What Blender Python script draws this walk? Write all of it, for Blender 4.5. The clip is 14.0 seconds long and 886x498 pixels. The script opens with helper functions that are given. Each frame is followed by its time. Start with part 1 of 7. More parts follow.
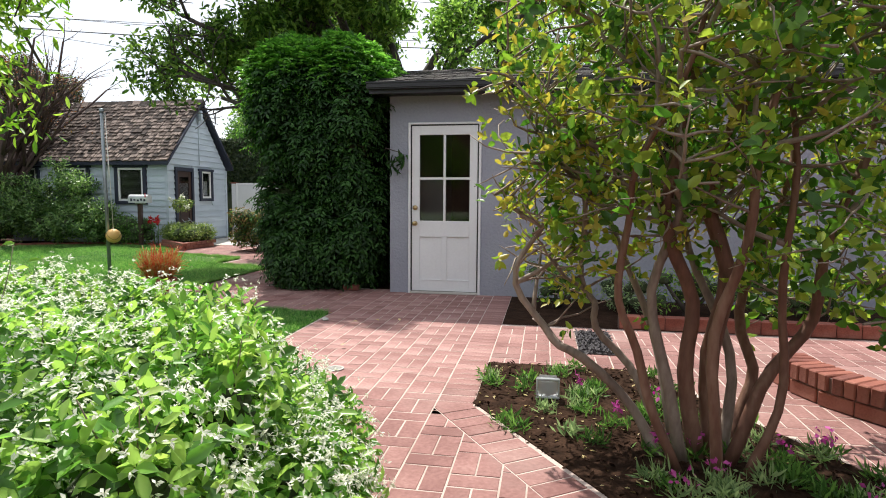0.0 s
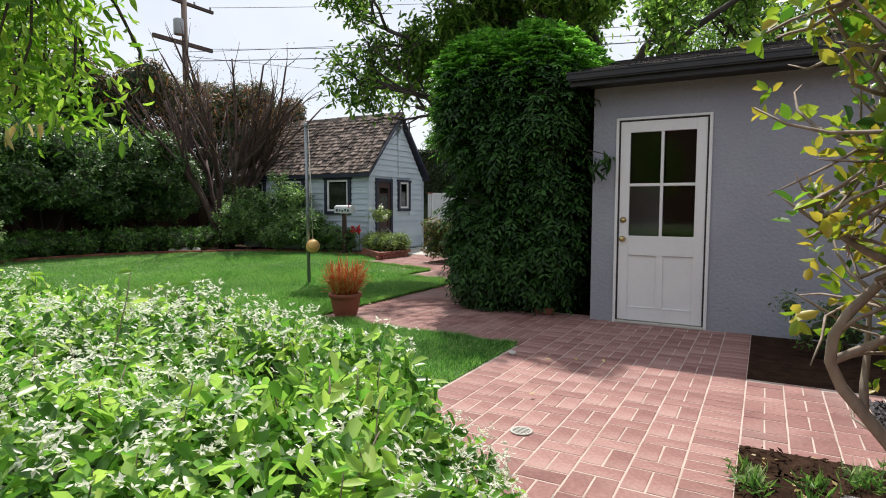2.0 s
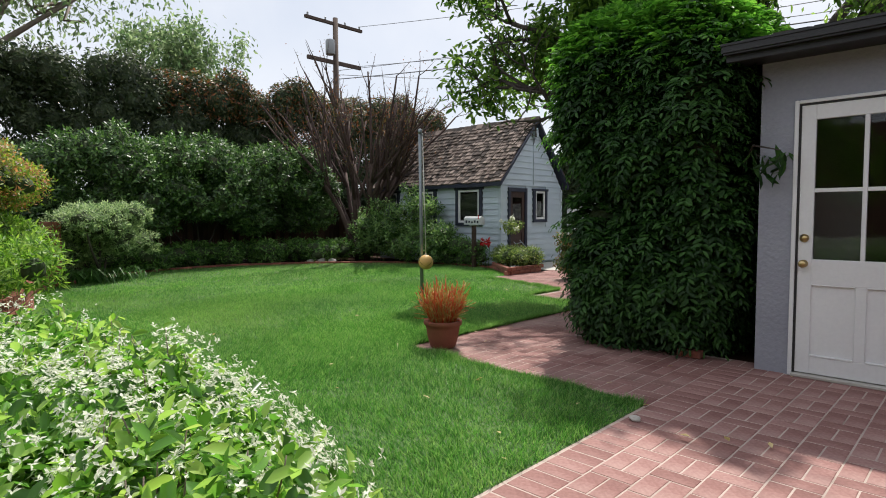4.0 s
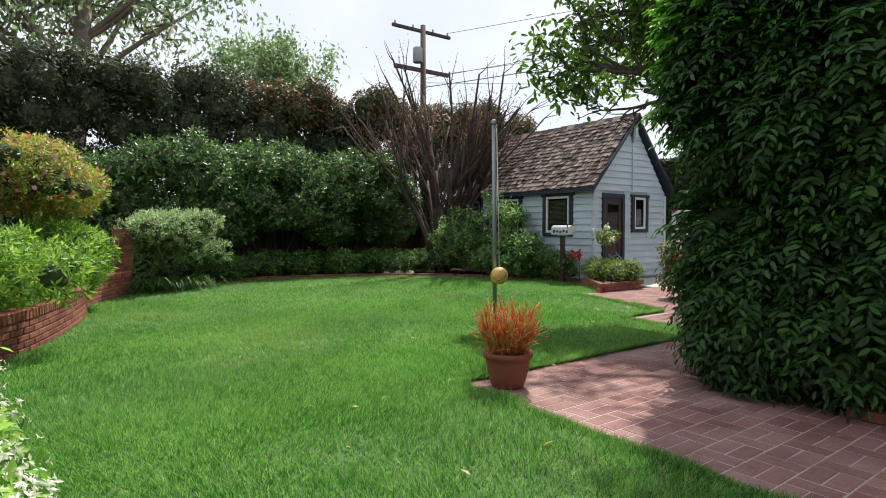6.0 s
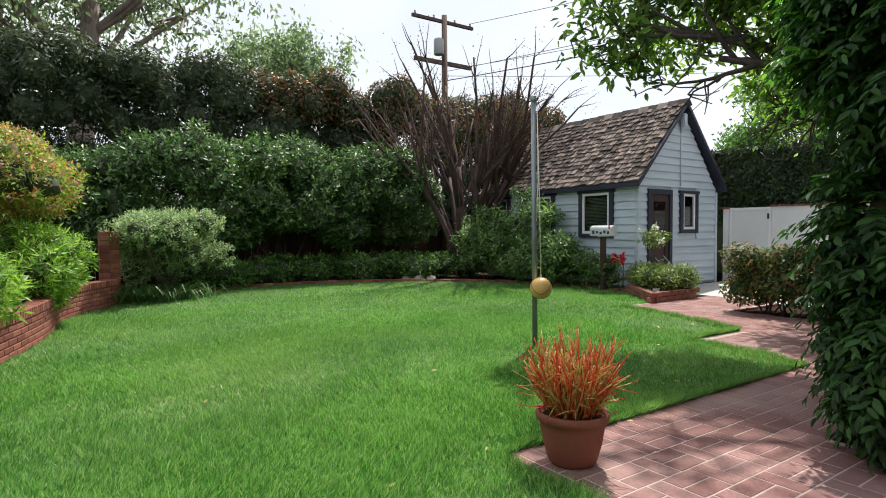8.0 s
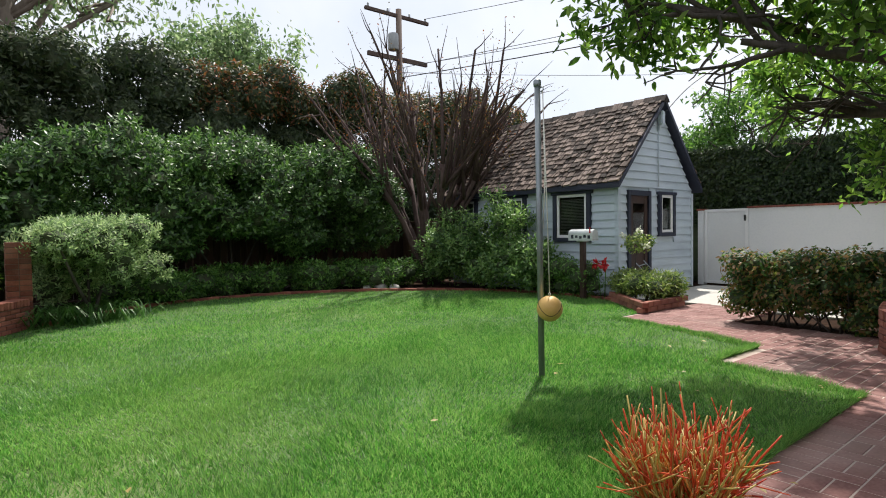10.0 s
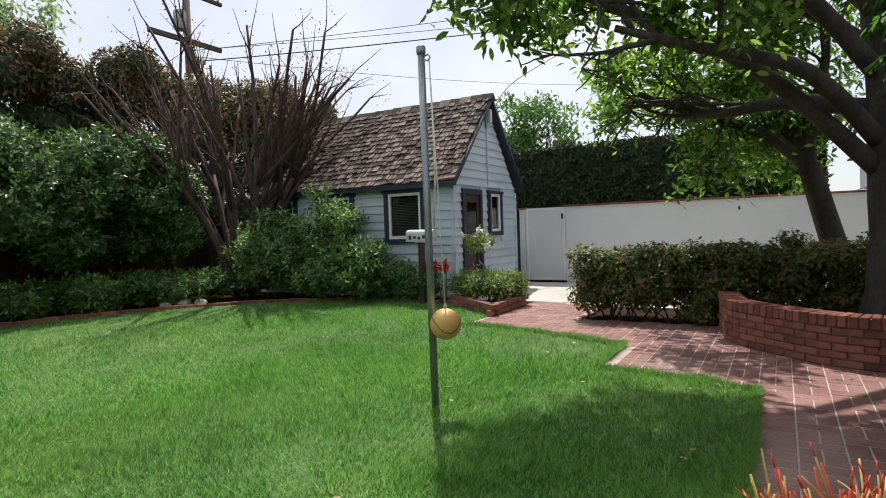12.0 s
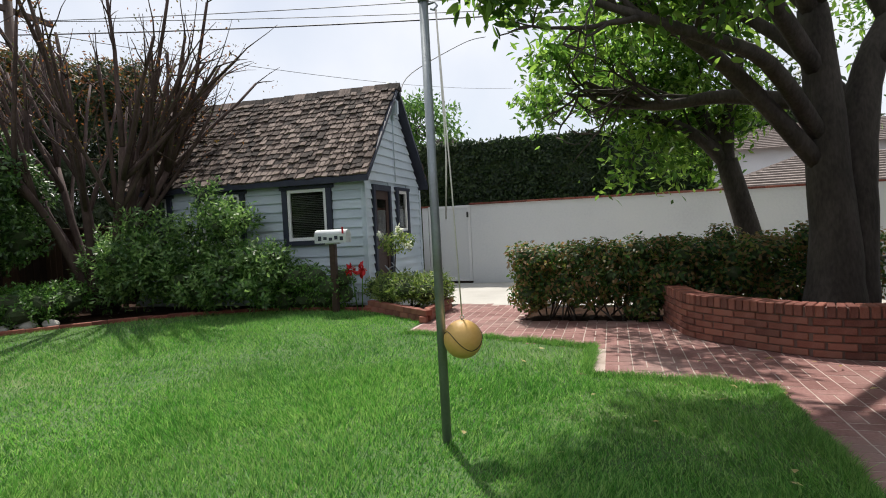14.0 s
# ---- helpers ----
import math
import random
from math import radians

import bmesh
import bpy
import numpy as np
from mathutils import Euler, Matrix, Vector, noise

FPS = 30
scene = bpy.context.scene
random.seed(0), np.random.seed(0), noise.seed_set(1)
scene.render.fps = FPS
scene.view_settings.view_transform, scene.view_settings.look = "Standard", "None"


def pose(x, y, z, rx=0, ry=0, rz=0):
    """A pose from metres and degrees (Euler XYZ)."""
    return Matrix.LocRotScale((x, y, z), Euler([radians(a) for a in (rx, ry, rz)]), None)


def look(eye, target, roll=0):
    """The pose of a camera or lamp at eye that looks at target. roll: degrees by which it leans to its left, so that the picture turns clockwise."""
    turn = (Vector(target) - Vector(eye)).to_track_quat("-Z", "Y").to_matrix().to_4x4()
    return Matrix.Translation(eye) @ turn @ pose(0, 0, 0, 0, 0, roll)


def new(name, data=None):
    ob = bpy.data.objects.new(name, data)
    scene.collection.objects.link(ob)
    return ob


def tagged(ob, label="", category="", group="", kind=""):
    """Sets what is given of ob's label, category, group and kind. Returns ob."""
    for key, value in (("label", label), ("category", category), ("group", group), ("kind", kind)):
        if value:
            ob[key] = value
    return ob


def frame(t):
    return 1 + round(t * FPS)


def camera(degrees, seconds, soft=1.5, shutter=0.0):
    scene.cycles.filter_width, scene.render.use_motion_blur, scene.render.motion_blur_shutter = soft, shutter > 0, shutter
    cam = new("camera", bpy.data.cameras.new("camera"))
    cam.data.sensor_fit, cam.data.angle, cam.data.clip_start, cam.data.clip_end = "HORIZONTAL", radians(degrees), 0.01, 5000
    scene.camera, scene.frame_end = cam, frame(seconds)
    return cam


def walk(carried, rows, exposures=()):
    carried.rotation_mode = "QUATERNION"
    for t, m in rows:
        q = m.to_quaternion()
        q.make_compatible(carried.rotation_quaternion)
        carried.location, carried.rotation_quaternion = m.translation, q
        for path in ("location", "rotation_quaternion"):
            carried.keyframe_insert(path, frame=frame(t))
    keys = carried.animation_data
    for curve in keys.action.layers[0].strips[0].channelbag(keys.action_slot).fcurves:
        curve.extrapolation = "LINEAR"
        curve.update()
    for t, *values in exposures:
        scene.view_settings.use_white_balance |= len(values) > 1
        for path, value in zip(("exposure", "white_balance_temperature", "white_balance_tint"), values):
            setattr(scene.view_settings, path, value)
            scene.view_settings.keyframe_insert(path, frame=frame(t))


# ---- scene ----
cam = camera(75.1, 14.0, soft=1.0)
METRES, EYE, TILT, LEAN, TURN = 8.0, 1.5, 0.0, 0.0, 10.0
PATH = [
    (0, (0.392, 0.09, 1.217), (0.045, 2.052, 1.043), 0.4),
    (0.5, (0.329, 0.33, 1.223), (-0.139, 2.267, 1.054), 0.2),
    (1, (0.27, 0.548, 1.247), (-0.387, 2.43, 1.086), 0.1),
    (1.5, (0.181, 0.745, 1.244), (-0.672, 2.547, 1.091), 0.2),
    (2, (0.072, 0.998, 1.243), (-0.9, 2.74, 1.095), 0.1),
    (2.5, (0.002, 1.276, 1.255), (-1.05, 2.971, 1.111), 0.1),
    (3, (-0.023, 1.567, 1.277), (-1.196, 3.181, 1.139), -0.2),
    (3.5, (-0.09, 1.823, 1.275), (-1.382, 3.344, 1.148), -0.3),
    (4, (-0.147, 2.076, 1.284), (-1.534, 3.512, 1.169), -0.2),
    (4.2, (-0.159, 2.179, 1.29), (-1.581, 3.582, 1.182), -0.2),
    (6.5, (-1.152, 3.361, 1.169), (-2.777, 4.525, 1.102), -0.1),
    (7, (-1.433, 3.574, 1.186), (-3.073, 4.716, 1.118), -0.2),
    (7.5, (-1.709, 3.747, 1.185), (-3.356, 4.88, 1.119), -0.3),
    (9.8, (-2.911, 4.147, 1.275), (-4.489, 5.374, 1.209), -0.6),
    (10, (-3.01, 4.176, 1.274), (-4.549, 5.451, 1.211), -0.8),
    (10.5, (-3.295, 4.27, 1.271), (-4.748, 5.642, 1.208), -1.1),
    (11, (-3.596, 4.348, 1.271), (-4.956, 5.813, 1.208), -1.3),
    (11.5, (-3.875, 4.393, 1.277), (-5.058, 6.004, 1.21), -1.5),
    (12, (-4.144, 4.511, 1.267), (-5.156, 6.235, 1.197), -1.9),
    (12.5, (-4.436, 4.624, 1.275), (-5.317, 6.418, 1.203), -2.1),
    (13, (-4.776, 4.667, 1.269), (-5.509, 6.527, 1.193), -2.3),
    (13.5, (-5.059, 4.743, 1.253), (-5.674, 6.644, 1.175), -2.5),
    (14, (-5.332, 4.857, 1.242), (-5.899, 6.773, 1.162), -2.7),
]
walk(cam, [(t, look(eye, target, roll)) for t, eye, target, roll in PATH], exposures=[(0.0, 0.62), (2.0, 0.28), (4.0, 0.2), (7.0, 0.46), (11.5, 0.28), (14.0, 0.2)])

# ---- sky and sun ----
SUN_EL, SUN_X, SUN_Y = radians(60), -0.55, 0.835
world = bpy.data.worlds.new("sky")
scene.world = world
world.use_nodes = True
wn, wl = world.node_tree.nodes, world.node_tree.links
wn.clear()
w_out, w_bg = wn.new("ShaderNodeOutputWorld"), wn.new("ShaderNodeBackground")
w_sky, w_mix, w_noise = wn.new("ShaderNodeTexSky"), wn.new("ShaderNodeMix"), wn.new("ShaderNodeTexNoise")
w_ramp = wn.new("ShaderNodeMapRange")
w_sky.sky_type, w_sky.sun_disc, w_sky.sun_elevation = "NISHITA", False, SUN_EL
w_sky.sun_rotation = math.atan2(SUN_X, SUN_Y)
w_mix.data_type = "RGBA"
w_noise.inputs["Scale"].default_value = 2.2
w_noise.inputs["Detail"].default_value = 6
w_ramp.inputs["From Min"].default_value, w_ramp.inputs["From Max"].default_value = 0.38, 0.62
w_ramp.inputs["To Min"].default_value, w_ramp.inputs["To Max"].default_value = 0.62, 0.97
wl.new(w_noise.outputs["Fac"], w_ramp.inputs["Value"])
wl.new(w_ramp.outputs["Result"], w_mix.inputs["Factor"])
wl.new(w_sky.outputs["Color"], w_mix.inputs["A"])
w_mix.inputs["B"].default_value = (8.7, 8.95, 9.6, 1)
wl.new(w_mix.outputs["Result"], w_bg.inputs["Color"])
w_bg.inputs["Strength"].default_value = 0.095
wl.new(w_bg.outputs["Background"], w_out.inputs["Surface"])
sun_data = bpy.data.lights.new("sun", "SUN")
sun_data.energy, sun_data.angle, sun_data.color = 4.7, radians(0.9), (1.0, 0.95, 0.87)
sun = new("sun", sun_data)
c_el = math.cos(SUN_EL)
sun.matrix_world = look((-12, 18, 30), (-12 - SUN_X * c_el, 18 - SUN_Y * c_el, 30 - math.sin(SUN_EL)))

# ---- materials ----


def material(name, colors, rough=0.7, scale=6.0, fine=60.0, bump=0.2, metal=0.0, stretch=(1, 1, 1), spec=0.5, island=0.0, objrand=0.0,
             dirt=None, dirt_amount=0.0, translucent=0.0, detail=5.0, bump_scale=None):
    """A surface whose colour runs over colors by a coarse and a fine grain."""
    m = bpy.data.materials.new(name)
    m.use_nodes = True
    n, l = m.node_tree.nodes, m.node_tree.links
    n.clear()
    out, bsdf, co = n.new("ShaderNodeOutputMaterial"), n.new("ShaderNodeBsdfPrincipled"), n.new("ShaderNodeTexCoord")
    mp = n.new("ShaderNodeMapping")
    mp.inputs["Scale"].default_value = stretch
    l.new(co.outputs["Object"], mp.inputs["Vector"])
    big, small, add, ramp = n.new("ShaderNodeTexNoise"), n.new("ShaderNodeTexNoise"), n.new("ShaderNodeMath"), n.new("ShaderNodeValToRGB")
    big.inputs["Scale"].default_value, small.inputs["Scale"].default_value = scale, fine
    big.inputs["Detail"].default_value = small.inputs["Detail"].default_value = detail
    l.new(mp.outputs["Vector"], big.inputs["Vector"])
    l.new(mp.outputs["Vector"], small.inputs["Vector"])
    mixv = n.new("ShaderNodeMix")
    mixv.inputs["Factor"].default_value = 0.4
    l.new(big.outputs["Fac"], mixv.inputs["A"])
    l.new(small.outputs["Fac"], mixv.inputs["B"])
    last = mixv.outputs["Result"]
    for amount, node, socket in ((island, "ShaderNodeNewGeometry", "Random Per Island"), (objrand, "ShaderNodeObjectInfo", "Random")):
        if amount:
            r, k = n.new(node), n.new("ShaderNodeMath")
            k.operation = "MULTIPLY_ADD"
            k.inputs[1].default_value = amount
            l.new(r.outputs[socket], k.inputs[0])
            shift = n.new("ShaderNodeMath")
            shift.operation = "SUBTRACT"
            shift.inputs[1].default_value = amount / 2
            l.new(last, shift.inputs[0])
            l.new(shift.outputs[0], k.inputs[2])
            last = k.outputs[0]
    el = ramp.color_ramp.elements
    while len(el) < len(colors):
        el.new(0.5)
    for i, c in enumerate(colors):
        el[i].position = 0.3 + 0.4 * i / max(1, len(colors) - 1)
        el[i].color = (*c, 1)
    l.new(last, ramp.inputs["Fac"])
    color = ramp.outputs["Color"]
    if dirt:
        spots, rng_, dm = n.new("ShaderNodeTexNoise"), n.new("ShaderNodeMapRange"), n.new("ShaderNodeMix")
        spots.inputs["Scale"].default_value, spots.inputs["Detail"].default_value = scale * 0.35, 8
        l.new(co.outputs["Object"], spots.inputs["Vector"])
        rng_.inputs["From Min"].default_value, rng_.inputs["From Max"].default_value = 0.5, 0.72
        rng_.inputs["To Max"].default_value = dirt_amount
        l.new(spots.outputs["Fac"], rng_.inputs["Value"])
        dm.data_type = "RGBA"
        l.new(rng_.outputs["Result"], dm.inputs["Factor"])
        l.new(color, dm.inputs["A"])
        dm.inputs["B"].default_value = (*dirt, 1)
        color = dm.outputs["Result"]
    l.new(color, bsdf.inputs["Base Color"])
    bsdf.inputs["Roughness"].default_value, bsdf.inputs["Metallic"].default_value = rough, metal
    bsdf.inputs["Specular IOR Level"].default_value = spec
    if bump:
        b = n.new("ShaderNodeBump")
        b.inputs["Strength"].default_value, b.inputs["Distance"].default_value = bump, 0.01
        src = small
        if bump_scale:
            src = n.new("ShaderNodeTexNoise")
            src.inputs["Scale"].default_value, src.inputs["Detail"].default_value = bump_scale, 6
            l.new(mp.outputs["Vector"], src.inputs["Vector"])
        l.new(src.outputs["Fac"], b.inputs["Height"])
        l.new(b.outputs["Normal"], bsdf.inputs["Normal"])
    end = bsdf.outputs["BSDF"]
    if translucent:
        t, mx = n.new("ShaderNodeBsdfTranslucent"), n.new("ShaderNodeMixShader")
        hue = n.new("ShaderNodeHueSaturation")
        hue.inputs["Hue"].default_value, hue.inputs["Saturation"].default_value, hue.inputs["Value"].default_value = 0.5, 1.05, 1.75
        l.new(color, hue.inputs["Color"])
        l.new(hue.outputs["Color"], t.inputs["Color"])
        mx.inputs["Fac"].default_value = translucent
        l.new(end, mx.inputs[1])
        l.new(t.outputs["BSDF"], mx.inputs[2])
        end = mx.outputs["Shader"]
    l.new(end, out.inputs["Surface"])
    return m


def leaf(name, *colors, rough=0.45, translucent=0.35, spec=0.4):
    return material(name, colors, rough=rough, scale=1.3, fine=8, bump=0, island=0.9, translucent=translucent, spec=spec, detail=2)


M = {
    "paver": material("paver", [(0.175, 0.078, 0.069), (0.265, 0.132, 0.118), (0.375, 0.22, 0.198)], 0.85, 3, 45, 0.25, objrand=0.22, island=0.2, dirt=(0.36, 0.27, 0.24), dirt_amount=0.45),
    "mortar": material("mortar", [(0.4, 0.31, 0.275), (0.53, 0.43, 0.38)], 0.95, 7, 90, 0.3, dirt=(0.2, 0.15, 0.11), dirt_amount=0.5),
    "wall_mortar": material("wall_mortar", [(0.12, 0.07, 0.058), (0.2, 0.13, 0.11)], 0.95, 7, 90, 0.3),
    "brick": material("wall_brick", [(0.13, 0.036, 0.025), (0.22, 0.066, 0.043), (0.3, 0.105, 0.07)], 0.85, 7, 80, 0.35, objrand=0.4, island=0.3, dirt=(0.3, 0.25, 0.22), dirt_amount=0.25),
    "stucco": material("stucco", [(0.27, 0.28, 0.33), (0.31, 0.32, 0.375), (0.35, 0.36, 0.415)], 0.9, 1.5, 30, 0.95, bump_scale=34, dirt=(0.25, 0.255, 0.3), dirt_amount=0.35),
    "wall_white": material("wall_white", [(0.6, 0.61, 0.64), (0.67, 0.68, 0.7), (0.71, 0.71, 0.72)], 0.9, 0.9, 25, 0.3, dirt=(0.5, 0.5, 0.5), dirt_amount=0.4),
    "white_paint": material("white_paint", [(0.7, 0.7, 0.72), (0.79, 0.79, 0.8)], 0.45, 2, 40, 0.08),
    "siding": material("siding_paint", [(0.43, 0.5, 0.58), (0.5, 0.57, 0.65), (0.55, 0.62, 0.69)], 0.65, 1.5, 30, 0.15, stretch=(1, 1, 4), objrand=0.2, dirt=(0.4, 0.45, 0.47), dirt_amount=0.35),
    "navy": material("navy_trim", [(0.012, 0.016, 0.035), (0.03, 0.035, 0.06)], 0.55, 4, 40, 0.1),
    "black_trim": material("black_trim", [(0.01, 0.01, 0.012), (0.028, 0.026, 0.028)], 0.5, 4, 40, 0.1),
    "shingle": material("wood_shingle", [(0.02, 0.013, 0.011), (0.058, 0.039, 0.032), (0.12, 0.084, 0.069), (0.26, 0.2, 0.172)], 0.9, 6, 60, 0.7, stretch=(6, 0.6, 0.6), objrand=0.5, island=0.4),
    "old_shingle": material("dark_shingle", [(0.01, 0.008, 0.008), (0.022, 0.018, 0.016), (0.055, 0.044, 0.039)], 0.9, 5, 45, 0.5, stretch=(5, 1, 1), island=0.5),
    "brown_door": material("brown_door", [(0.03, 0.014, 0.01), (0.06, 0.028, 0.02)], 0.55, 3, 30, 0.2, stretch=(6, 6, 1)),
    "fence_wood": material("fence_wood", [(0.035, 0.018, 0.012), (0.08, 0.04, 0.026), (0.11, 0.06, 0.04)], 0.85, 4, 40, 0.4, stretch=(6, 6, 0.6), objrand=0.4),
    "terracotta": material("terracotta", [(0.17, 0.05, 0.028), (0.23, 0.072, 0.04)], 0.75, 6, 50, 0.15, dirt=(0.28, 0.15, 0.1), dirt_amount=0.25),
    "soil": material("soil", [(0.011, 0.006, 0.004), (0.03, 0.016, 0.01), (0.062, 0.034, 0.022)], 1.0, 9, 70, 0.9, bump_scale=35, spec=0.08),
    "lawn": material("lawn_turf", [(0.03, 0.07, 0.016), (0.06, 0.125, 0.03), (0.11, 0.17, 0.05)], 0.9, 1.1, 60, 0.8, dirt=(0.19, 0.22, 0.08), dirt_amount=0.6),
    "grass": material("grass_blades", [(0.046, 0.145, 0.024), (0.087, 0.255, 0.042), (0.135, 0.34, 0.062), (0.24, 0.39, 0.11)], 0.5, 0.9, 9, 0, island=0.72, dirt=(0.2, 0.29, 0.085), dirt_amount=0.4, translucent=0.4, detail=4),
    "concrete": material("concrete", [(0.42, 0.4, 0.37), (0.54, 0.52, 0.48)], 0.9, 2, 40, 0.25, dirt=(0.3, 0.28, 0.25), dirt_amount=0.4),
    "galvanised": material("galvanised_steel", [(0.2, 0.23, 0.25), (0.3, 0.33, 0.35)], 0.5, 6, 60, 0.1, metal=0.6, dirt=(0.16, 0.13, 0.11), dirt_amount=0.5),
    "ball": material("ball_vinyl", [(0.62, 0.36, 0.1), (0.7, 0.45, 0.15)], 0.5, 6, 60, 0.1, dirt=(0.35, 0.22, 0.1), dirt_amount=0.4),
    "rubber": material("black_rubber", [(0.012, 0.012, 0.012), (0.03, 0.03, 0.03)], 0.7, 10, 80, 0.2),
    "rope": material("white_rope", [(0.6, 0.58, 0.52), (0.75, 0.73, 0.68)], 0.8, 20, 80, 0.1),
    "bark_red": material("myrtle_bark", [(0.085, 0.036, 0.024), (0.16, 0.075, 0.048), (0.25, 0.15, 0.105)], 0.7, 5, 40, 0.4, stretch=(1, 1, 0.3)),
    "bark_pale": material("pale_bark", [(0.13, 0.095, 0.075), (0.24, 0.185, 0.15), (0.36, 0.3, 0.25)], 0.75, 5, 40, 0.35, stretch=(1, 1, 0.35)),
    "bark_dark": material("dark_bark", [(0.03, 0.024, 0.02), (0.065, 0.052, 0.045), (0.11, 0.09, 0.078)], 0.9, 5, 40, 0.7, stretch=(1, 1, 0.35)),
    "bark_euc": material("eucalyptus_bark", [(0.13, 0.1, 0.08), (0.22, 0.175, 0.145), (0.32, 0.27, 0.23)], 0.8, 0.7, 9, 0.4, stretch=(1, 1, 0.3)),
    "bark_bare": material("bare_bark", [(0.035, 0.02, 0.018), (0.07, 0.043, 0.038), (0.12, 0.08, 0.07)], 0.9, 4, 30, 0.3, stretch=(1, 1, 0.3)),
    # dark colour of the shrub cores, painted as the shade among leaves
    "core": material("painted_inner_shade", [(0.026, 0.042, 0.018), (0.05, 0.074, 0.03), (0.07, 0.066, 0.044)], 0.95, 5, 30, 0.8),
    "utility_wood": material("utility_wood", [(0.06, 0.04, 0.033), (0.12, 0.085, 0.07)], 0.9, 3, 30, 0.3, stretch=(1, 1, 0.2)),
    "transformer": material("transformer_grey", [(0.3, 0.32, 0.33), (0.36, 0.38, 0.39)], 0.5, 3, 30, 0.05),
    "cable": material("black_cable", [(0.015, 0.015, 0.016), (0.03, 0.03, 0.03)], 0.6, 3, 30, 0),
    "brass": material("brass", [(0.5, 0.36, 0.16), (0.62, 0.47, 0.24)], 0.3, 8, 60, 0.05, metal=1.0),
    "tin": material("painted_tin", [(0.5, 0.53, 0.55), (0.62, 0.64, 0.66)], 0.45, 12, 60, 0.08, dirt=(0.2, 0.2, 0.24), dirt_amount=0.5),
    "red_petal": leaf("red_petal", (0.3, 0.006, 0.006), (0.5, 0.015, 0.02), translucent=0.2),
    "pink_petal": leaf("pink_petal", (0.62, 0.3, 0.36), (0.75, 0.5, 0.52), translucent=0.3),
    "magenta_petal": leaf("magenta_petal", (0.32, 0.03, 0.2), (0.5, 0.09, 0.34), translucent=0.3),
    "white_petal": leaf("white_petal", (0.58, 0.6, 0.48), (0.76, 0.76, 0.68), translucent=0.35),
    "jasmine": leaf("jasmine_leaf", (0.06, 0.15, 0.022), (0.105, 0.26, 0.038), (0.17, 0.37, 0.06), (0.3, 0.47, 0.1), rough=0.33, translucent=0.42, spec=0.5),
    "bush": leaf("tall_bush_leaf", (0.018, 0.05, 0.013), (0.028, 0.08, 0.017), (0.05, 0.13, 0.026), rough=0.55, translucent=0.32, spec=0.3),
    # brighter copy of the bush leaf, sunlight put into its colour
    "bush_sunlit": leaf("sunlit_bush_leaf", (0.05, 0.15, 0.02), (0.09, 0.24, 0.032), (0.14, 0.32, 0.045), translucent=0.5),
    "myrtle": leaf("myrtle_leaf", (0.045, 0.12, 0.016), (0.09, 0.22, 0.026), (0.16, 0.31, 0.036), (0.26, 0.35, 0.05), rough=0.4, translucent=0.45),
    "myrtle_tip": leaf("myrtle_tip_leaf", (0.11, 0.2, 0.022), (0.2, 0.29, 0.032), (0.3, 0.33, 0.045), (0.36, 0.31, 0.05), rough=0.4, translucent=0.45),
    "canopy": leaf("canopy_leaf", (0.05, 0.11, 0.02), (0.1, 0.19, 0.035), (0.19, 0.3, 0.06), rough=0.36, translucent=0.62),
    "camellia": leaf("camellia_leaf", (0.028, 0.07, 0.017), (0.06, 0.135, 0.032), (0.12, 0.22, 0.055), rough=0.42, translucent=0.28, spec=0.6),
    "tall_hedge": leaf("tall_hedge_leaf", (0.018, 0.034, 0.012), (0.034, 0.058, 0.02), (0.062, 0.085, 0.032), translucent=0.25),
    "hedge_tip": leaf("reddish_tip_leaf", (0.06, 0.07, 0.02), (0.16, 0.1, 0.03), (0.22, 0.085, 0.035), translucent=0.35),
    "low_hedge": leaf("low_hedge_leaf", (0.035, 0.085, 0.02), (0.075, 0.14, 0.03), (0.17, 0.21, 0.045), (0.22, 0.14, 0.06), translucent=0.45),
    "azalea": leaf("azalea_leaf", (0.12, 0.21, 0.03), (0.23, 0.32, 0.04), (0.34, 0.36, 0.06), (0.34, 0.17, 0.07), translucent=0.45),
    "bright_shrub": leaf("bright_shrub_leaf", (0.08, 0.18, 0.022), (0.16, 0.32, 0.04), (0.27, 0.41, 0.07), translucent=0.4),
    "grey_shrub": leaf("grey_shrub_leaf", (0.13, 0.21, 0.085), (0.23, 0.33, 0.14), (0.34, 0.44, 0.2), translucent=0.4),
    "mid_shrub": leaf("mid_shrub_leaf", (0.04, 0.1, 0.022), (0.085, 0.19, 0.04), (0.15, 0.28, 0.062), translucent=0.42),
    "loose_shrub": leaf("loose_shrub_leaf", (0.055, 0.12, 0.034), (0.11, 0.21, 0.06), (0.2, 0.31, 0.1), rough=0.4, translucent=0.4, spec=0.5),
    "planter_plant": leaf("planter_plant_leaf", (0.08, 0.14, 0.03), (0.15, 0.22, 0.05), (0.24, 0.29, 0.08), translucent=0.4),
    "bamboo": leaf("feathery_leaf", (0.09, 0.2, 0.02), (0.16, 0.32, 0.035), (0.26, 0.4, 0.06), translucent=0.5),
    "dry_leaf": leaf("dry_leaf", (0.36, 0.27, 0.1), (0.5, 0.42, 0.2), translucent=0.3),
    "euc": leaf("eucalyptus_leaf", (0.1, 0.17, 0.07), (0.17, 0.25, 0.11), (0.27, 0.35, 0.18), translucent=0.45),
    "far_tree": leaf("far_tree_leaf", (0.05, 0.12, 0.025), (0.09, 0.2, 0.04), (0.15, 0.27, 0.06), translucent=0.35),
    "wall_hedge": leaf("wall_hedge_leaf", (0.012, 0.03, 0.01), (0.025, 0.05, 0.015), (0.045, 0.08, 0.022), translucent=0.2),
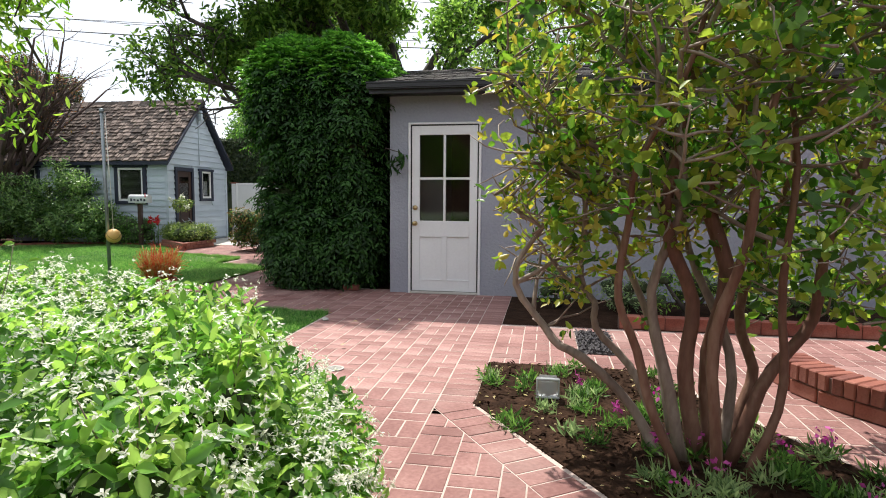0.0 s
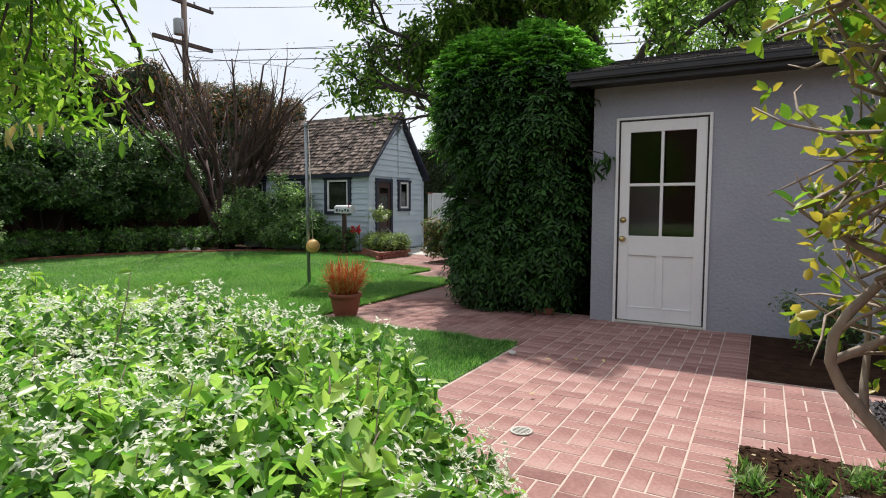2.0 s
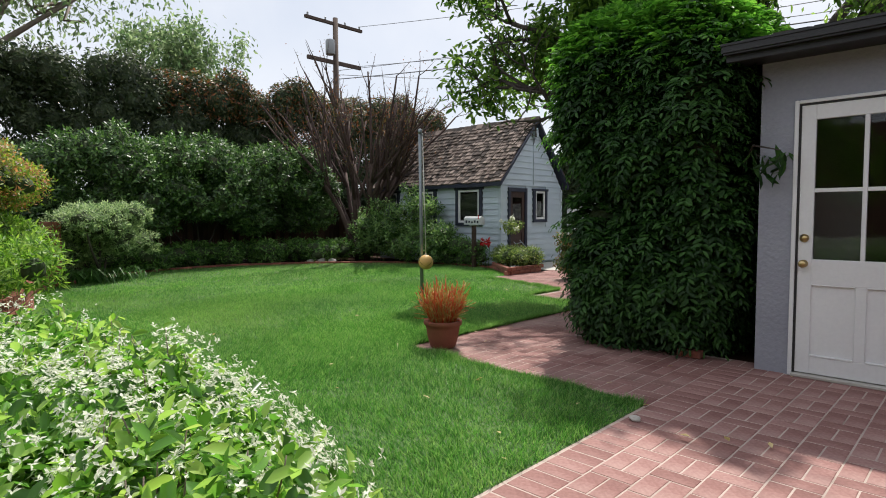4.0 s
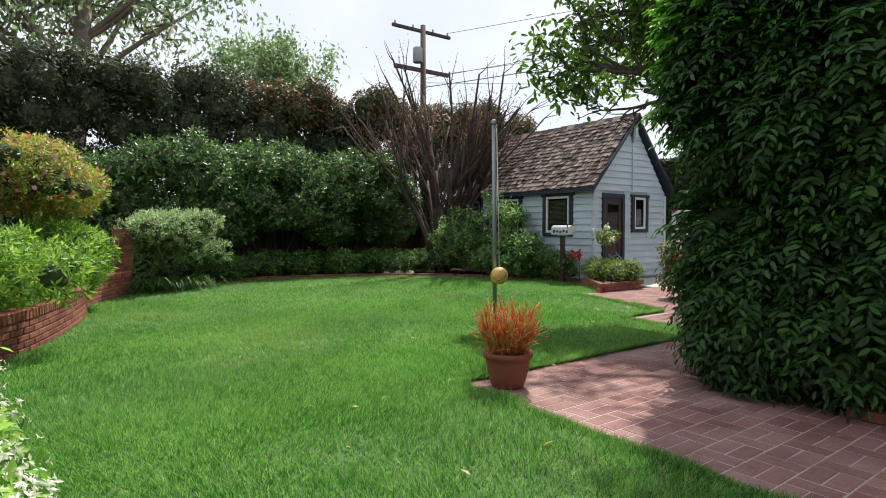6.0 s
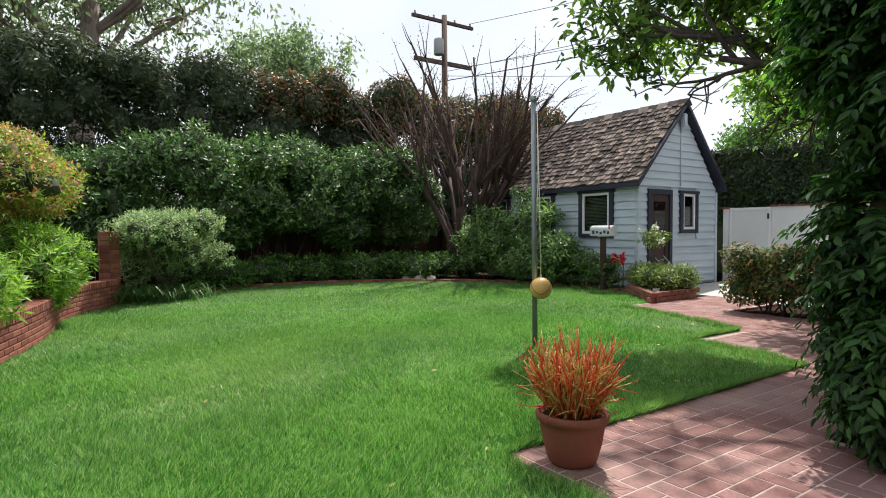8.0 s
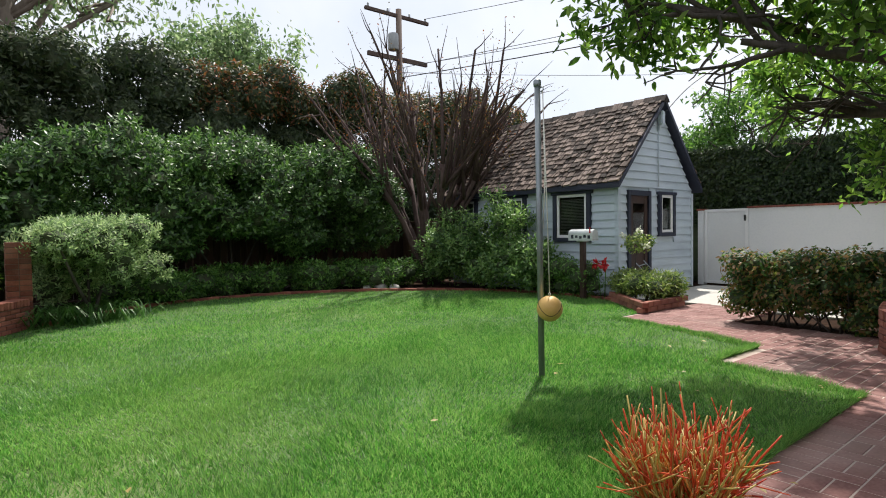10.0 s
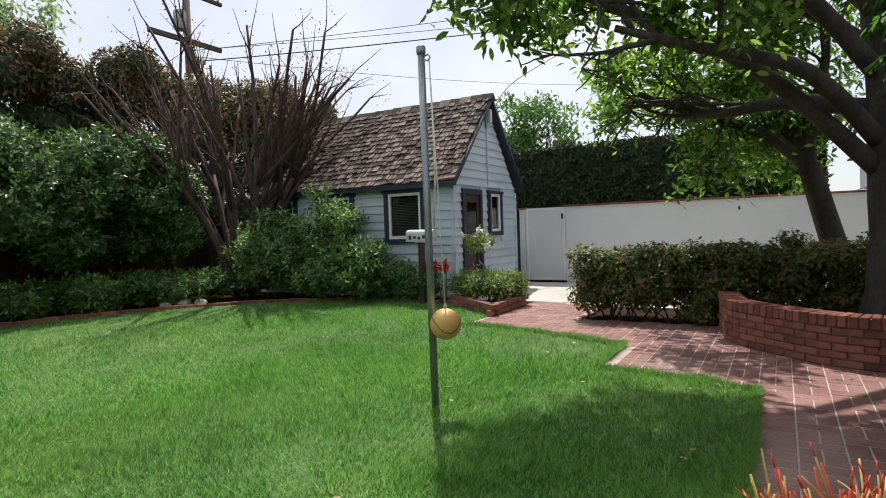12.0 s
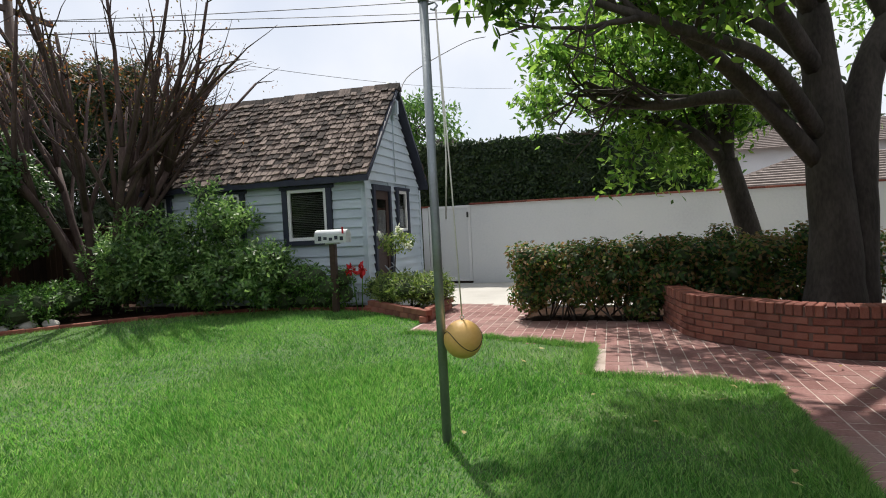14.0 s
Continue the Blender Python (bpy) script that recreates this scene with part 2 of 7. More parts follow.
    "jasmine_new": leaf("jasmine_new_leaf", (0.17, 0.33, 0.045), (0.28, 0.45, 0.075), (0.38, 0.52, 0.12), translucent=0.45),
    "pencil_tip": leaf("pencil_tip", (0.5, 0.05, 0.03), (0.58, 0.1, 0.04), translucent=0.25),
    "pencil": leaf("pencil_stem", (0.55, 0.1, 0.04), (0.6, 0.2, 0.06), (0.56, 0.3, 0.08), (0.45, 0.36, 0.12), translucent=0.25),
    "strap_leaf": leaf("strap_leaf", (0.045, 0.12, 0.025), (0.09, 0.2, 0.045), translucent=0.35),
    "flat_roof_tile": material("flat_roof_tile", [(0.16, 0.13, 0.115), (0.24, 0.2, 0.18), (0.3, 0.26, 0.23)], 0.9, 4, 30, 0.3, island=0.5),
    "blind": material("window_blind", [(0.35, 0.35, 0.34), (0.45, 0.45, 0.43)], 0.7, 3, 30, 0),
    # dark colour put on indoor surfaces in place of shade
    "room_shade": material("painted_room_shade", [(0.03, 0.03, 0.032), (0.055, 0.052, 0.05)], 0.9, 2, 20, 0),
    "paper": material("paper_sheet", [(0.65, 0.65, 0.66), (0.75, 0.75, 0.75)], 0.8, 8, 60, 0),
    "grate": material("iron_grate", [(0.12, 0.11, 0.11), (0.2, 0.19, 0.19)], 0.6, 8, 60, 0.2, metal=0.5),
    "mat": material("bristle_mat", [(0.06, 0.055, 0.06), (0.12, 0.11, 0.115)], 0.95, 20, 120, 0.8),
}


def glass(name, tint):
    m = bpy.data.materials.new(name)
    m.use_nodes = True
    b = m.node_tree.nodes["Principled BSDF"]
    b.inputs["Base Color"].default_value = (*tint, 1)
    b.inputs["Roughness"].default_value = 0.0
    b.inputs["Transmission Weight"].default_value = 1.0
    b.inputs["IOR"].default_value = 1.45
    return m


# grey tint darkens the rooms seen through the panes
M["glass"] = glass("window_glass", (0.5, 0.52, 0.52))
M["frosted"] = glass("clouded_plastic", (0.85, 0.87, 0.88))
M["frosted"].node_tree.nodes["Principled BSDF"].inputs["Roughness"].default_value = 0.35

# ---- mesh helpers ----


def mesh_of(name, verts, faces, mat, smooth=False):
    me = bpy.data.meshes.new(name)
    me.from_pydata(verts, [], faces)
    if mat:
        me.materials.append(mat)
    if smooth:
        me.polygons.foreach_set("use_smooth", [True] * len(me.polygons))
    me.update()
    return me


STUFF = {"tread_surface", "stem_cluster", "blade_tuft", "foliage", "crown", "blossom", "young_foliage", "branchwork", "shoot_growth", "shoot_foliage", "reddish_growth", "inner_growth", "spray_foliage", "dry_foliage", "sparse_foliage", "bare_growth", "new_foliage"}


def part(name, shape, mat, parent, label=""):
    """Links a bmesh, or a (verts, faces) pair, as one mesh object under parent."""
    if isinstance(shape, bmesh.types.BMesh):
        me = bpy.data.meshes.new(name)
        shape.to_mesh(me)
        shape.free()
        me.materials.append(mat)
    elif isinstance(shape, bpy.types.Mesh):
        me = shape
    else:
        me = mesh_of(name, shape[0], shape[1], mat)
    ob = new(name, me)
    if parent:
        ob.parent = parent
        ob.matrix_parent_inverse = parent.matrix_basis.inverted()
    if label:
        ob["label"] = label
    if name in STUFF:
        ob["kind"] = "stuff"
    return ob


def thing(name, x, y, z, label, category, group="", kind=""):
    ob = new(name)
    ob.empty_display_size = 0.1
    ob.matrix_basis = pose(x, y, z)
    return tagged(ob, label, category, group, kind)


def box(x0, x1, y0, y1, z0, z1, bevel=0.0, segments=1):
    bm = bmesh.new()
    bmesh.ops.create_cube(bm, size=1)
    for v in bm.verts:
        v.co = ((x0 + x1) / 2 + v.co.x * (x1 - x0), (y0 + y1) / 2 + v.co.y * (y1 - y0), (z0 + z1) / 2 + v.co.z * (z1 - z0))
    if bevel:
        bmesh.ops.bevel(bm, geom=bm.edges[:], offset=bevel, segments=segments, affect="EDGES")
    return bm


def joined(*shapes):
    bm = bmesh.new()
    for s in shapes:
        me = bpy.data.meshes.new("tmp")
        s.to_mesh(me)
        s.free()
        bm.from_mesh(me)
        bpy.data.meshes.remove(me)
    return bm


def lathe(profile, x, y, z, sides=24):
    """A turned body from (radius, height) pairs."""
    bm = bmesh.new()
    rings = [[bm.verts.new((x + r * math.cos(a), y + r * math.sin(a), z + h)) for a in [2 * math.pi * i / sides for i in range(sides)]] for r, h in profile]
    for a, b in zip(rings, rings[1:]):
        for i in range(sides):
            f = bm.faces.new((a[i], a[(i + 1) % sides], b[(i + 1) % sides], b[i]))
            f.smooth = True
    if profile[0][0] > 0.001:
        bm.faces.new(rings[0][::-1])
    if profile[-1][0] > 0.001:
        bm.faces.new(rings[-1])
    return bm


class Tubes:
    """Collects tapered round limbs into one mesh."""

    def __init__(self):
        self.v, self.f = [], []

    def add(self, pts, radii, sides=6):
        pts = [Vector(p) for p in pts]
        base, k = len(self.v), len(pts)
        side = None
        for i, p in enumerate(pts):
            d = (pts[min(i + 1, k - 1)] - pts[max(i - 1, 0)]).normalized()
            if side is None:
                side = d.cross(Vector((0.3, 0.9, 0.2))).normalized()
            side = (side - d * side.dot(d)).normalized()
            up = d.cross(side)
            for j in range(sides):
                a = 2 * math.pi * j / sides
                self.v.append(tuple(p + (side * math.cos(a) + up * math.sin(a)) * radii[i]))
        for i in range(k - 1):
            for j in range(sides):
                a, b = base + i * sides + j, base + i * sides + (j + 1) % sides
                self.f.append((a, b, b + sides, a + sides))
        self.f.append(tuple(base + (k - 1) * sides + j for j in range(sides)))
        self.f.append(tuple(base + j for j in range(sides - 1, -1, -1)))
        return self

    def mesh(self, name, mat):
        return mesh_of(name, self.v, self.f, mat, True)


def curve_path(p0, d, length, rng, bend=0.25, steps=5, up=0.0):
    """Points of a limb that wanders on its way."""
    pts, p, d = [Vector(p0)], Vector(p0), Vector(d).normalized()
    for _ in range(steps):
        d = (d + Vector(rng.normal(0, bend, 3)) * 0.6 + Vector((0, 0, up))).normalized()
        p = p + d * (length / steps)
        pts.append(p.copy())
    return pts, d


def unit(a):
    return a / np.maximum(np.linalg.norm(a, axis=1, keepdims=True), 1e-9)


def leaf_mesh(name, P, d, nrm, mat, L, aspect, fold, quad):
    """One mesh of single folded leaves at P, each along d and facing nrm."""
    n = len(P)
    s = unit(np.cross(nrm, d))
    nn = np.cross(d, s)
    W = L * aspect * 0.5
    if quad:
        rows = [P, P + d * L * 0.3 + s * W * 0.85 + nn * W * fold, P + d * L * 0.68 + s * W * 0.8 + nn * W * fold, P + d * L - nn * L * 0.08,
                P + d * L * 0.68 - s * W * 0.8 + nn * W * fold, P + d * L * 0.3 - s * W * 0.85 + nn * W * fold]
        pattern, width = ((0, 1, 2, 3), (0, 3, 4, 5)), 6
    else:
        rows = [P, P + d * L * 0.45 + s * W + nn * W * fold, P + d * L, P + d * L * 0.45 - s * W + nn * W * fold]
        pattern, width = ((0, 1, 2), (0, 2, 3)), 4
    V = np.stack(rows, 1).reshape(-1, 3)
    idx = np.arange(n)[:, None, None] * width + np.array(pattern)[None]
    return fast_mesh(name, V, idx.reshape(-1, len(pattern[0])), mat)


def leaves(name, P, N, mat, size, rng, aspect=0.45, fold=0.3, jitter=0.6, up=0.4, droop=0.2, quad=False, spread=0.35):
    """Single leaves at the points P, facing about N."""
    n = len(P)
    nrm = unit(N + np.array((0, 0, up)) + rng.normal(0, jitter, (n, 3)))
    d = rng.normal(0, 1, (n, 3)) + N * 0.6
    d -= nrm * (d * nrm).sum(1, keepdims=True)
    d = unit(unit(d) - np.array((0, 0, droop)))
    L = (size * (1 + rng.uniform(-spread, spread, n)))[:, None]
    return leaf_mesh(name, P, d, nrm, mat, L, aspect, fold, quad)


def sprigs(name, P, N, mat, size, rng, per=6, reach=0.07, aspect=0.45, wide=1.0, jitter=0.4, up=0.6, droop=0.0, quad=False, fold=0.3, spread=0.3):
    """Leaves in whorls up short shoots that stand out of the points P."""
    n = len(P)
    axis = unit(N + np.array((0, 0, up)) + rng.normal(0, jitter, (n, 3)))
    u = unit(np.cross(axis, rng.normal(0, 1, (n, 3))))
    v = np.cross(axis, u)
    out_p, out_d, out_n = [], [], []
    for j in range(per):
        q = j / max(1, per - 1)
        a = 2.4 * j + rng.normal(0, 0.3, (n, 1))
        rad = u * np.cos(a) + v * np.sin(a)
        d = unit(axis * (0.15 + 0.75 * q) + rad * wide - np.array((0, 0, droop)))
        out_p.append(P + axis * reach * q * rng.uniform(0.7, 1.2, (n, 1)))
        out_d.append(d)
        out_n.append(unit(axis - rad * 0.4 + rng.normal(0, 0.2, (n, 3))))
    L = (size * (1 + rng.uniform(-spread, spread, n * per)))[:, None]
    return leaf_mesh(name, np.concatenate(out_p), np.concatenate(out_d), np.concatenate(out_n), mat, L, aspect, fold, quad)


def fronds(name, P, N, mat, length, size, rng, pairs=5, aspect=0.4, sag=0.55, up=0.25, jitter=0.4):
    """Arching compound leaves: paired leaflets along a sagging midrib, from the points P outwards."""
    n = len(P)
    z = np.array((0.0, 0.0, 1.0))
    d0 = unit(N + z * up + rng.normal(0, jitter, (n, 3)))
    side = unit(np.cross(d0, z) + rng.normal(0, 0.12, (n, 3)))
    L = (length * rng.uniform(0.65, 1.25, n))[:, None]
    out_p, out_d, out_n, out_l = [], [], [], []
    for k in range(pairs + 1):
        q = 0.2 + 0.8 * k / pairs
        p = P + d0 * L * q - z * L * sag * q * q
        tan = unit(d0 - z * 2 * sag * q)
        top = unit(np.cross(side, tan))
        for sg in ((-1, 1) if k < pairs else (0,)):
            out_p.append(p)
            out_d.append(unit(side * sg + tan * 0.65 - z * 0.22 + rng.normal(0, 0.12, (n, 3))))
            out_n.append(unit(np.where((top * z).sum(1, keepdims=True) < 0, -top, top) + rng.normal(0, 0.2, (n, 3))))
            out_l.append(size * (0.75 + 0.5 * math.sin(math.pi * min(1.0, q))) * rng.uniform(0.8, 1.15, (n, 1)))
    return leaf_mesh(name, np.concatenate(out_p), np.concatenate(out_d), np.concatenate(out_n), mat, np.concatenate(out_l), aspect, 0.25, True)


def fast_mesh(name, V, faces, mat):
    me = bpy.data.meshes.new(name)
    k = faces.shape[1]
    me.vertices.add(len(V))
    me.vertices.foreach_set("co", V.astype(np.float32).ravel())
    me.loops.add(faces.size)
    me.loops.foreach_set("vertex_index", faces.astype(np.int32).ravel())
    me.polygons.add(len(faces))
    me.polygons.foreach_set("loop_start", np.arange(0, faces.size, k, dtype=np.int32))
    me.materials.append(mat)
    me.update(calc_edges=True)
    return me


def shell(clumps, density, rng, depth=0.3, low=0.02):
    """Points and outward normals over the outside of a heap of ellipsoid clumps (x, y, z, rx, ry, rz)."""
    C = np.array(clumps, float)
    P, N = [], []
    for i, c in enumerate(C):
        area = 4.2 * math.pi * ((c[3] * c[4]) + (c[3] * c[5]) + (c[4] * c[5])) / 3
        n = max(4, int(area * density))
        u = unit(rng.normal(0, 1, (n, 3)))
        r = 1.08 - (depth + 0.08) * rng.random(n)[:, None] ** 1.5
        p = c[:3] + u * c[3:] * r
        keep = p[:, 2] > low
        for j, o in enumerate(C):
            if j != i and np.all(np.abs(o[:3] - c[:3]) < o[3:] + c[3:]):
                keep &= (((p - o[:3]) / o[3:]) ** 2).sum(1) > 0.62
        P.append(p[keep])
        N.append(unit(u / c[3:])[keep])
    return np.concatenate(P), np.concatenate(N)


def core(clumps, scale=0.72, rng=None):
    """A lumpy dark body inside a shrub, its colour standing in for inner shade."""
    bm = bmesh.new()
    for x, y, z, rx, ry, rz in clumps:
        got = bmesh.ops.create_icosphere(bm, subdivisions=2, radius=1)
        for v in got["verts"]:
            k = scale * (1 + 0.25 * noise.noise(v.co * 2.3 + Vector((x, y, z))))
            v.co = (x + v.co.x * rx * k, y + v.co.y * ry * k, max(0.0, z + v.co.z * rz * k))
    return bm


def heap(x0, x1, y0, y1, z0, z1, r, rng, squash=0.8, uneven=0.12):
    """Clumps that fill a box-like hedge."""
    out = []
    nx, ny, nz = (max(1, int(round((b - a) / (r * 1.25)))) for a, b in ((x0, x1), (y0, y1), (z0, z1)))
    for i in range(nx):
        for j in range(ny):
            for k in range(nz):
                if 0 < i < nx - 1 and 0 < j < ny - 1 and k < nz - 1:
                    continue
                p = [a + (b - a) * ((q + 0.5) / n) + rng.normal(0, uneven * r) for a, b, q, n in ((x0, x1, i, nx), (y0, y1, j, ny), (z0, z1, k, nz))]
                s = r * rng.uniform(0.8, 1.15)
                out.append((*p, s, s, s * squash))
    return out


def shrub(name, clumps, mat, density, size, seed, label, category="shrub", group="", with_core=True, extra=None, core_scale=0.72, depth=0.35, grow=leaves, **kw):
    """A shrub: leaves over clumps, a dark core painted as inner shade, a short stem. extra: (part name, material,
    density, size, keywords, label) sets of other leaves or flowers.
    """
    rng = np.random.default_rng(seed)
    C = np.array(clumps)
    bx, by, bz = C[:, 0].mean(), C[:, 1].mean(), max(0.0, (C[:, 2] - C[:, 5]).min())
    ob = thing(name, bx, by, bz, label, category, group)
    P, N = shell(clumps, density, rng, depth)
    part("foliage", grow("foliage", P, N, mat, size, rng, **kw), None, ob)
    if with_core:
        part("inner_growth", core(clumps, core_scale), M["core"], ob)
    t = Tubes()
    for k in range(3):
        a = rng.uniform(0, 6.28)
        top = C[rng.integers(len(C)), :3]
        t.add([(bx + 0.05 * math.cos(a), by + 0.05 * math.sin(a), 0.0), tuple((np.array((bx, by, 0)) + top) / 2), tuple(top)], [0.03, 0.022, 0.012], 6)
    part("stem", t.mesh("stem", M["bark_dark"]), None, ob)
    for pname, pmat, dens, psize, pk, plabel in extra or ():
        cl = pk.pop("clumps", clumps)
        P, N = shell(cl, dens, rng, 0.06)
        zmin = pk.pop("above", -1)
        ok = P[:, 2] > zmin
        part(pname, leaves(pname, P[ok], N[ok], pmat, psize, rng, **pk), None, ob, plabel)
    return ob


def inside(poly, x, y):
    """Which points lie in a polygon of the plan."""
    x, y = np.asarray(x, float), np.asarray(y, float)
    hit = np.zeros(x.shape, bool)
    for (ax, ay), (bx, by) in zip(poly, poly[1:] + poly[:1]):
        if ay != by:
            hit ^= ((ay > y) != (by > y)) & (x < (bx - ax) * (y - ay) / (by - ay) + ax)
    return hit


def smooth_line(pts, per=6):
    """A rounded line through the points of the plan."""
    out, n = [], len(pts)
    for i in range(n - 1):
        a, b, c, d = (Vector(pts[max(0, min(n - 1, i + k))]) for k in (-1, 0, 1, 2))
        for s in range(per):
            t = s / per
            out.append(tuple(0.5 * ((2 * b) + (c - a) * t + (2 * a - 5 * b + 4 * c - d) * t * t + (3 * b - a - 3 * c + d) * t ** 3)))
    return out + [tuple(pts[-1])]


def slab(poly, z0, z1):
    """A flat sheet with thickness over a polygon of the plan."""
    bm = bmesh.new()
    top = [bm.verts.new((x, y, z1)) for x, y in poly]
    bottom = [bm.verts.new((x, y, z0)) for x, y in poly]
    bm.faces.new(top)
    for i in range(len(poly)):
        j = (i + 1) % len(poly)
        bm.faces.new((top[i], bottom[i], bottom[j], top[j]))
    bmesh.ops.triangulate(bm, faces=[f for f in bm.faces if len(f.verts) > 4])
    bmesh.ops.recalc_face_normals(bm, faces=bm.faces[:])
    return bm


def brick_mesh(name, lx, ly, lz, mat, ch=0.006):
    """A brick about its own centre, open below, with worn top edges. Its top is at z = 0."""
    a, b, c, d = lx / 2, ly / 2, lx / 2 - ch, ly / 2 - ch
    v = [(-a, -b, -lz), (a, -b, -lz), (a, b, -lz), (-a, b, -lz), (-a, -b, -ch), (a, -b, -ch), (a, b, -ch), (-a, b, -ch), (-c, -d, 0), (c, -d, 0), (c, d, 0), (-c, d, 0)]
    f = [(8, 9, 10, 11)]
    for i in range(4):
        j = (i + 1) % 4
        f += [(i, j, j + 4, i + 4), (i + 4, j + 4, j + 8, i + 8)]
    return mesh_of(name, v, f, mat)


def structure(name, shape, mat, label="", category=""):
    return tagged(part(name, shape, mat, None), label, category, kind="structure")

# ---- ground, lawn, paving, beds ----
structure("ground", slab([(-400, -400), (400, -400), (400, 400), (-400, 400)], -0.5, -0.03), M["soil"], "bare dark brown soil of the garden beds", "ground")
LAWN_EDGE = smooth_line([(-7.75, 11.95), (-8.3, 12.65), (-9.4, 13.02), (-10.9, 12.9), (-12.3, 12.2), (-13.6, 10.8), (-14.4, 9.0), (-14.45, 7.4), (-13.9, 6.0), (-12.8, 4.9)], 5)
WALL_LINE = smooth_line([(-12.8, 4.75), (-12.0, 4.25), (-11.1, 3.9), (-10.2, 3.82), (-9.4, 3.66), (-8.35, 3.36), (-7.5, 3.02), (-6.7, 2.4), (-6.2, 1.5)], 6)
LAWN = [(-1.83, -2.0), (-1.83, 5.75), (-4.29, 5.8), (-4.29, 9.29), (-5.55, 9.55), (-5.54, 10.52), (-6.6, 10.95), (-7.75, 11.2)] + LAWN_EDGE + WALL_LINE + [(-6.2, -2.0)]
structure("lawn", slab(LAWN, -0.03, 0.0), M["lawn"], "green mown lawn with a few dry patches", "lawn")
PAVED = [(-1.83, -2.0), (-1.83, 5.75), (-4.29, 5.8), (-4.29, 9.29), (-5.55, 9.55), (-5.54, 10.52), (-6.6, 10.95), (-7.75, 11.2), (-7.7, 13.6), (-6.5, 13.4), (-6.5, 12.0), (-4.76, 12.0),
         (-4.55, 11.0), (-4.2, 10.62), (-3.6, 10.28), (-2.944, 10.2), (-2.944, 9.318), (-3.3975, 9.318), (-3.3975, 7.5065), (-1.6, 7.5065), (-1.6, 7.3), (0.0, 7.3), (0.0, 5.65), (5.0, 5.65), (5.0, -2.0)]
BED = [(0.0, 4.3), (1.08, 4.3), (1.26, 3.92), (1.87, 2.82), (2.45, 1.8), (1.45, 1.4), (0.7, 2.4), (0.0, 3.42)]
structure("pavement", slab(PAVED, -0.03, -0.0012), M["mortar"], "red brick garden paving laid in basket weave", "paving")
structure("tree_bed", slab(BED, -0.03, 0.006), M["soil"], "dark mulched bed under the small tree", "garden bed")
structure("wall_bed", slab([(0.0, 5.65), (5.0, 5.65), (5.0, 7.3), (0.0, 7.3)], -0.03, -0.003), M["soil"], "dark soil bed along the rendered wall", "garden bed")
structure("driveway", slab([(-9.1, 13.5), (-7.7, 13.6), (-6.5, 13.4), (5.0, 13.4), (5.0, 16.75), (-9.1, 16.75)], -0.03, 0.0), M["concrete"], "pale concrete yard behind the hedge", "yard")
pavement = bpy.data.objects["pavement"]

# ---- the rendered building with the half-glazed door ----
WALL_Y = 7.3
bm = joined(box(-1.58, -1.33, WALL_Y, WALL_Y + 0.2, -0.02, 2.6), box(-1.33, -0.41, WALL_Y, WALL_Y + 0.2, 2.17, 2.6), box(-0.41, 1.6, WALL_Y, WALL_Y + 0.2, -0.02, 2.6),
            box(1.6, 2.45, WALL_Y, WALL_Y + 0.2, -0.02, 1.05), box(1.6, 2.45, WALL_Y, WALL_Y + 0.2, 2.1, 2.6), box(2.45, 6.0, WALL_Y, WALL_Y + 0.2, -0.02, 2.6))
structure("wall_south", bm, M["stucco"], "pale grey stucco wall of the low building", "wall")
structure("wall_west", box(-1.58, -1.38, WALL_Y + 0.2, 11.2, -0.02, 2.6), M["stucco"], "pale grey stucco side wall", "wall")
# indoor surfaces painted dark so the panes look into shade
structure("wall_north", joined(box(-1.38, 6.0, 11.0, 11.2, -0.02, 2.6), box(5.8, 6.0, 7.5, 11.0, -0.02, 2.6)), M["room_shade"], "plain back walls of the low building, coloured dark as indoor shade", "wall")
structure("floor", box(-1.38, 5.8, WALL_Y + 0.2, 11.0, -0.02, 0.02), M["room_shade"], "floor inside the building, coloured dark as indoor shade", "floor")
structure("ceiling", box(-1.38, 5.8, WALL_Y + 0.2, 11.0, 2.45, 2.5), M["room_shade"], "ceiling inside the building, coloured dark as indoor shade", "ceiling")

roof = thing("house_roof", 2.0, 9.2, 2.6, "low dark shingle roof with black fascia and gutter", "roof", kind="structure")
SL = 0.27


def roof_z(y):
    return 2.6 + (y - 6.95) * SL if y < 9.2 else 2.6 + 2.25 * SL - (y - 9.2) * SL


bm = bmesh.new()
vs = [bm.verts.new((x, y, roof_z(y) + o)) for x in (-1.72, 6.2) for y, o in ((6.97, -0.1), (6.97, 0), (9.2, 0), (11.5, 0), (11.5, -0.1), (9.2, -0.1))]
for i in range(6):
    bm.faces.new((vs[i], vs[(i + 1) % 6], vs[6 + (i + 1) % 6], vs[6 + i]))
bm.faces.new(vs[:6])
bm.faces.new(vs[6:][::-1])
bmesh.ops.recalc_face_normals(bm, faces=bm.faces[:])
part("roof_deck", bm, M["black_trim"], roof)
part("fascia", box(-1.74, 6.2, 6.93, 6.965, 2.47, 2.6, 0.004), M["black_trim"], roof, "black painted fascia board")
part("gutter", joined(box(-1.76, 6.2, 6.86, 6.93, 2.52, 2.6, 0.015, 2), box(-1.76, 6.2, 6.85, 6.87, 2.585, 2.602)), M["black_trim"], roof, "black metal gutter")
part("soffit", box(-1.7, 6.2, 6.965, 7.3, 2.5, 2.52), M["black_trim"], roof)
rng = np.random.default_rng(5)
V, F = [], []
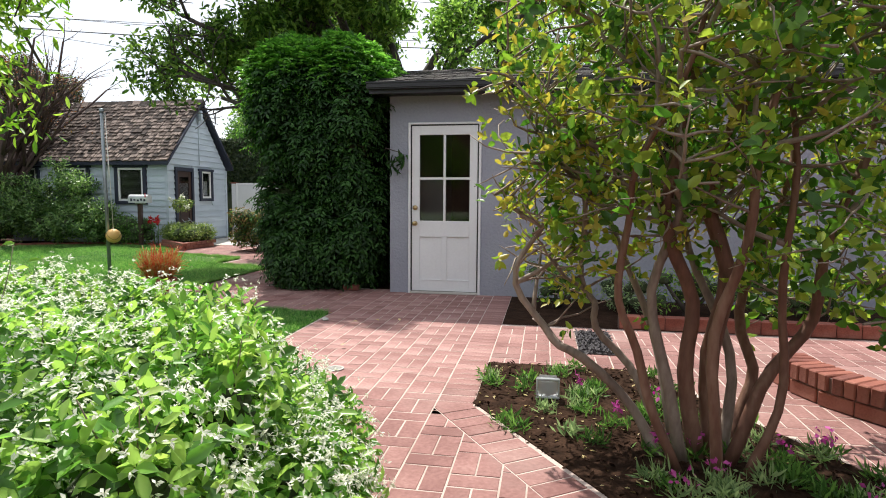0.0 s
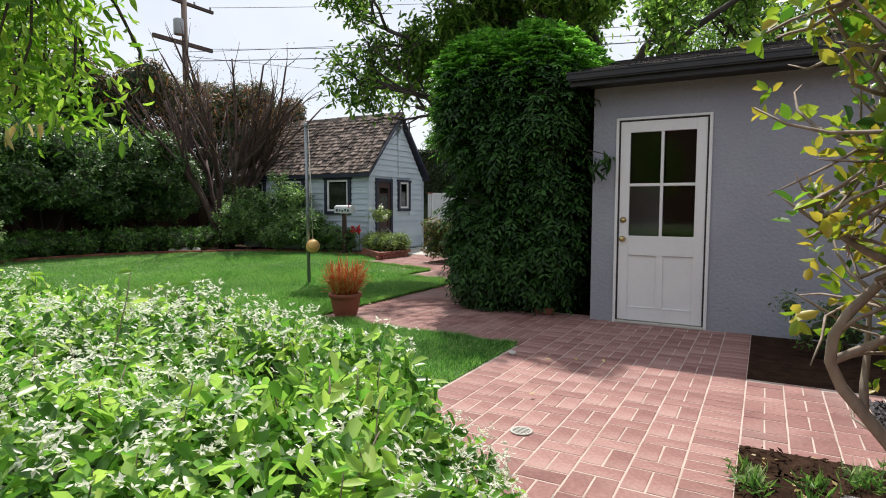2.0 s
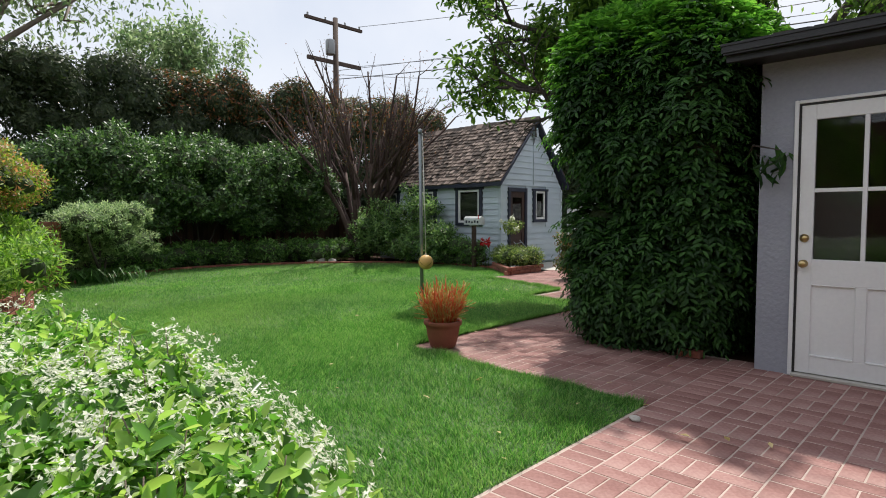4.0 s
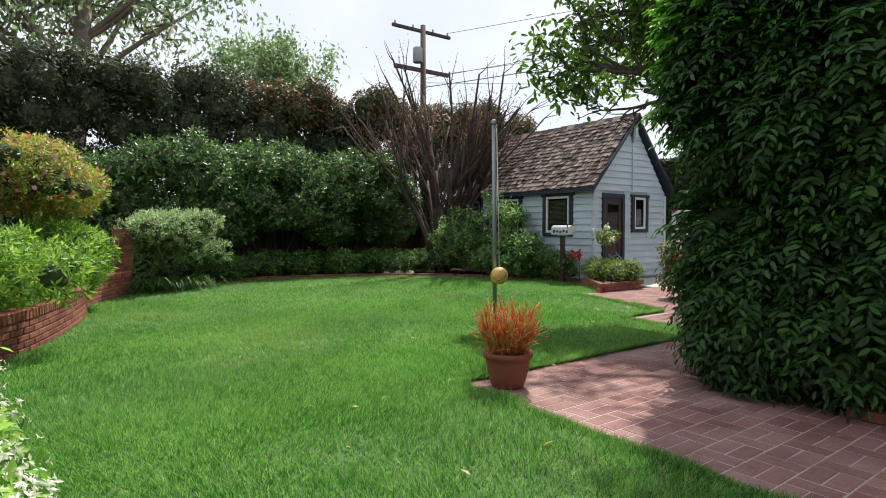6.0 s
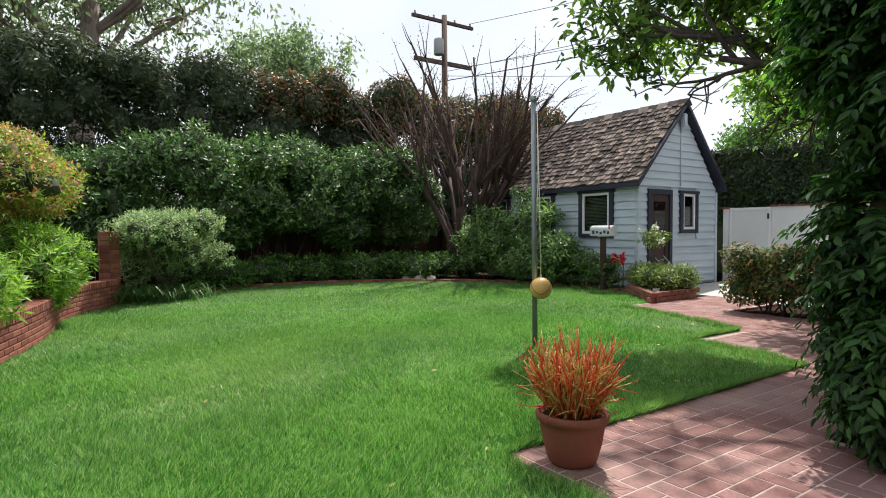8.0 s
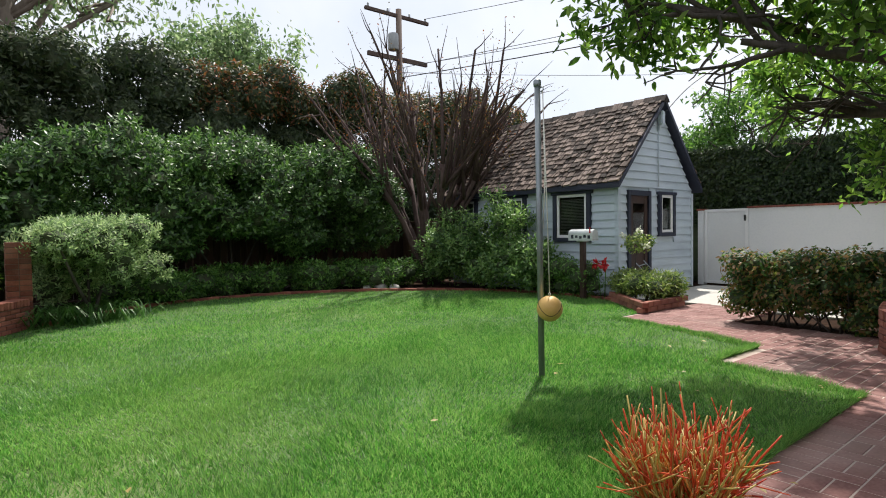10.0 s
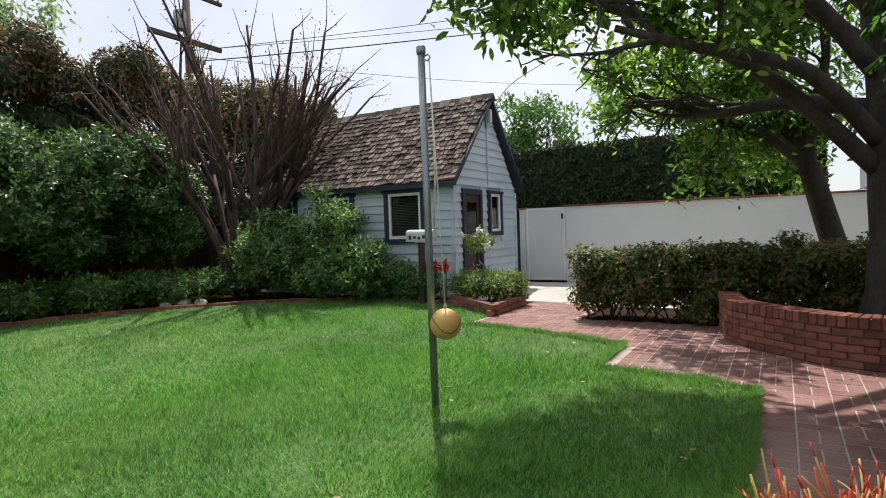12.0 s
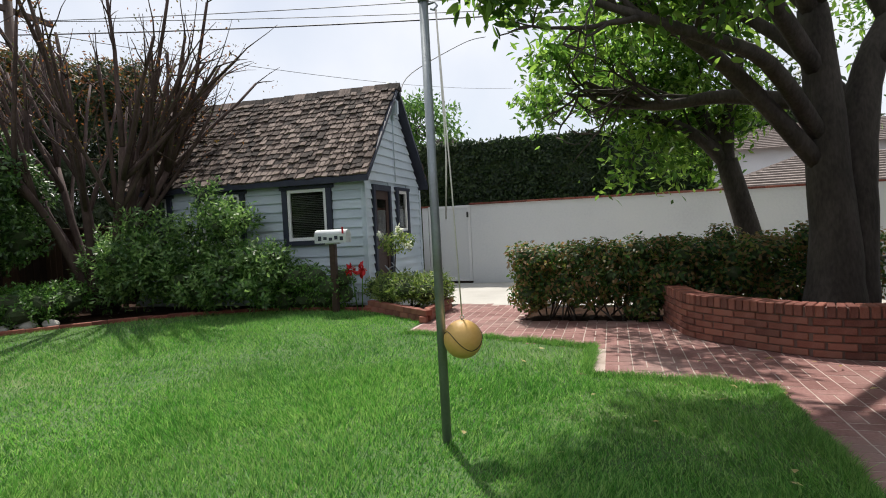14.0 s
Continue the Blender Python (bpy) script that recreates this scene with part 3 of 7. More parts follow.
for row in range(16):
    y0 = 6.9 + row * 0.145
    x = -1.76 + rng.uniform(0, 0.1)
    while x < 6.2:
        w = rng.uniform(0.09, 0.2)
        j, lift = rng.uniform(-0.012, 0.012), rng.uniform(0.014, 0.032)
        b = len(V)
        for yy, up in ((y0 + j, 0.006), (y0 + 0.2, 0.0)):
            zz = 2.6 + (yy - 6.95) * SL + up
            V += [(x, yy, zz), (x + w - 0.006, yy, zz), (x + w - 0.006, yy, zz + lift), (x, yy, zz + lift)]
        F += [(b, b + 1, b + 2, b + 3), (b + 3, b + 2, b + 6, b + 7), (b, b + 3, b + 7, b + 4), (b + 1, b + 5, b + 6, b + 2)]
        x += w
tagged(part("shingles", (V, F), M["old_shingle"], roof, "weathered dark wood shingles"), kind="stuff")

# Added out of view: keeps sky light and bright reflections off stucco and panes.
structure("house_wall_rear", joined(box(-9, 9, -4.2, -4.0, 0, 3.4), box(8.8, 9.0, -4.0, 7.0, 0, 3.0), box(-9.0, -8.8, -4.0, -1.0, 0, 2.6)), M["fence_wood"], "plain dark walls added out of view to dim sky light and reflections", "wall")
# half-glazed door
door = thing("door_1", -0.87, WALL_Y, 0, "white painted half-glazed door with four panes, closed", "door", kind="structure")
part("door_frame", joined(box(-1.335, -1.305, WALL_Y - 0.022, WALL_Y + 0.12, 0, 2.17, 0.004), box(-0.435, -0.405, WALL_Y - 0.022, WALL_Y + 0.12, 0, 2.17, 0.004),
                          box(-1.305, -0.435, WALL_Y - 0.022, WALL_Y + 0.12, 2.145, 2.17, 0.004)), M["white_paint"], door)
part("threshold", box(-1.305, -0.435, WALL_Y - 0.05, WALL_Y + 0.15, 0.0, 0.028, 0.006), M["concrete"], door)
part("door_seal", joined(box(-1.305, -1.29, WALL_Y - 0.012, WALL_Y + 0.07, 0.03, 2.145), box(-0.45, -0.435, WALL_Y - 0.012, WALL_Y + 0.07, 0.03, 2.145), box(-1.29, -0.45, WALL_Y - 0.012, WALL_Y + 0.07, 2.13, 2.145)), M["rubber"], door, "black rubber seal round the door")
DY0, DY1 = WALL_Y - 0.005, WALL_Y + 0.04
leaf_bm = joined(box(-1.289, -1.19, DY0, DY1, 0.035, 2.129, 0.003), box(-0.55, -0.451, DY0, DY1, 0.035, 2.129, 0.003), box(-1.19, -0.55, DY0, DY1, 2.015, 2.129, 0.003),
                 box(-1.19, -0.55, DY0, DY1, 0.74, 0.935, 0.003), box(-1.19, -0.55, DY0, DY1, 0.035, 0.17, 0.003), box(-0.905, -0.835, DY0, DY1, 0.17, 0.74, 0.003))
part("door_leaf", leaf_bm, M["white_paint"], door)
for x0, x1 in ((-1.19, -0.905), (-0.835, -0.55)):
    part("door_panel", box(x0, x1, DY0 + 0.015, DY1 - 0.01, 0.17, 0.74), M["white_paint"], door)
    part("panel_moulding", joined(box(x0, x1, DY0 - 0.004, DY0 + 0.012, 0.17, 0.185, 0.003), box(x0, x1, DY0 - 0.002, DY0 + 0.012, 0.73, 0.74, 0.003)), M["white_paint"], door)
part("glazing_bar", joined(box(-0.885, -0.855, DY0 + 0.002, DY1, 0.935, 2.015, 0.003), box(-1.19, -0.885, DY0 + 0.004, DY1, 1.455, 1.485, 0.003), box(-0.855, -0.55, DY0 + 0.004, DY1, 1.455, 1.485, 0.003)), M["white_paint"], door)
for x0, x1 in ((-1.19, -0.885), (-0.855, -0.55)):
    for z0, z1 in ((0.935, 1.455), (1.485, 2.015)):
        part("pane", box(x0, x1, WALL_Y + 0.018, WALL_Y + 0.024, z0, z1), M["glass"], door)
knob = lathe([(0.03, 0), (0.03, 0.006), (0.012, 0.012), (0.012, 0.03), (0.028, 0.04), (0.03, 0.055), (0.02, 0.068), (0.0, 0.07)], 0, 0, 0, 20)
bmesh.ops.transform(knob, matrix=pose(-1.245, DY0, 0.9, 90, 0, 0), verts=knob.verts)
part("door_knob", knob, M["brass"], door, "brass door knob")
bolt = lathe([(0.032, 0), (0.032, 0.012), (0.018, 0.018), (0.016, 0.022), (0.0, 0.022)], 0, 0, 0, 20)
bmesh.ops.transform(bolt, matrix=pose(-1.245, DY0, 1.1, 90, 0, 0), verts=bolt.verts)
part("deadbolt", bolt, M["brass"], door, "brass deadbolt")
tagged(part("curtain", box(-1.25, -0.93, 7.62, 7.64, 0.1, 1.5), M["blind"], None), "grey cloth curtain hanging behind the door glass", "curtain")

win = thing("window_1", 2.02, WALL_Y, 1.05, "white framed sash window in the stucco wall", "window", kind="structure")
part("window_frame", joined(box(1.6, 1.66, WALL_Y - 0.03, WALL_Y + 0.1, 1.05, 2.1, 0.004), box(2.39, 2.45, WALL_Y - 0.03, WALL_Y + 0.1, 1.05, 2.1, 0.004), box(1.66, 2.39, WALL_Y - 0.03, WALL_Y + 0.1, 2.04, 2.1, 0.004),
                            box(1.66, 2.39, WALL_Y - 0.03, WALL_Y + 0.1, 1.05, 1.11, 0.004), box(1.66, 2.39, WALL_Y, WALL_Y + 0.06, 1.55, 1.6, 0.004)), M["white_paint"], win)
part("window_sill", box(1.56, 2.49, WALL_Y - 0.07, WALL_Y, 1.01, 1.05, 0.006), M["white_paint"], win)
for z0, z1 in ((1.11, 1.55), (1.6, 2.04)):
    part("pane", box(1.66, 2.39, WALL_Y + 0.03, WALL_Y + 0.036, z0, z1), M["glass"], win)

# ---- the small weatherboard house ----
GX, LY, RY, APEX_Y, BACK_X = -9.17, 13.5, 16.3, 14.95, -13.9
EAVE_Z, RIDGE_Z = 1.98, 3.86
cottage = thing("cottage", -11.4, 14.9, 0, "small pale blue weatherboard cottage with wood shingle roof", "cottage")
cottage["kind"] = "structure"
part("wall_core", joined(box(BACK_X, -10.68, LY + 0.03, LY + 0.1, 0, 2.05), box(-10.68, -9.76, LY + 0.03, LY + 0.1, 0, 1.02), box(-10.68, -9.76, LY + 0.03, LY + 0.1, 1.98, 2.05), box(-9.76, GX - 0.1, LY + 0.03, LY + 0.1, 0, 2.05),
                         box(BACK_X, BACK_X + 0.1, LY + 0.1, RY, 0, 2.05), box(BACK_X, GX - 0.1, RY - 0.1, RY, 0, 2.05),
                         box(GX - 0.1, GX - 0.03, LY + 0.03, 13.8, 0, 2.05), box(GX - 0.1, GX - 0.03, 13.8, 14.6, 2.0, 2.05), box(GX - 0.1, GX - 0.03, 14.6, 14.88, 0, 2.05), box(GX - 0.1, GX - 0.03, 14.88, 15.52, 0, 1.1),
                         box(GX - 0.1, GX - 0.03, 14.88, 15.52, 1.96, 2.05), box(GX - 0.1, GX - 0.03, 15.52, RY, 0, 2.05)), M["siding"], cottage)
bm = bmesh.new()
tri = [bm.verts.new(p) for p in ((GX - 0.03, LY + 0.05, 2.05), (GX - 0.03, RY - 0.05, 2.05), (GX - 0.03, APEX_Y, RIDGE_Z - 0.1))]
tri2 = [bm.verts.new(p) for p in ((BACK_X, LY + 0.05, 2.05), (BACK_X, RY - 0.05, 2.05), (BACK_X, APEX_Y, RIDGE_Z - 0.1))]
bm.faces.new(tri)
bm.faces.new(tri2[::-1])
part("gable", bm, M["siding"], cottage)
part("loft_floor", box(BACK_X + 0.1, GX - 0.1, LY + 0.1, RY - 0.1, 2.02, 2.05), M["room_shade"], cottage)


def board(axis, a0, a1, b0, b1, z0, z1, at, sign):
    """A lapped weatherboard from a0..a1 (lower edge) and b0..b1 (upper edge)."""
    v = []
    for lo, hi, z, out in ((a0, a1, z0, 0.0), (b0, b1, z1, 0.0), (a0, a1, z0, 0.036), (b0, b1, z1, 0.006)):
        for q in (lo, hi):
            v.append((q, at + sign * out, z) if axis == "x" else (at + sign * out, q, z))
    return v, [(4, 5, 7, 6), (0, 1, 5, 4), (2, 6, 7, 3), (0, 4, 6, 2), (1, 3, 7, 5)]


def spans(lo, hi, z0, z1, holes):
    """The stretches of lo..hi left over by the openings."""
    out = [(lo, hi)]
    for h0, h1, k0, k1 in holes:
        if z1 > k0 + 0.01 and z0 < k1 - 0.01:
            out = [q for a, b in out for q in ((a, min(b, h0)), (max(a, h1), b)) if q[1] - q[0] > 0.01]
    return out


HOLES_L = [(-10.68, -9.76, 1.02, 1.98), (-12.4, -11.42, 1.02, 1.98), (-13.8, -12.95, 1.02, 1.98)]
HOLES_G = [(13.8, 14.6, 0.0, 2.0), (14.88, 15.52, 1.1, 1.96)]
z = 0.05
while z < 2.04:
    for a, b in spans(BACK_X, GX, z, z + 0.155, HOLES_L):
        v, f = board("x", a, b, a, b, z, z + 0.16, LY + 0.03, -1)
        part("weatherboard", (v, f), M["siding"], cottage)
    z += 0.155
z = 0.05


def gable_half(zz):
    return max(0.02, (RIDGE_Z - 0.12 - zz) / (RIDGE_Z - 0.12 - 2.0))


while z < RIDGE_Z - 0.25:
    def ends(zz):
        k = min(1.0, gable_half(zz))
        return APEX_Y - (APEX_Y - LY) * k, APEX_Y + (RY - APEX_Y) * k
    (a, b), (c, d) = ends(z), ends(z + 0.16)
    for lo, hi in spans(a, b, z, z + 0.155, HOLES_G):
        v, f = board("y", lo, hi, max(lo, c), min(hi, d), z, z + 0.16, GX - 0.03, 1)
        part("weatherboard", (v, f), M["siding"], cottage)
    z += 0.155
part("corner_board", joined(box(GX - 0.01, GX + 0.015, LY - 0.01, LY + 0.07, 0, 2.0, 0.003), box(GX - 0.07, GX - 0.012, LY - 0.012, LY + 0.01, 0, 2.0, 0.003)), M["siding"], cottage)
part("corner_board", box(GX - 0.02, GX + 0.015, RY - 0.07, RY, 0, 2.0, 0.003), M["siding"], cottage)


def cottage_window(axis, a0, a1, z0, z1, at, sign, blind=True, paper=False):
    """A square window: dark outer trim, white sash, glass, a blind behind, a dark sheet as indoor shade."""
    w = part("window", box(*((a0, a1, *sorted((at - sign * 0.07, at - sign * 0.062))) if axis == "x" else (at - 0.07, at - 0.062, a0, a1)), z0, z1), M["room_shade"], cottage)

    def bar(p0, p1, q0, q1, o0, o1):
        lo, hi = sorted((at + sign * o0, at + sign * o1))
        return box(p0, p1, lo, hi, q0, q1, 0.003) if axis == "x" else box(lo, hi, p0, p1, q0, q1, 0.003)
    t, s = 0.075, 0.055
    part("trim", joined(bar(a0 - 0.02, a0 + t, z0 - 0.02, z1, -0.01, 0.045), bar(a1 - t, a1 + 0.02, z0 - 0.02, z1, -0.01, 0.045), bar(a0 - 0.06, a1 + 0.06, z1, z1 + 0.06, -0.01, 0.05), bar(a0 + t, a1 - t, z0 - 0.02, z0 + 0.06, -0.01, 0.045)), M["navy"], w, "dark navy window trim")
    b0, b1, y0, y1 = a0 + t, a1 - t, z0 + 0.06, z1
    part("sash", joined(bar(b0, b0 + s, y0, y1, -0.02, 0.025), bar(b1 - s, b1, y0, y1, -0.02, 0.025), bar(b0 + s, b1 - s, y1 - s, y1, -0.02, 0.025), bar(b0 + s, b1 - s, y0, y0 + s, -0.02, 0.025)), M["white_paint"], w, "white window sash")
    part("pane", bar(b0 + s, b1 - s, y0 + s, y1 - s, -0.008, -0.003), M["glass"], w)
    if blind:
        sl = [bar(b0 + s, b1 - s, y0 + s + 0.03 * k, y0 + s + 0.03 * k + 0.014, -0.05, -0.035) for k in range(int((y1 - y0 - 2 * s) / 0.03))]
        part("blind", joined(*sl), M["blind"], w, "grey slatted blind")
    if paper:
        part("notice", bar(b0 + s + 0.1, b1 - s - 0.06, y0 + s + 0.03, y1 - s - 0.22, -0.03, -0.026), M["paper"], w, "white paper notice")


cottage_window("x", -10.66, -9.78, 1.04, 1.96, LY, -1)
cottage_window("x", -12.38, -11.44, 1.04, 1.96, LY, -1)
cottage_window("x", -13.78, -12.97, 1.04, 1.96, LY, -1)
cottage_window("y", 14.9, 15.5, 1.12, 1.94, GX, 1, blind=False, paper=True)
cdoor = part("door", box(GX - 0.05, GX - 0.02, 13.89, 14.51, 0.04, 1.9, 0.004), M["brown_door"], cottage, "dark brown wooden door, closed")
part("door_trim", joined(box(GX - 0.03, GX + 0.035, 13.8, 13.89, 0, 2.0, 0.004), box(GX - 0.03, GX + 0.035, 14.51, 14.6, 0, 2.0, 0.004), box(GX - 0.03, GX + 0.035, 13.89, 14.51, 1.9, 2.0, 0.004)), M["navy"], cdoor, "black door trim")
part("door_pane", box(GX - 0.018, GX - 0.01, 14.0, 14.4, 1.0, 1.75, 0.003), M["glass"], cdoor)
part("door_rail", joined(box(GX - 0.02, GX, 13.89, 14.0, 0.04, 1.9, 0.003), box(GX - 0.02, GX, 14.4, 14.51, 0.04, 1.9, 0.003), box(GX - 0.02, GX, 14.0, 14.4, 1.75, 1.9, 0.003), box(GX - 0.02, GX, 14.0, 14.4, 0.85, 1.0, 0.003)), M["brown_door"], cdoor)

# shingled roof of the cottage: front slope from the eave to the ridge
FE = Vector((0, LY - 0.16, EAVE_Z + 0.13))
RIDGE = Vector((0, APEX_Y, RIDGE_Z))
BE = Vector((0, RY + 0.16, EAVE_Z + 0.13))
RX0, RX1 = BACK_X - 0.15, GX + 0.14
croof = part("roof", joined(), M["black_trim"], cottage, "weathered brown wood shingle gable roof")
for a, b in ((FE, RIDGE), (BE, RIDGE)):
    bm = bmesh.new()
    vs = [bm.verts.new((x, p.y, p.z + o)) for x in (RX0, RX1) for p, o in ((a, -0.09), (a, 0.0), (b, 0.0), (b, -0.09))]
    for i in range(4):
        bm.faces.new((vs[i], vs[(i + 1) % 4], vs[4 + (i + 1) % 4], vs[4 + i]))
    bm.faces.new(vs[:4])
    bm.faces.new(vs[4:][::-1])
    bmesh.ops.recalc_face_normals(bm, faces=bm.faces[:])
    part("rake_board", bm, M["navy"], croof, "dark rake and eave boards")


def shingle_mesh(w, drop, seed):
    """A split shingle lying on the front slope, its butt at the origin."""
    r = random.Random(seed)
    up = (RIDGE - FE).normalized()
    n = Vector((0, -up.z, up.y))
    if n.z < 0:
        n = -n
    t0, t1 = r.uniform(0.024, 0.045), 0.004
    v = []
    for x, k in ((0.006, r.uniform(-drop, drop)), (w - 0.006, r.uniform(-drop, drop))):
        for s, h in ((k, 0.004), (k, 0.004 + t0), (0.235, t1 + 0.001), (0.235, 0.0)):
            v.append(tuple(Vector((x, 0, 0)) + up * s + n * h))
    return mesh_of("shingle", v, [(0, 4, 5, 1), (1, 5, 6, 2), (0, 1, 2, 3), (4, 7, 6, 5)], M["shingle"])


rng = np.random.default_rng(11)
widths = [0.07, 0.09, 0.11, 0.13, 0.16]
kinds = {(i, k): shingle_mesh(w, 0.026, 7 * i + k) for i, w in enumerate(widths) for k in range(5)}
slope = (RIDGE - FE).length
rows = int(slope / 0.137)
rest_v, rest_f, count = [], [], 0
for r_ in range(rows):
    p = FE + (RIDGE - FE) * (r_ * 0.137 / slope) + Vector((0, 0, 0.004))
    x = RX1 - rng.uniform(0, 0.08)
    while x > RX0 + 0.06:
        i = int(rng.integers(5))
        x -= widths[i]
        me = kinds[(i, int(rng.integers(5)))]
        if count < 300 and x > -11.4:
            count += 1
            o = part("shingle", me, None, croof)
            o.matrix_basis = pose(x, p.y, p.z)
        else:
            b = len(rest_v)
            rest_v += [(v.co.x + x, v.co.y + p.y, v.co.z + p.z) for v in me.vertices]
            rest_f += [tuple(b + q for q in f.vertices) for f in me.polygons]
tagged(part("more_shingles", (rest_v, rest_f), M["shingle"], croof), kind="stuff")
bv, bf = [], []
bu = (RIDGE - BE).normalized() * 0.16
for r_ in range(rows):
    p = BE + (RIDGE - BE) * (r_ * 0.137 / slope)
    x = RX0
    while x < RX1 - 0.12:
        w = rng.uniform(0.1, 0.18)
        b = len(bv)
        bv += [(x, p.y, p.z + 0.02), (x + w - 0.006, p.y, p.z + 0.02), (x + w - 0.006, p.y + bu.y, p.z + bu.z), (x, p.y + bu.y, p.z + bu.z), (x, p.y, p.z), (x + w - 0.006, p.y, p.z)]
        bf += [(b, b + 1, b + 2, b + 3), (b, b + 4, b + 5, b + 1)]
        x += w
tagged(part("back_shingles", (bv, bf), M["shingle"], croof), kind="stuff")
x = RX0
while x < RX1 - 0.02:
    w = min(0.24, RX1 - x)
    cap = bmesh.new()
    lift = 0.03 + 0.012 * rng.random()
    for dz in (0.0, 0.018):
        for yy, zz in ((-0.1, -0.13), (0, 0.0), (0.1, -0.13)):
            for xx in (x, x + w + 0.03):
                cap.verts.new((xx, APEX_Y + yy, RIDGE_Z + zz + lift + dz + (0.012 if xx == x else 0)))
    bmesh.ops.convex_hull(cap, input=cap.verts)
    part("ridge_cap", cap, M["shingle"], croof)
    x += w
lampb = part("flood_light", joined(box(GX + 0.02, GX + 0.12, APEX_Y - 0.1, APEX_Y + 0.03, 3.32, 3.6, 0.02, 2), box(GX - 0.01, GX + 0.04, APEX_Y - 0.06, APEX_Y, 3.22, 3.34, 0.01)), M["siding"], cottage, "pale grey light box under the gable peak")
part("conduit", Tubes().add([(GX + 0.012, APEX_Y - 0.05, 3.3), (GX + 0.012, APEX_Y - 0.05, 2.1)], [0.011, 0.011], 8).mesh("conduit", M["siding"]), None, cottage, "painted cable conduit")

# ---- white garden wall, gate ----
WY = 16.8
structure("garden_wall", joined(box(-9.3, -9.17, WY, WY + 0.15, 0, 1.64), box(-8.22, 9.0, WY, WY + 0.18, -0.02, 1.66)), M["wall_white"], "long white rendered garden wall", "wall")
cap = thing("wall_coping", 0, WY, 1.66, "thin red brick coping along the white wall", "coping", kind="structure")
for k in range(70):
    part("coping_brick", box(-8.24 + k * 0.245, -8.0 + k * 0.245, WY - 0.03, WY + 0.21, 1.66, 1.7, 0.006), M["brick"], cap)
for k in range(1):
    part("coping_brick", box(-9.32, -9.16, WY - 0.03, WY + 0.2, 1.64, 1.68, 0.006), M["brick"], cap)
gate = thing("garden_gate", -8.7, WY, 0.04, "plain white painted solid garden gate, closed", "gate", kind="structure")
part("gate_panel", box(-9.12, -8.27, WY + 0.03, WY + 0.06, 0.06, 1.66), M["wall_white"], gate)
part("gate_frame", joined(box(-9.16, -9.1, WY + 0.01, WY + 0.08, 0.04, 1.66, 0.005), box(-8.29, -8.23, WY + 0.01, WY + 0.08, 0.04, 1.66, 0.005), box(-9.1, -8.29, WY + 0.015, WY + 0.075, 1.6, 1.66, 0.005), box(-9.1, -8.29, WY + 0.015, WY + 0.075, 0.04, 0.1, 0.005)), M["white_paint"], gate)
part("latch", box(-8.31, -8.27, WY - 0.02, WY + 0.012, 1.4, 1.52, 0.008), M["rubber"], gate, "black metal latch")


# ---- brick walls and edgings ----
def brick_wall(name, line, height, thick, label, courses, inner=None, cap=True):
    """A low brick wall along a line of the plan: courses of single bricks over a mortar body, a rowlock on top."""
    ob = thing(name, line[len(line) // 2][0], line[len(line) // 2][1], 0, label, "garden wall", kind="structure")
    pts = [Vector((p[0], p[1], 0)) for p in line]
    cum = [0.0]
    for a, b in zip(pts, pts[1:]):
        cum.append(cum[-1] + (b - a).length)

    def at(s):
        s = min(max(s, 0.0), cum[-1] - 1e-4)
        i = max(k for k in range(len(cum) - 1) if cum[k] <= s)
        d = (pts[i + 1] - pts[i]).normalized()
        return pts[i] + d * (s - cum[i]), d
    V, F = [], []
    n = max(2, int(cum[-1] / 0.12))
    for i in range(n + 1):
        p, d = at(cum[-1] * i / n)
        nn = Vector((-d.y, d.x, 0))
        for o, z in ((-thick / 2 + 0.012, -0.02), (-thick / 2 + 0.012, height - 0.02), (thick / 2 - 0.012, height - 0.02), (thick / 2 - 0.012, -0.02)):
            V.append(tuple(p + nn * o + Vector((0, 0, z))))
        if i:
            b = 4 * (i - 1)
            F += [(b + j, b + (j + 1) % 4, b + 4 + (j + 1) % 4, b + 4 + j) for j in range(4)]
    F += [(0, 1, 2, 3), tuple(4 * n + j for j in (3, 2, 1, 0))]
    part("mortar_body", (V, F), M["wall_mortar"], ob)
    ch = (height - (0.105 if cap else 0.0)) / courses
    stretcher = box(-0.1005, 0.1005, -thick / 2, thick / 2, 0.004, ch - 0.006, 0.005)
    me_s = bpy.data.meshes.new("brick")
    stretcher.to_mesh(me_s)
    stretcher.free()
    me_s.materials.append(M["brick"])
    me_c = bpy.data.meshes.new("brick")
    c = box(-0.031, 0.031, -thick / 2 - 0.008, thick / 2 + 0.008, 0.0, 0.1, 0.007)
    c.to_mesh(me_c)
    c.free()
    me_c.materials.append(M["brick"])
    rows_ = [(k * ch, me_s, 0.207, 0.104 * (k % 2)) for k in range(courses)]
    if cap:
        rows_.append((height - 0.1, me_c, 0.07, 0.0))
    made = 0
    for z, me, step, off in rows_:
        s = off + step / 2
        while s < cum[-1] - step / 3 and made < 420:
            p, d = at(s)
            o = part("brick", me, None, ob)
            o.matrix_basis = pose(p.x, p.y, z + rnd.uniform(-0.002, 0.002), 0, 0, math.degrees(math.atan2(d.y, d.x)) + rnd.uniform(-0.6, 0.6))
            s += step
            made += 1
    return ob


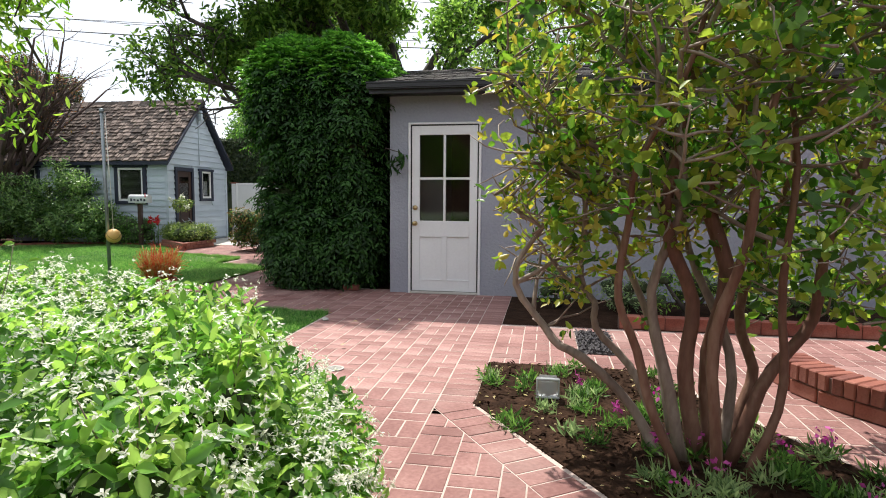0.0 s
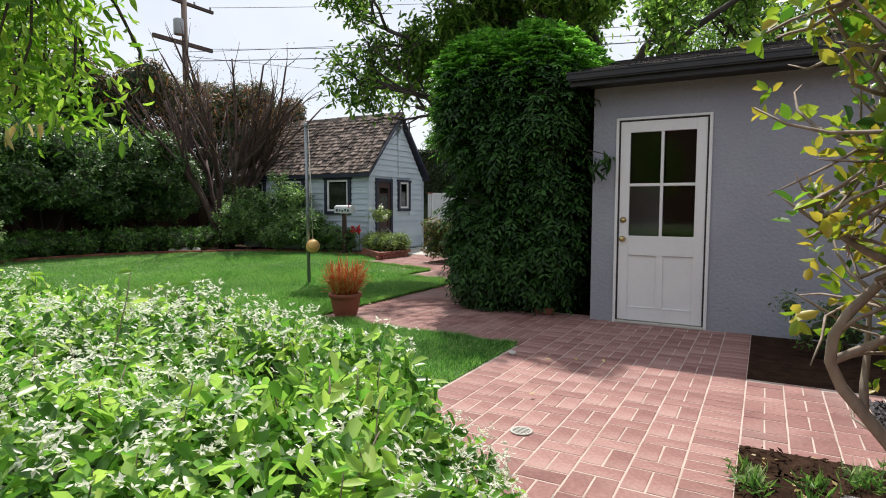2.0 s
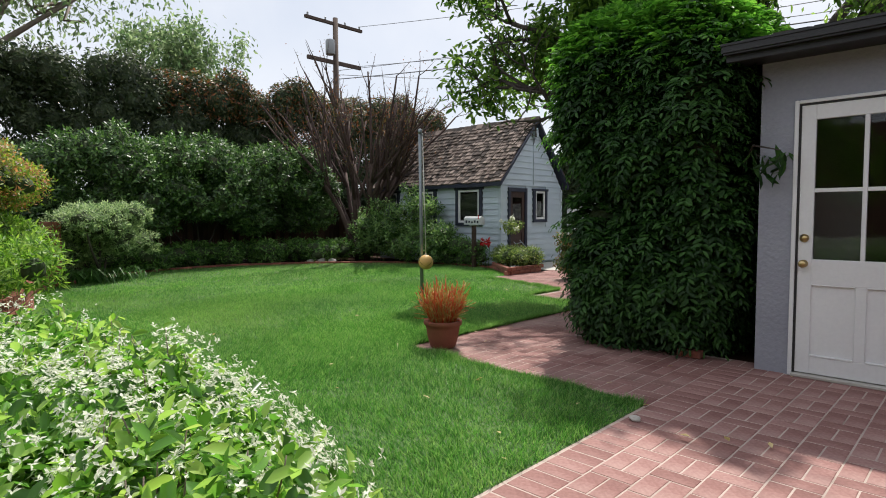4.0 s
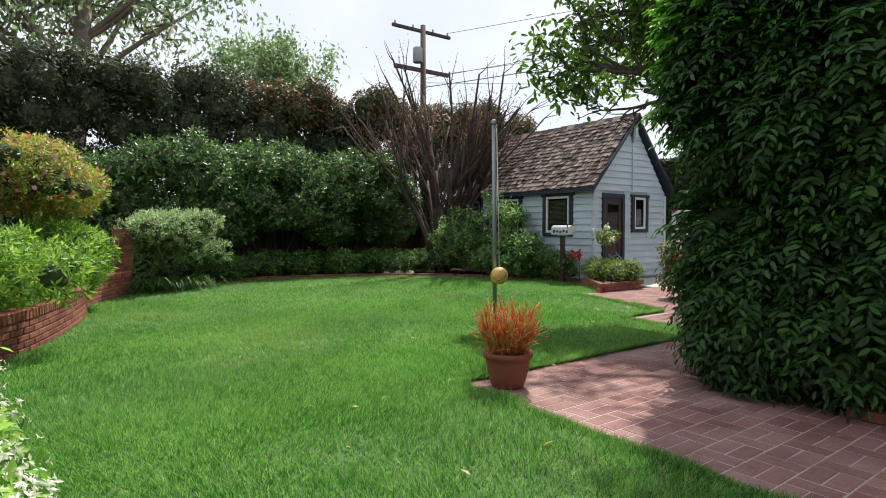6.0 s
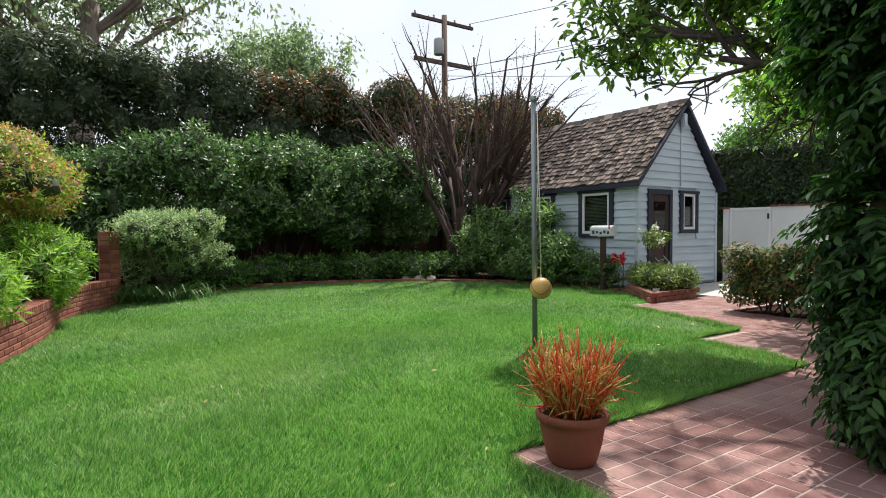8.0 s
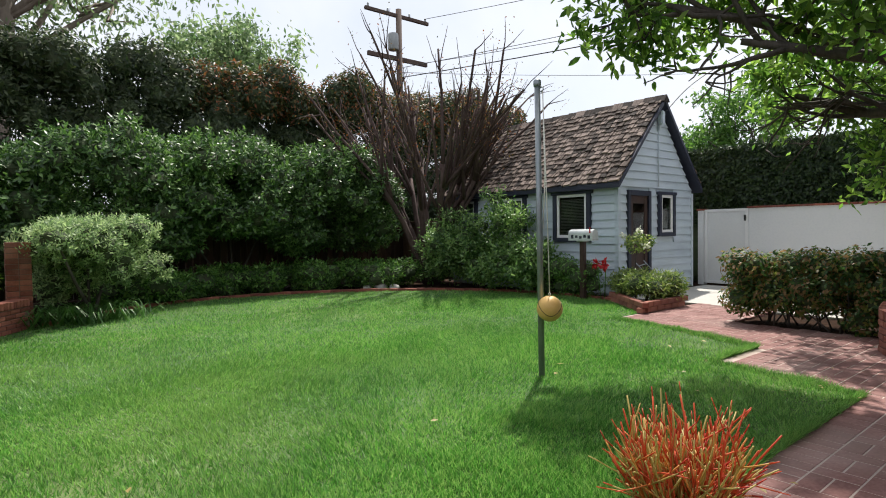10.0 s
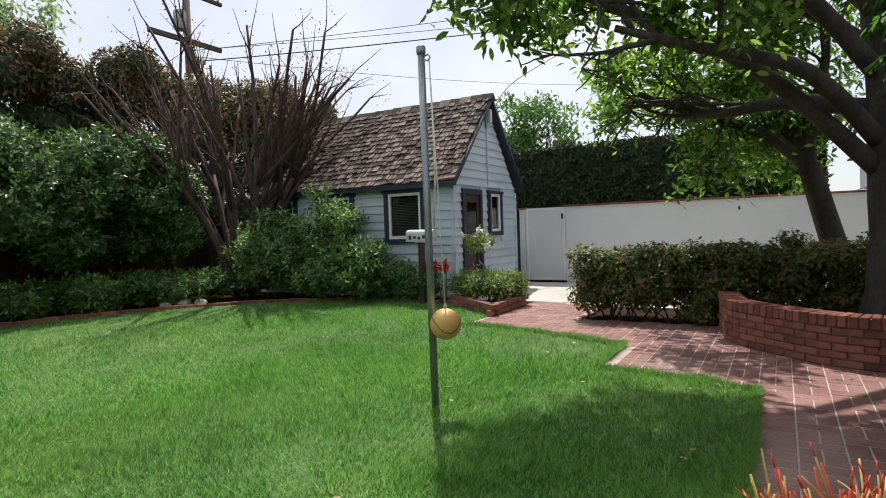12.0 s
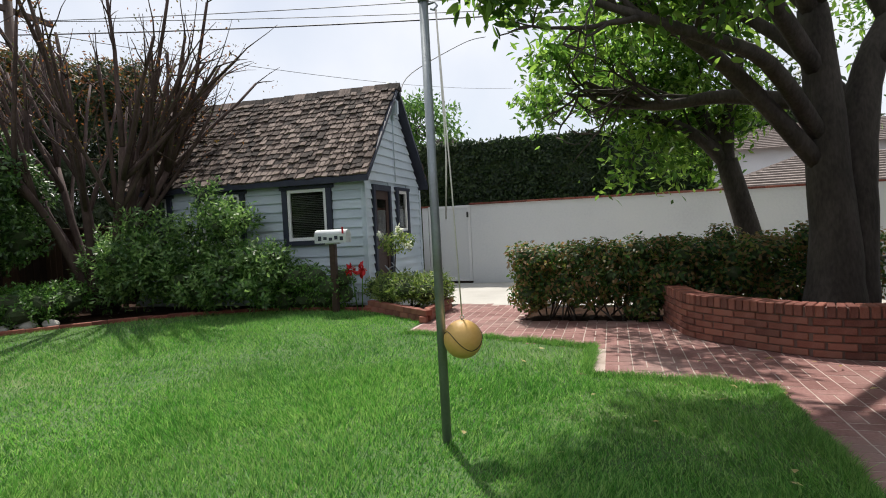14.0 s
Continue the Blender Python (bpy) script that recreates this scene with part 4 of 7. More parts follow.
rnd = random.Random(3)
brick_wall("curved_brick_wall", smooth_line([(-4.7, 12.1), (-4.62, 11.55), (-4.5, 11.1), (-4.15, 10.72), (-3.65, 10.36), (-3.0, 10.3), (-2.3, 10.42), (-1.7, 10.7)], 5), 0.44, 0.2, "low curved red brick wall round the big tree", 5)
brick_wall("raised_bed_wall", WALL_LINE[:-4], 0.42, 0.2, "low curving red brick wall of a raised bed", 5)
brick_wall("bed_edging", [(1.1, 5.72), (2.2, 5.72), (5.0, 5.72)], 0.13, 0.12, "low red brick edging in front of the wall bed", 1, cap=False)
brick_wall("ring_planter", [(2.02 + 1.5 - 1.5 * math.cos(a), 4.15 - 0.75 * math.sin(a * 1.0) * 1.6 + 0.1) for a in [0.0, 0.2, 0.4, 0.6, 0.8, 1.0, 1.2, 1.4]], 0.2, 0.2, "low red brick ring around a small planted bed", 1)
pillar = thing("brick_pillar", -12.95, 4.72, 0, "square dark red brick garden pillar", "pillar", kind="structure")
for k in range(16):
    for a, b in ((0, 0), (1, 0), (0, 1), (1, 1)):
        part("brick", box(-13.1 + a * 0.15 + 0.004, -12.95 + a * 0.15 - 0.004, 4.58 + b * 0.15 + 0.004, 4.73 + b * 0.15 - 0.004, k * 0.075 + 0.004, k * 0.075 + 0.071, 0.004), M["brick"], pillar)
part("mortar_body", box(-13.09, -12.81, 4.59, 4.87, 0, 1.2), M["wall_mortar"], pillar)

edge = thing("lawn_edging", -12, 11, 0, "low red brick edging round the lawn", "edging", kind="structure")
me_e = brick_mesh("brick", 0.2, 0.09, 0.12, M["brick"])
pts = [Vector((*p, 0)) for p in LAWN_EDGE[2:]]
left = 0.0
for a, b in zip(pts, pts[1:]):
    d = (b - a).normalized()
    s = left
    while s < (b - a).length:
        p = a + d * s
        o = part("brick", me_e, None, edge)
        o.matrix_basis = pose(p.x - d.y * 0.06, p.y + d.x * 0.06, 0.055 + rnd.uniform(-0.006, 0.006), 0, 0, math.degrees(math.atan2(d.y, d.x)) + rnd.uniform(-2, 2))
        s += 0.207
    left = s - (b - a).length
planter = thing("corner_planter", -8.2, 12.5, 0, "red brick planter corner beside the path", "planter", kind="structure")
for k in range(2):
    for x0, y0, x1, y1 in ((-7.72, 11.95, -7.72, 13.2), (-8.9, 12.9, -7.72, 11.95)):
        a, b = Vector((x0, y0, 0)), Vector((x1, y1, 0))
        d, n = (b - a).normalized(), int((b - a).length / 0.21)
        for i in range(n + 1):
            p = a + d * min(0.21 * i + 0.1 * k, (b - a).length)
            o = part("brick", brick_mesh("brick", 0.2, 0.1, 0.075, M["brick"]), None, planter)
            o.matrix_basis = pose(p.x, p.y, 0.085 + 0.082 * k, 0, 0, math.degrees(math.atan2(d.y, d.x)))

# ---- back fence ----
fence = thing("board_fence", -16.3, 8, 0, "dark brown wooden board fence behind the shrubs", "fence", kind="structure")
me_b = bpy.data.meshes.new("board")
b = box(-0.012, 0.012, -0.07, 0.07, 0.02, 1.5, 0.004)
b.to_mesh(me_b)
b.free()
me_b.materials.append(M["fence_wood"])
for k in range(92):
    o = part("board", me_b, None, fence)
    o.matrix_basis = pose(-16.3 + rnd.uniform(-0.004, 0.004), 0.0 + k * 0.15, rnd.uniform(-0.01, 0.01), 0, 0, rnd.uniform(-1, 1))
for k in range(16):
    o = part("board", me_b, None, fence)
    o.matrix_basis = pose(-16.25 + k * 0.15, 13.72 + rnd.uniform(-0.004, 0.004), rnd.uniform(-0.01, 0.01), 0, 0, 90 + rnd.uniform(-1, 1))
part("cap_rail", joined(box(-16.36, -16.22, 0, 13.75, 1.5, 1.54, 0.004), box(-16.22, -13.95, 13.66, 13.8, 1.5, 1.54, 0.004)), M["fence_wood"], fence)
part("rail", joined(box(-16.28, -16.24, 0, 13.7, 1.3, 1.4, 0.004), box(-16.24, -13.95, 13.68, 13.71, 1.3, 1.4, 0.004)), M["fence_wood"], fence)

# ---- jasmine hedge ----
rng = np.random.default_rng(21)
JASMINE = [(-0.55, -1.6), (-0.5, 0.3), (-0.46, 0.9), (-0.44, 1.35), (-0.46, 1.75), (-0.56, 2.12), (-0.8, 2.5), (-1.1, 2.78), (-1.55, 2.97), (-2.2, 3.04), (-2.9, 3.02), (-3.9, 2.9), (-4.6, 2.4), (-4.8, 1.4), (-4.8, -1.6)]
cl = []
for gx in np.arange(-4.7, 0.0, 0.27):
    for gy in np.arange(-1.5, 3.5, 0.27):
        x, y = gx + rng.normal(0, 0.05), gy + rng.normal(0, 0.05)
        if inside(JASMINE, [x + 0.14], [y + 0.12])[0] and inside(JASMINE, [x + 0.14], [y])[0] and inside(JASMINE, [x], [y])[0]:
            top = 0.53 + 0.08 * noise.noise(Vector((x * 1.1, y * 1.1, 3))) + rng.normal(0, 0.025)
            cl.append((x, y, top, 0.2, 0.2, 0.17))
            if not inside(JASMINE, [x + 0.4], [y + 0.35])[0]:
                cl.append((x + 0.05, y + 0.05, 0.32, 0.23, 0.23, 0.3))
for (ax_, ay_), (bx_, by_) in zip(JASMINE[:10], JASMINE[1:11]):
    for k in range(int(math.hypot(bx_ - ax_, by_ - ay_) / 0.16) + 1):
        q = rng.random()
        cl.append((ax_ + (bx_ - ax_) * q + 0.06, ay_ + (by_ - ay_) * q + 0.06, 0.17, 0.21, 0.2, 0.19))
jas = thing("jasmine_hedge", -2, 1.2, 0, "low spreading star jasmine hedge covered in white flowers", "hedge")
P, N = shell(cl, 270, rng, 0.62, 0.03)
part("foliage", sprigs("foliage", P, N, M["jasmine"], 0.056, rng, per=5, reach=0.07, aspect=0.5, quad=True, jitter=0.5, up=0.5, spread=0.45), None, jas)
# dark core stands in for the shade under the jasmine leaves
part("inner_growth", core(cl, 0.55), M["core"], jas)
P, N = shell([c for c in cl if c[2] > 0.15 and noise.noise(Vector((c[0] * 1.6, c[1] * 1.6, 7))) > (-0.15 if not inside(JASMINE, [c[0] + 0.36], [c[1] + 0.3])[0] else -0.4)], 88, rng, 0.02, 0.1)
reps = 5
Pf = np.repeat(P, reps, 0) + rng.normal(0, 0.024, (len(P) * reps, 3)) + np.repeat(N, reps, 0) * 0.065 + np.array((0, 0, 0.05))
Nf = np.repeat(N, reps, 0)
pet, petn = [], []
for k in range(5):
    pet.append(Pf + rng.normal(0, 0.002, Pf.shape))
    petn.append(Nf)
part("blossom", leaves("blossom", np.concatenate(pet), np.concatenate(petn), M["white_petal"], 0.0165, rng, aspect=0.42, jitter=0.5, up=0.2, droop=0.0), None, jas, "clusters of small white star flowers")
sh = Tubes()
SP, SN = [], []
for k in range(1300):
    c = cl[rng.integers(len(cl))]
    edge_clump = not inside(JASMINE, [c[0] + 0.45], [c[1] + 0.4])[0]
    if c[2] < 0.4 or (k > 120 and not edge_clump) or (k > 25 and c[1] < 1.2):
        continue
    h = rng.uniform(0.08, 0.2) if k > 6 else rng.uniform(0.3, 0.5)
    p0 = Vector((c[0] + rng.normal(0, 0.08), c[1] + rng.normal(0, 0.08), c[2] + 0.1))
    pts, _ = curve_path(p0, (rng.normal(0, 0.25), rng.normal(0, 0.25), 1), h, rng, 0.1, 4)
    sh.add(pts, [0.003, 0.003, 0.0025, 0.002, 0.0015], 4)
    for q in range(10):
        a = pts[min(4, int(q / 2.2))]
        SP.append(tuple(a + Vector(rng.normal(0, 0.012, 3))))
        SN.append((rng.normal(), rng.normal(), 0.6))
part("shoot_growth", sh.mesh("shoot_growth", M["bark_pale"]), None, jas)
part("shoot_foliage", leaves("shoot_foliage", np.array(SP), unit(np.array(SN)), M["jasmine_new"], 0.06, rng, aspect=0.46, quad=True, jitter=0.3, droop=-0.2), None, jas, "fresh light green shoot tips")

# ---- tall clipped shrub at the building's corner ----
def frond_growth(name, P, N, mat, size, rng):
    return fronds(name, P, N, mat, size, 0.085, rng)


rng = np.random.default_rng(22)
cl = []
for k in range(210):
    u = rng.normal(0, 1, 3)
    u /= np.linalg.norm(u)
    u = np.sign(u) * np.abs(u) ** 0.36
    rx = 1.0 if u[2] < 0.3 else 0.95
    z = 1.62 + u[2] * 1.32
    shrink = 0.66 + 0.34 * min(1.0, max(0.0, (z - 0.2) / 1.5)) + 0.2 * noise.noise(Vector((u[0] * 2.5, u[1] * 2.5, z * 1.4)))
    cl.append((-2.62 + u[0] * 0.54 * shrink, 8.0 + u[1] * 0.64 * shrink, max(0.34, z), 0.28 + 0.05 * rng.random(), 0.3, 0.27))
cl += [(-2.62, 8.0, 1.6, 0.56, 0.58, 1.2)]
for gx in np.linspace(-3.12, -2.06, 5):
    for gy in np.linspace(7.45, 8.55, 5):
        cl.append((gx, gy, 2.76 + rng.uniform(-0.06, 0.12) - 0.1 * abs(gx + 2.66), 0.28, 0.28, 0.24))
# the extra leaves on top carry sunlight in their brighter colour
tall = shrub("tall_shrub", cl, M["bush"], 190, 0.26, 23, "tall clipped dark green shrub beside the house corner", depth=0.55, grow=frond_growth, core_scale=0.7,
             extra=[("new_foliage", M["bush_sunlit"], 420, 0.075, dict(above=2.62, aspect=0.34, quad=True, droop=0.1), "leaves on top in a brighter green, coloured as sunlit")])
rng = np.random.default_rng(25)
# brighter sprays where sun falls: the top and the -x side
P, N = shell([c for c in cl if c[2] > 2.1 or (c[2] > 1.5 and c[0] < -3.1)], 150, rng, 0.05)
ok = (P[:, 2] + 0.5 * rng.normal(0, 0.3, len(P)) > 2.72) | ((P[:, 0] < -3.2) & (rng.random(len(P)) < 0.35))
part("young_foliage", fronds("young_foliage", P[ok] + N[ok] * 0.08, N[ok], M["bush_sunlit"], 0.22, 0.07, rng, up=0.7, sag=0.4), None, tall, "bright green sprays on top and sunward side, coloured as sunlit")
rng = np.random.default_rng(24)
sp = []
for k in range(30):
    sp.append((-1.62 + rng.uniform(0, 0.28), 7.42 - rng.uniform(0.1, 0.35), 1.72 + rng.uniform(-0.12, 0.12)))
t = Tubes().add([(-1.9, 7.8, 1.6), (-1.62, 7.25, 1.85), (-1.38, 7.1, 1.78)], [0.012, 0.009, 0.004], 5)
part("side_spray", leaves("side_spray", np.array(sp), unit(rng.normal(0, 1, (30, 3))), M["bush"], 0.14, rng, aspect=0.3, quad=True, droop=0.8), None, tall, "drooping spray in front of the wall")
part("side_twig", t.mesh("side_twig", M["bark_dark"]), None, tall)

# ---- multi-stemmed small tree in the bed ----
rng = np.random.default_rng(31)
myrtle = thing("multi_stem_tree", 1.15, 2.95, 0, "small tree with many twisting reddish stems and yellow-green leaves", "tree")
LP, LN, TP, TN = [], [], [], []
twigs = Tubes()


def off_limits(p):
    return p.x < 0.0 or (p.x < 0.15 and not (1.1 < p.z < 1.4 or p.z > 1.5)) or (p.y < 2.3 and p.x < 0.75)


def myrtle_twigs(pts, start, tip, count, reach=0.42):
    for k in range(count):
        i = rng.integers(start, len(pts))
        d = Vector(rng.normal(0, 1, 3))
        d.z = abs(d.z) * 0.5 - 0.05
        tp, _ = curve_path(pts[i], d, rng.uniform(0.55, 1.2) * reach, rng, 0.35, 4, 0.03)
        if off_limits(tp[-1]):
            continue
        twigs.add(tp, [0.007, 0.006, 0.005, 0.004, 0.002], 4)
        for j in range(2, 5):
            for _ in range(8):
                q = tp[j] + Vector(rng.normal(0, 0.05, 3))
                (TP if rng.random() < tip else LP).append(tuple(q))


STEMS = [
    ([(0.95, 2.9, 0.0), (0.82, 2.93, 0.2), (0.62, 2.95, 0.45), (0.42, 2.97, 0.52), (0.29, 2.98, 0.72), (0.3, 2.96, 0.95), (0.36, 2.9, 1.12)], 0.03, "bark_pale", 0.75),
    ([(1.02, 2.95, 0.0), (0.86, 3.05, 0.3), (0.72, 3.12, 0.5), (0.66, 3.15, 0.66), (0.58, 3.15, 0.75), (0.62, 3.1, 1.0), (0.55, 3.0, 1.3)], 0.026, "bark_pale", 0.7),
    ([(1.0, 2.72, 0.0), (0.86, 2.74, 0.35), (0.76, 2.75, 0.62), (0.75, 2.75, 0.85), (0.72, 2.72, 1.1), (0.78, 2.68, 1.3), (0.9, 2.6, 1.65), (0.98, 2.5, 2.1)], 0.026, "bark_red", 0.45),
    ([(1.05, 2.85, 0.0), (0.95, 2.85, 0.4), (0.92, 2.86, 0.8), (0.96, 2.86, 1.2), (0.95, 2.84, 1.7), (0.86, 2.8, 2.2)], 0.032, "bark_pale", 0.3),
    ([(1.12, 2.9, 0.0), (1.06, 2.88, 0.42), (1.04, 2.86, 0.75), (0.98, 2.86, 1.05), (0.92, 2.84, 1.3), (1.02, 2.8, 1.75), (1.2, 2.7, 2.3)], 0.043, "bark_red", 0.3),
    ([(1.2, 2.95, 0.0), (1.18, 2.95, 0.5), (1.2, 2.95, 0.9), (1.17, 2.95, 1.3), (1.3, 2.95, 1.8), (1.45, 2.95, 2.4)], 0.05, "bark_red", 0.3),
    ([(1.16, 2.7, 0.0), (1.13, 2.68, 0.5), (1.16, 2.66, 0.9), (1.24, 2.66, 1.3), (1.32, 2.62, 1.7), (1.3, 2.6, 2.2)], 0.03, "bark_red", 0.3),
    ([(1.25, 2.95, 0.0), (1.28, 3.02, 0.35), (1.22, 3.1, 0.75), (1.08, 3.14, 1.05), (0.98, 3.15, 1.25)], 0.03, "bark_pale", 0.4),
    ([(1.25, 2.85, 0.0), (1.4, 2.9, 0.35), (1.55, 2.94, 0.6), (1.64, 2.95, 0.85), (1.7, 2.95, 1.2), (1.8, 2.92, 1.6), (1.84, 2.9, 2.1)], 0.034, "bark_red", 0.15),
    ([(1.3, 2.75, 0.0), (1.4, 2.76, 0.3), (1.45, 2.78, 0.7), (1.42, 2.8, 1.2), (1.4, 2.8, 1.7), (1.5, 2.78, 2.2)], 0.024, "bark_red", 0.2),
    ([(1.3, 3.05, 0.0), (1.42, 3.15, 0.3), (1.38, 3.2, 0.55), (1.5, 3.3, 0.9), (1.62, 3.4, 1.4), (1.75, 3.5, 2.0)], 0.035, "bark_red", 0.2),
    ([(1.05, 3.05, 0.0), (0.98, 3.2, 0.4), (0.9, 3.35, 0.8), (0.7, 3.45, 1.15), (0.5, 3.5, 1.5), (0.35, 3.5, 1.9)], 0.026, "bark_pale", 0.6),
]
for line, r, bark, tip in STEMS:
    pts = [Vector((*p,)) for p in smooth_line([Vector(p) for p in line], 3)]
    n = len(pts)
    ph = rng.uniform(0, 6.28, 2)
    for i in range(2, n):
        pts[i] += Vector((0.035 * math.sin(i * 0.85 + ph[0]), 0.03 * math.sin(i * 0.7 + ph[1]), 0)) * min(1.0, i / 6)
    st = Tubes().add(pts, [0.7 * r * (1.25 - 0.75 * i / n) * (1 + 0.12 * rng.random()) for i in range(n)], 8)
    part("stem", st.mesh("stem", M[bark]), None, myrtle)
    myrtle_twigs(pts, int(n * 0.55), tip, 13)
    for k in range(4):
        i = rng.integers(int(n * 0.5), n)
        d = Vector((rng.normal(-0.1, 0.8), rng.normal(-0.1, 0.6), rng.uniform(0.1, 0.9)))
        bp, _ = curve_path(pts[i], d, rng.uniform(0.5, 0.95), rng, 0.25, 6, 0.06)
        if off_limits(bp[-1]):
            continue
        twigs.add(bp, [0.014, 0.012, 0.01, 0.008, 0.006, 0.005, 0.003], 5)
        myrtle_twigs(bp, 2, tip, 8, 0.36)
# the long reaching side branches with yellow tips
for a, b, tip in (((0.36, 2.9, 1.1), (0.08, 2.85, 1.22), 0.9), ((0.55, 3.0, 1.3), (0.2, 2.85, 1.6), 0.75), ((0.62, 2.8, 1.45), (0.12, 2.7, 1.75), 0.7), ((0.8, 2.8, 1.9), (0.35, 2.6, 2.05), 0.5)):
    d = Vector(b) - Vector(a)
    bp, _ = curve_path(a, d, d.length, rng, 0.14, 6, 0.02)
    twigs.add(bp[:], [0.013, 0.011, 0.009, 0.008, 0.006, 0.005, 0.003], 5)
    myrtle_twigs(bp, 2, tip, 15, 0.3)
# crown over the stems
for k in range(175):
    p = Vector((rng.uniform(0.1, 2.5), rng.uniform(2.1, 3.7), rng.uniform(1.2, 2.5)))
    if p.x + p.z < 1.75 or (p.x < 0.35 and p.z < 1.5):
        continue
    tp, _ = curve_path(p, rng.normal(0, 1, 3), 0.4, rng, 0.3, 4, 0.05)
    if off_limits(tp[-1]):
        continue
    twigs.add(tp, [0.006, 0.005, 0.004, 0.003, 0.002], 4)
    for j in range(1, 5):
        for _ in range(10):
            (TP if rng.random() < (0.45 if p.x < 0.6 else 0.08) else LP).append(tuple(tp[j] + Vector(rng.normal(0, 0.05, 3))))
for k in range(75):
    p = Vector((rng.uniform(1.45, 2.5), rng.uniform(2.3, 3.6), rng.uniform(0.65, 1.3)))
    tp, _ = curve_path(p, rng.normal(0, 1, 3), 0.35, rng, 0.3, 4, 0.05)
    twigs.add(tp, [0.006, 0.005, 0.004, 0.003, 0.002], 4)
    for j in range(1, 5):
        for _ in range(10):
            LP.append(tuple(tp[j] + Vector(rng.normal(0, 0.05, 3))))


def clear_of_path(points):
    q = np.array(points)
    near = (q[:, 0] < 0.12) & ~(((q[:, 2] > 1.12) & (q[:, 2] < 1.38)) | (q[:, 2] > 1.52))
    return q[(q[:, 0] > -0.1) & ~((q[:, 0] < 0.4) & (q[:, 2] < 0.85)) & ~near & ~((q[:, 1] < 2.25) & (q[:, 0] < 0.7)) & (rng.random(len(q)) < np.where(q[:, 0] < 0.45, 0.62, 0.9))]


LP, TP = clear_of_path(LP), clear_of_path(TP)
part("branchwork", twigs.mesh("branchwork", M["bark_pale"]), None, myrtle)
part("crown", sprigs("crown", LP[::8], unit(rng.normal(0, 1, (len(LP[::8]), 3))), M["myrtle"], 0.06, rng, per=5, reach=0.06, aspect=0.62, quad=True, jitter=0.3, up=0.4), None, myrtle)
part("young_foliage", sprigs("young_foliage", TP[::6], unit(rng.normal(0, 1, (len(TP[::6]), 3))), M["myrtle_tip"], 0.05, rng, per=5, reach=0.05, aspect=0.58, quad=True, jitter=0.3, up=0.6, wide=0.8), None, myrtle, "yellow and copper young leaves")

# ---- arching tree beside the jasmine, its sprays hanging into view ----
rng = np.random.default_rng(35)
arch = thing("arching_tree", -3.3, 0.6, 0, "slender tree with hanging sprays of narrow light green leaves", "tree")
tr, BP, DP = Tubes(), [], []
tp = [(-3.3, 0.6, 0), (-3.25, 0.65, 1.0), (-3.1, 0.8, 2.0), (-2.9, 1.0, 2.9)]
part("trunk", Tubes().add(tp, [0.06, 0.05, 0.04, 0.03], 8).mesh("trunk", M["bark_dark"]), None, arch)
for k in range(50):
    ex, ey = (rng.uniform(-3.0, -1.45), rng.uniform(1.6, 2.5)) if k < 30 else (rng.uniform(-1.95, -1.3), rng.uniform(1.6, 2.05))
    if ey > 1.72 - 0.22 * ex:
        continue
    ez = rng.uniform(1.45, 2.1) + max(0, (-1.75 - ex) * 0.25)
    a, e = Vector((-2.9, 1.0, rng.uniform(2.2, 2.9))), Vector((ex, ey, ez))
    mid = (a + e) / 2 + Vector((0, 0, 0.55))
    pts = [Vector(q) for q in smooth_line([a, mid, e + Vector((0, 0, 0.35)), e], 4)]
    tr.add(pts, [0.012 - 0.0008 * i for i in range(len(pts))], 4)
    for q in pts[4:]:
        for _ in range(30):
            BP.append(tuple(q + Vector(rng.normal(0, 0.07, 3))))
for q in range(26):
    DP.append((-2.42 + rng.normal(0, 0.22), 2.02 + rng.normal(0, 0.12), 1.62 + rng.normal(0, 0.07)))
BP = np.array(BP)
BP = BP[(BP[:, 1] < 1.8 - 0.22 * BP[:, 0] - 0.1) & (BP[:, 2] > 1.42)]
part("branchwork", tr.mesh("branchwork", M["bark_dark"]), None, arch)
part("spray_foliage", leaves("spray_foliage", BP, unit(rng.normal(0, 1, (len(BP), 3))), M["bamboo"], 0.045, rng, aspect=0.32, quad=True, jitter=0.5, droop=0.5, up=0.2), None, arch)
part("dry_foliage", leaves("dry_foliage", np.array(DP), unit(rng.normal(0, 1, (26, 3))), M["dry_leaf"], 0.085, rng, aspect=0.26, quad=True, jitter=0.4, droop=1.6), None, arch, "withered pale yellow leaves")

# ---- the big tree in the raised bed ----
rng = np.random.default_rng(41)
big = thing("canopy_tree", -3.1, 11.7, 0.3, "big dark-barked tree with several trunks and a wide leafy crown", "tree")
limbs = Tubes()
TR = [([(-3.2, 11.55, 0.2), (-3.17, 11.6, 0.9), (-3.2, 11.65, 1.6), (-3.22, 11.7, 2.4), (-3.3, 11.7, 3.3)], [0.28, 0.215, 0.195, 0.17, 0.13]),
      ([(-3.0, 11.75, 0.2), (-2.92, 11.8, 1.0), (-2.85, 11.9, 1.9), (-2.7, 12.0, 2.7), (-2.3, 12.1, 3.5)], [0.26, 0.195, 0.17, 0.15, 0.11])]
ends = []
for pts, rad in TR:
    p = [Vector(q) for q in smooth_line([Vector(a) for a in pts], 4)]
    rr = np.interp(np.linspace(0, 1, len(p)), np.linspace(0, 1, len(rad)), rad)
    part("trunk", Tubes().add(p, [r * (1 + 0.08 * rng.random()) for r in rr], 12).mesh("trunk", M["bark_dark"]), None, big)
    ends.append(p)
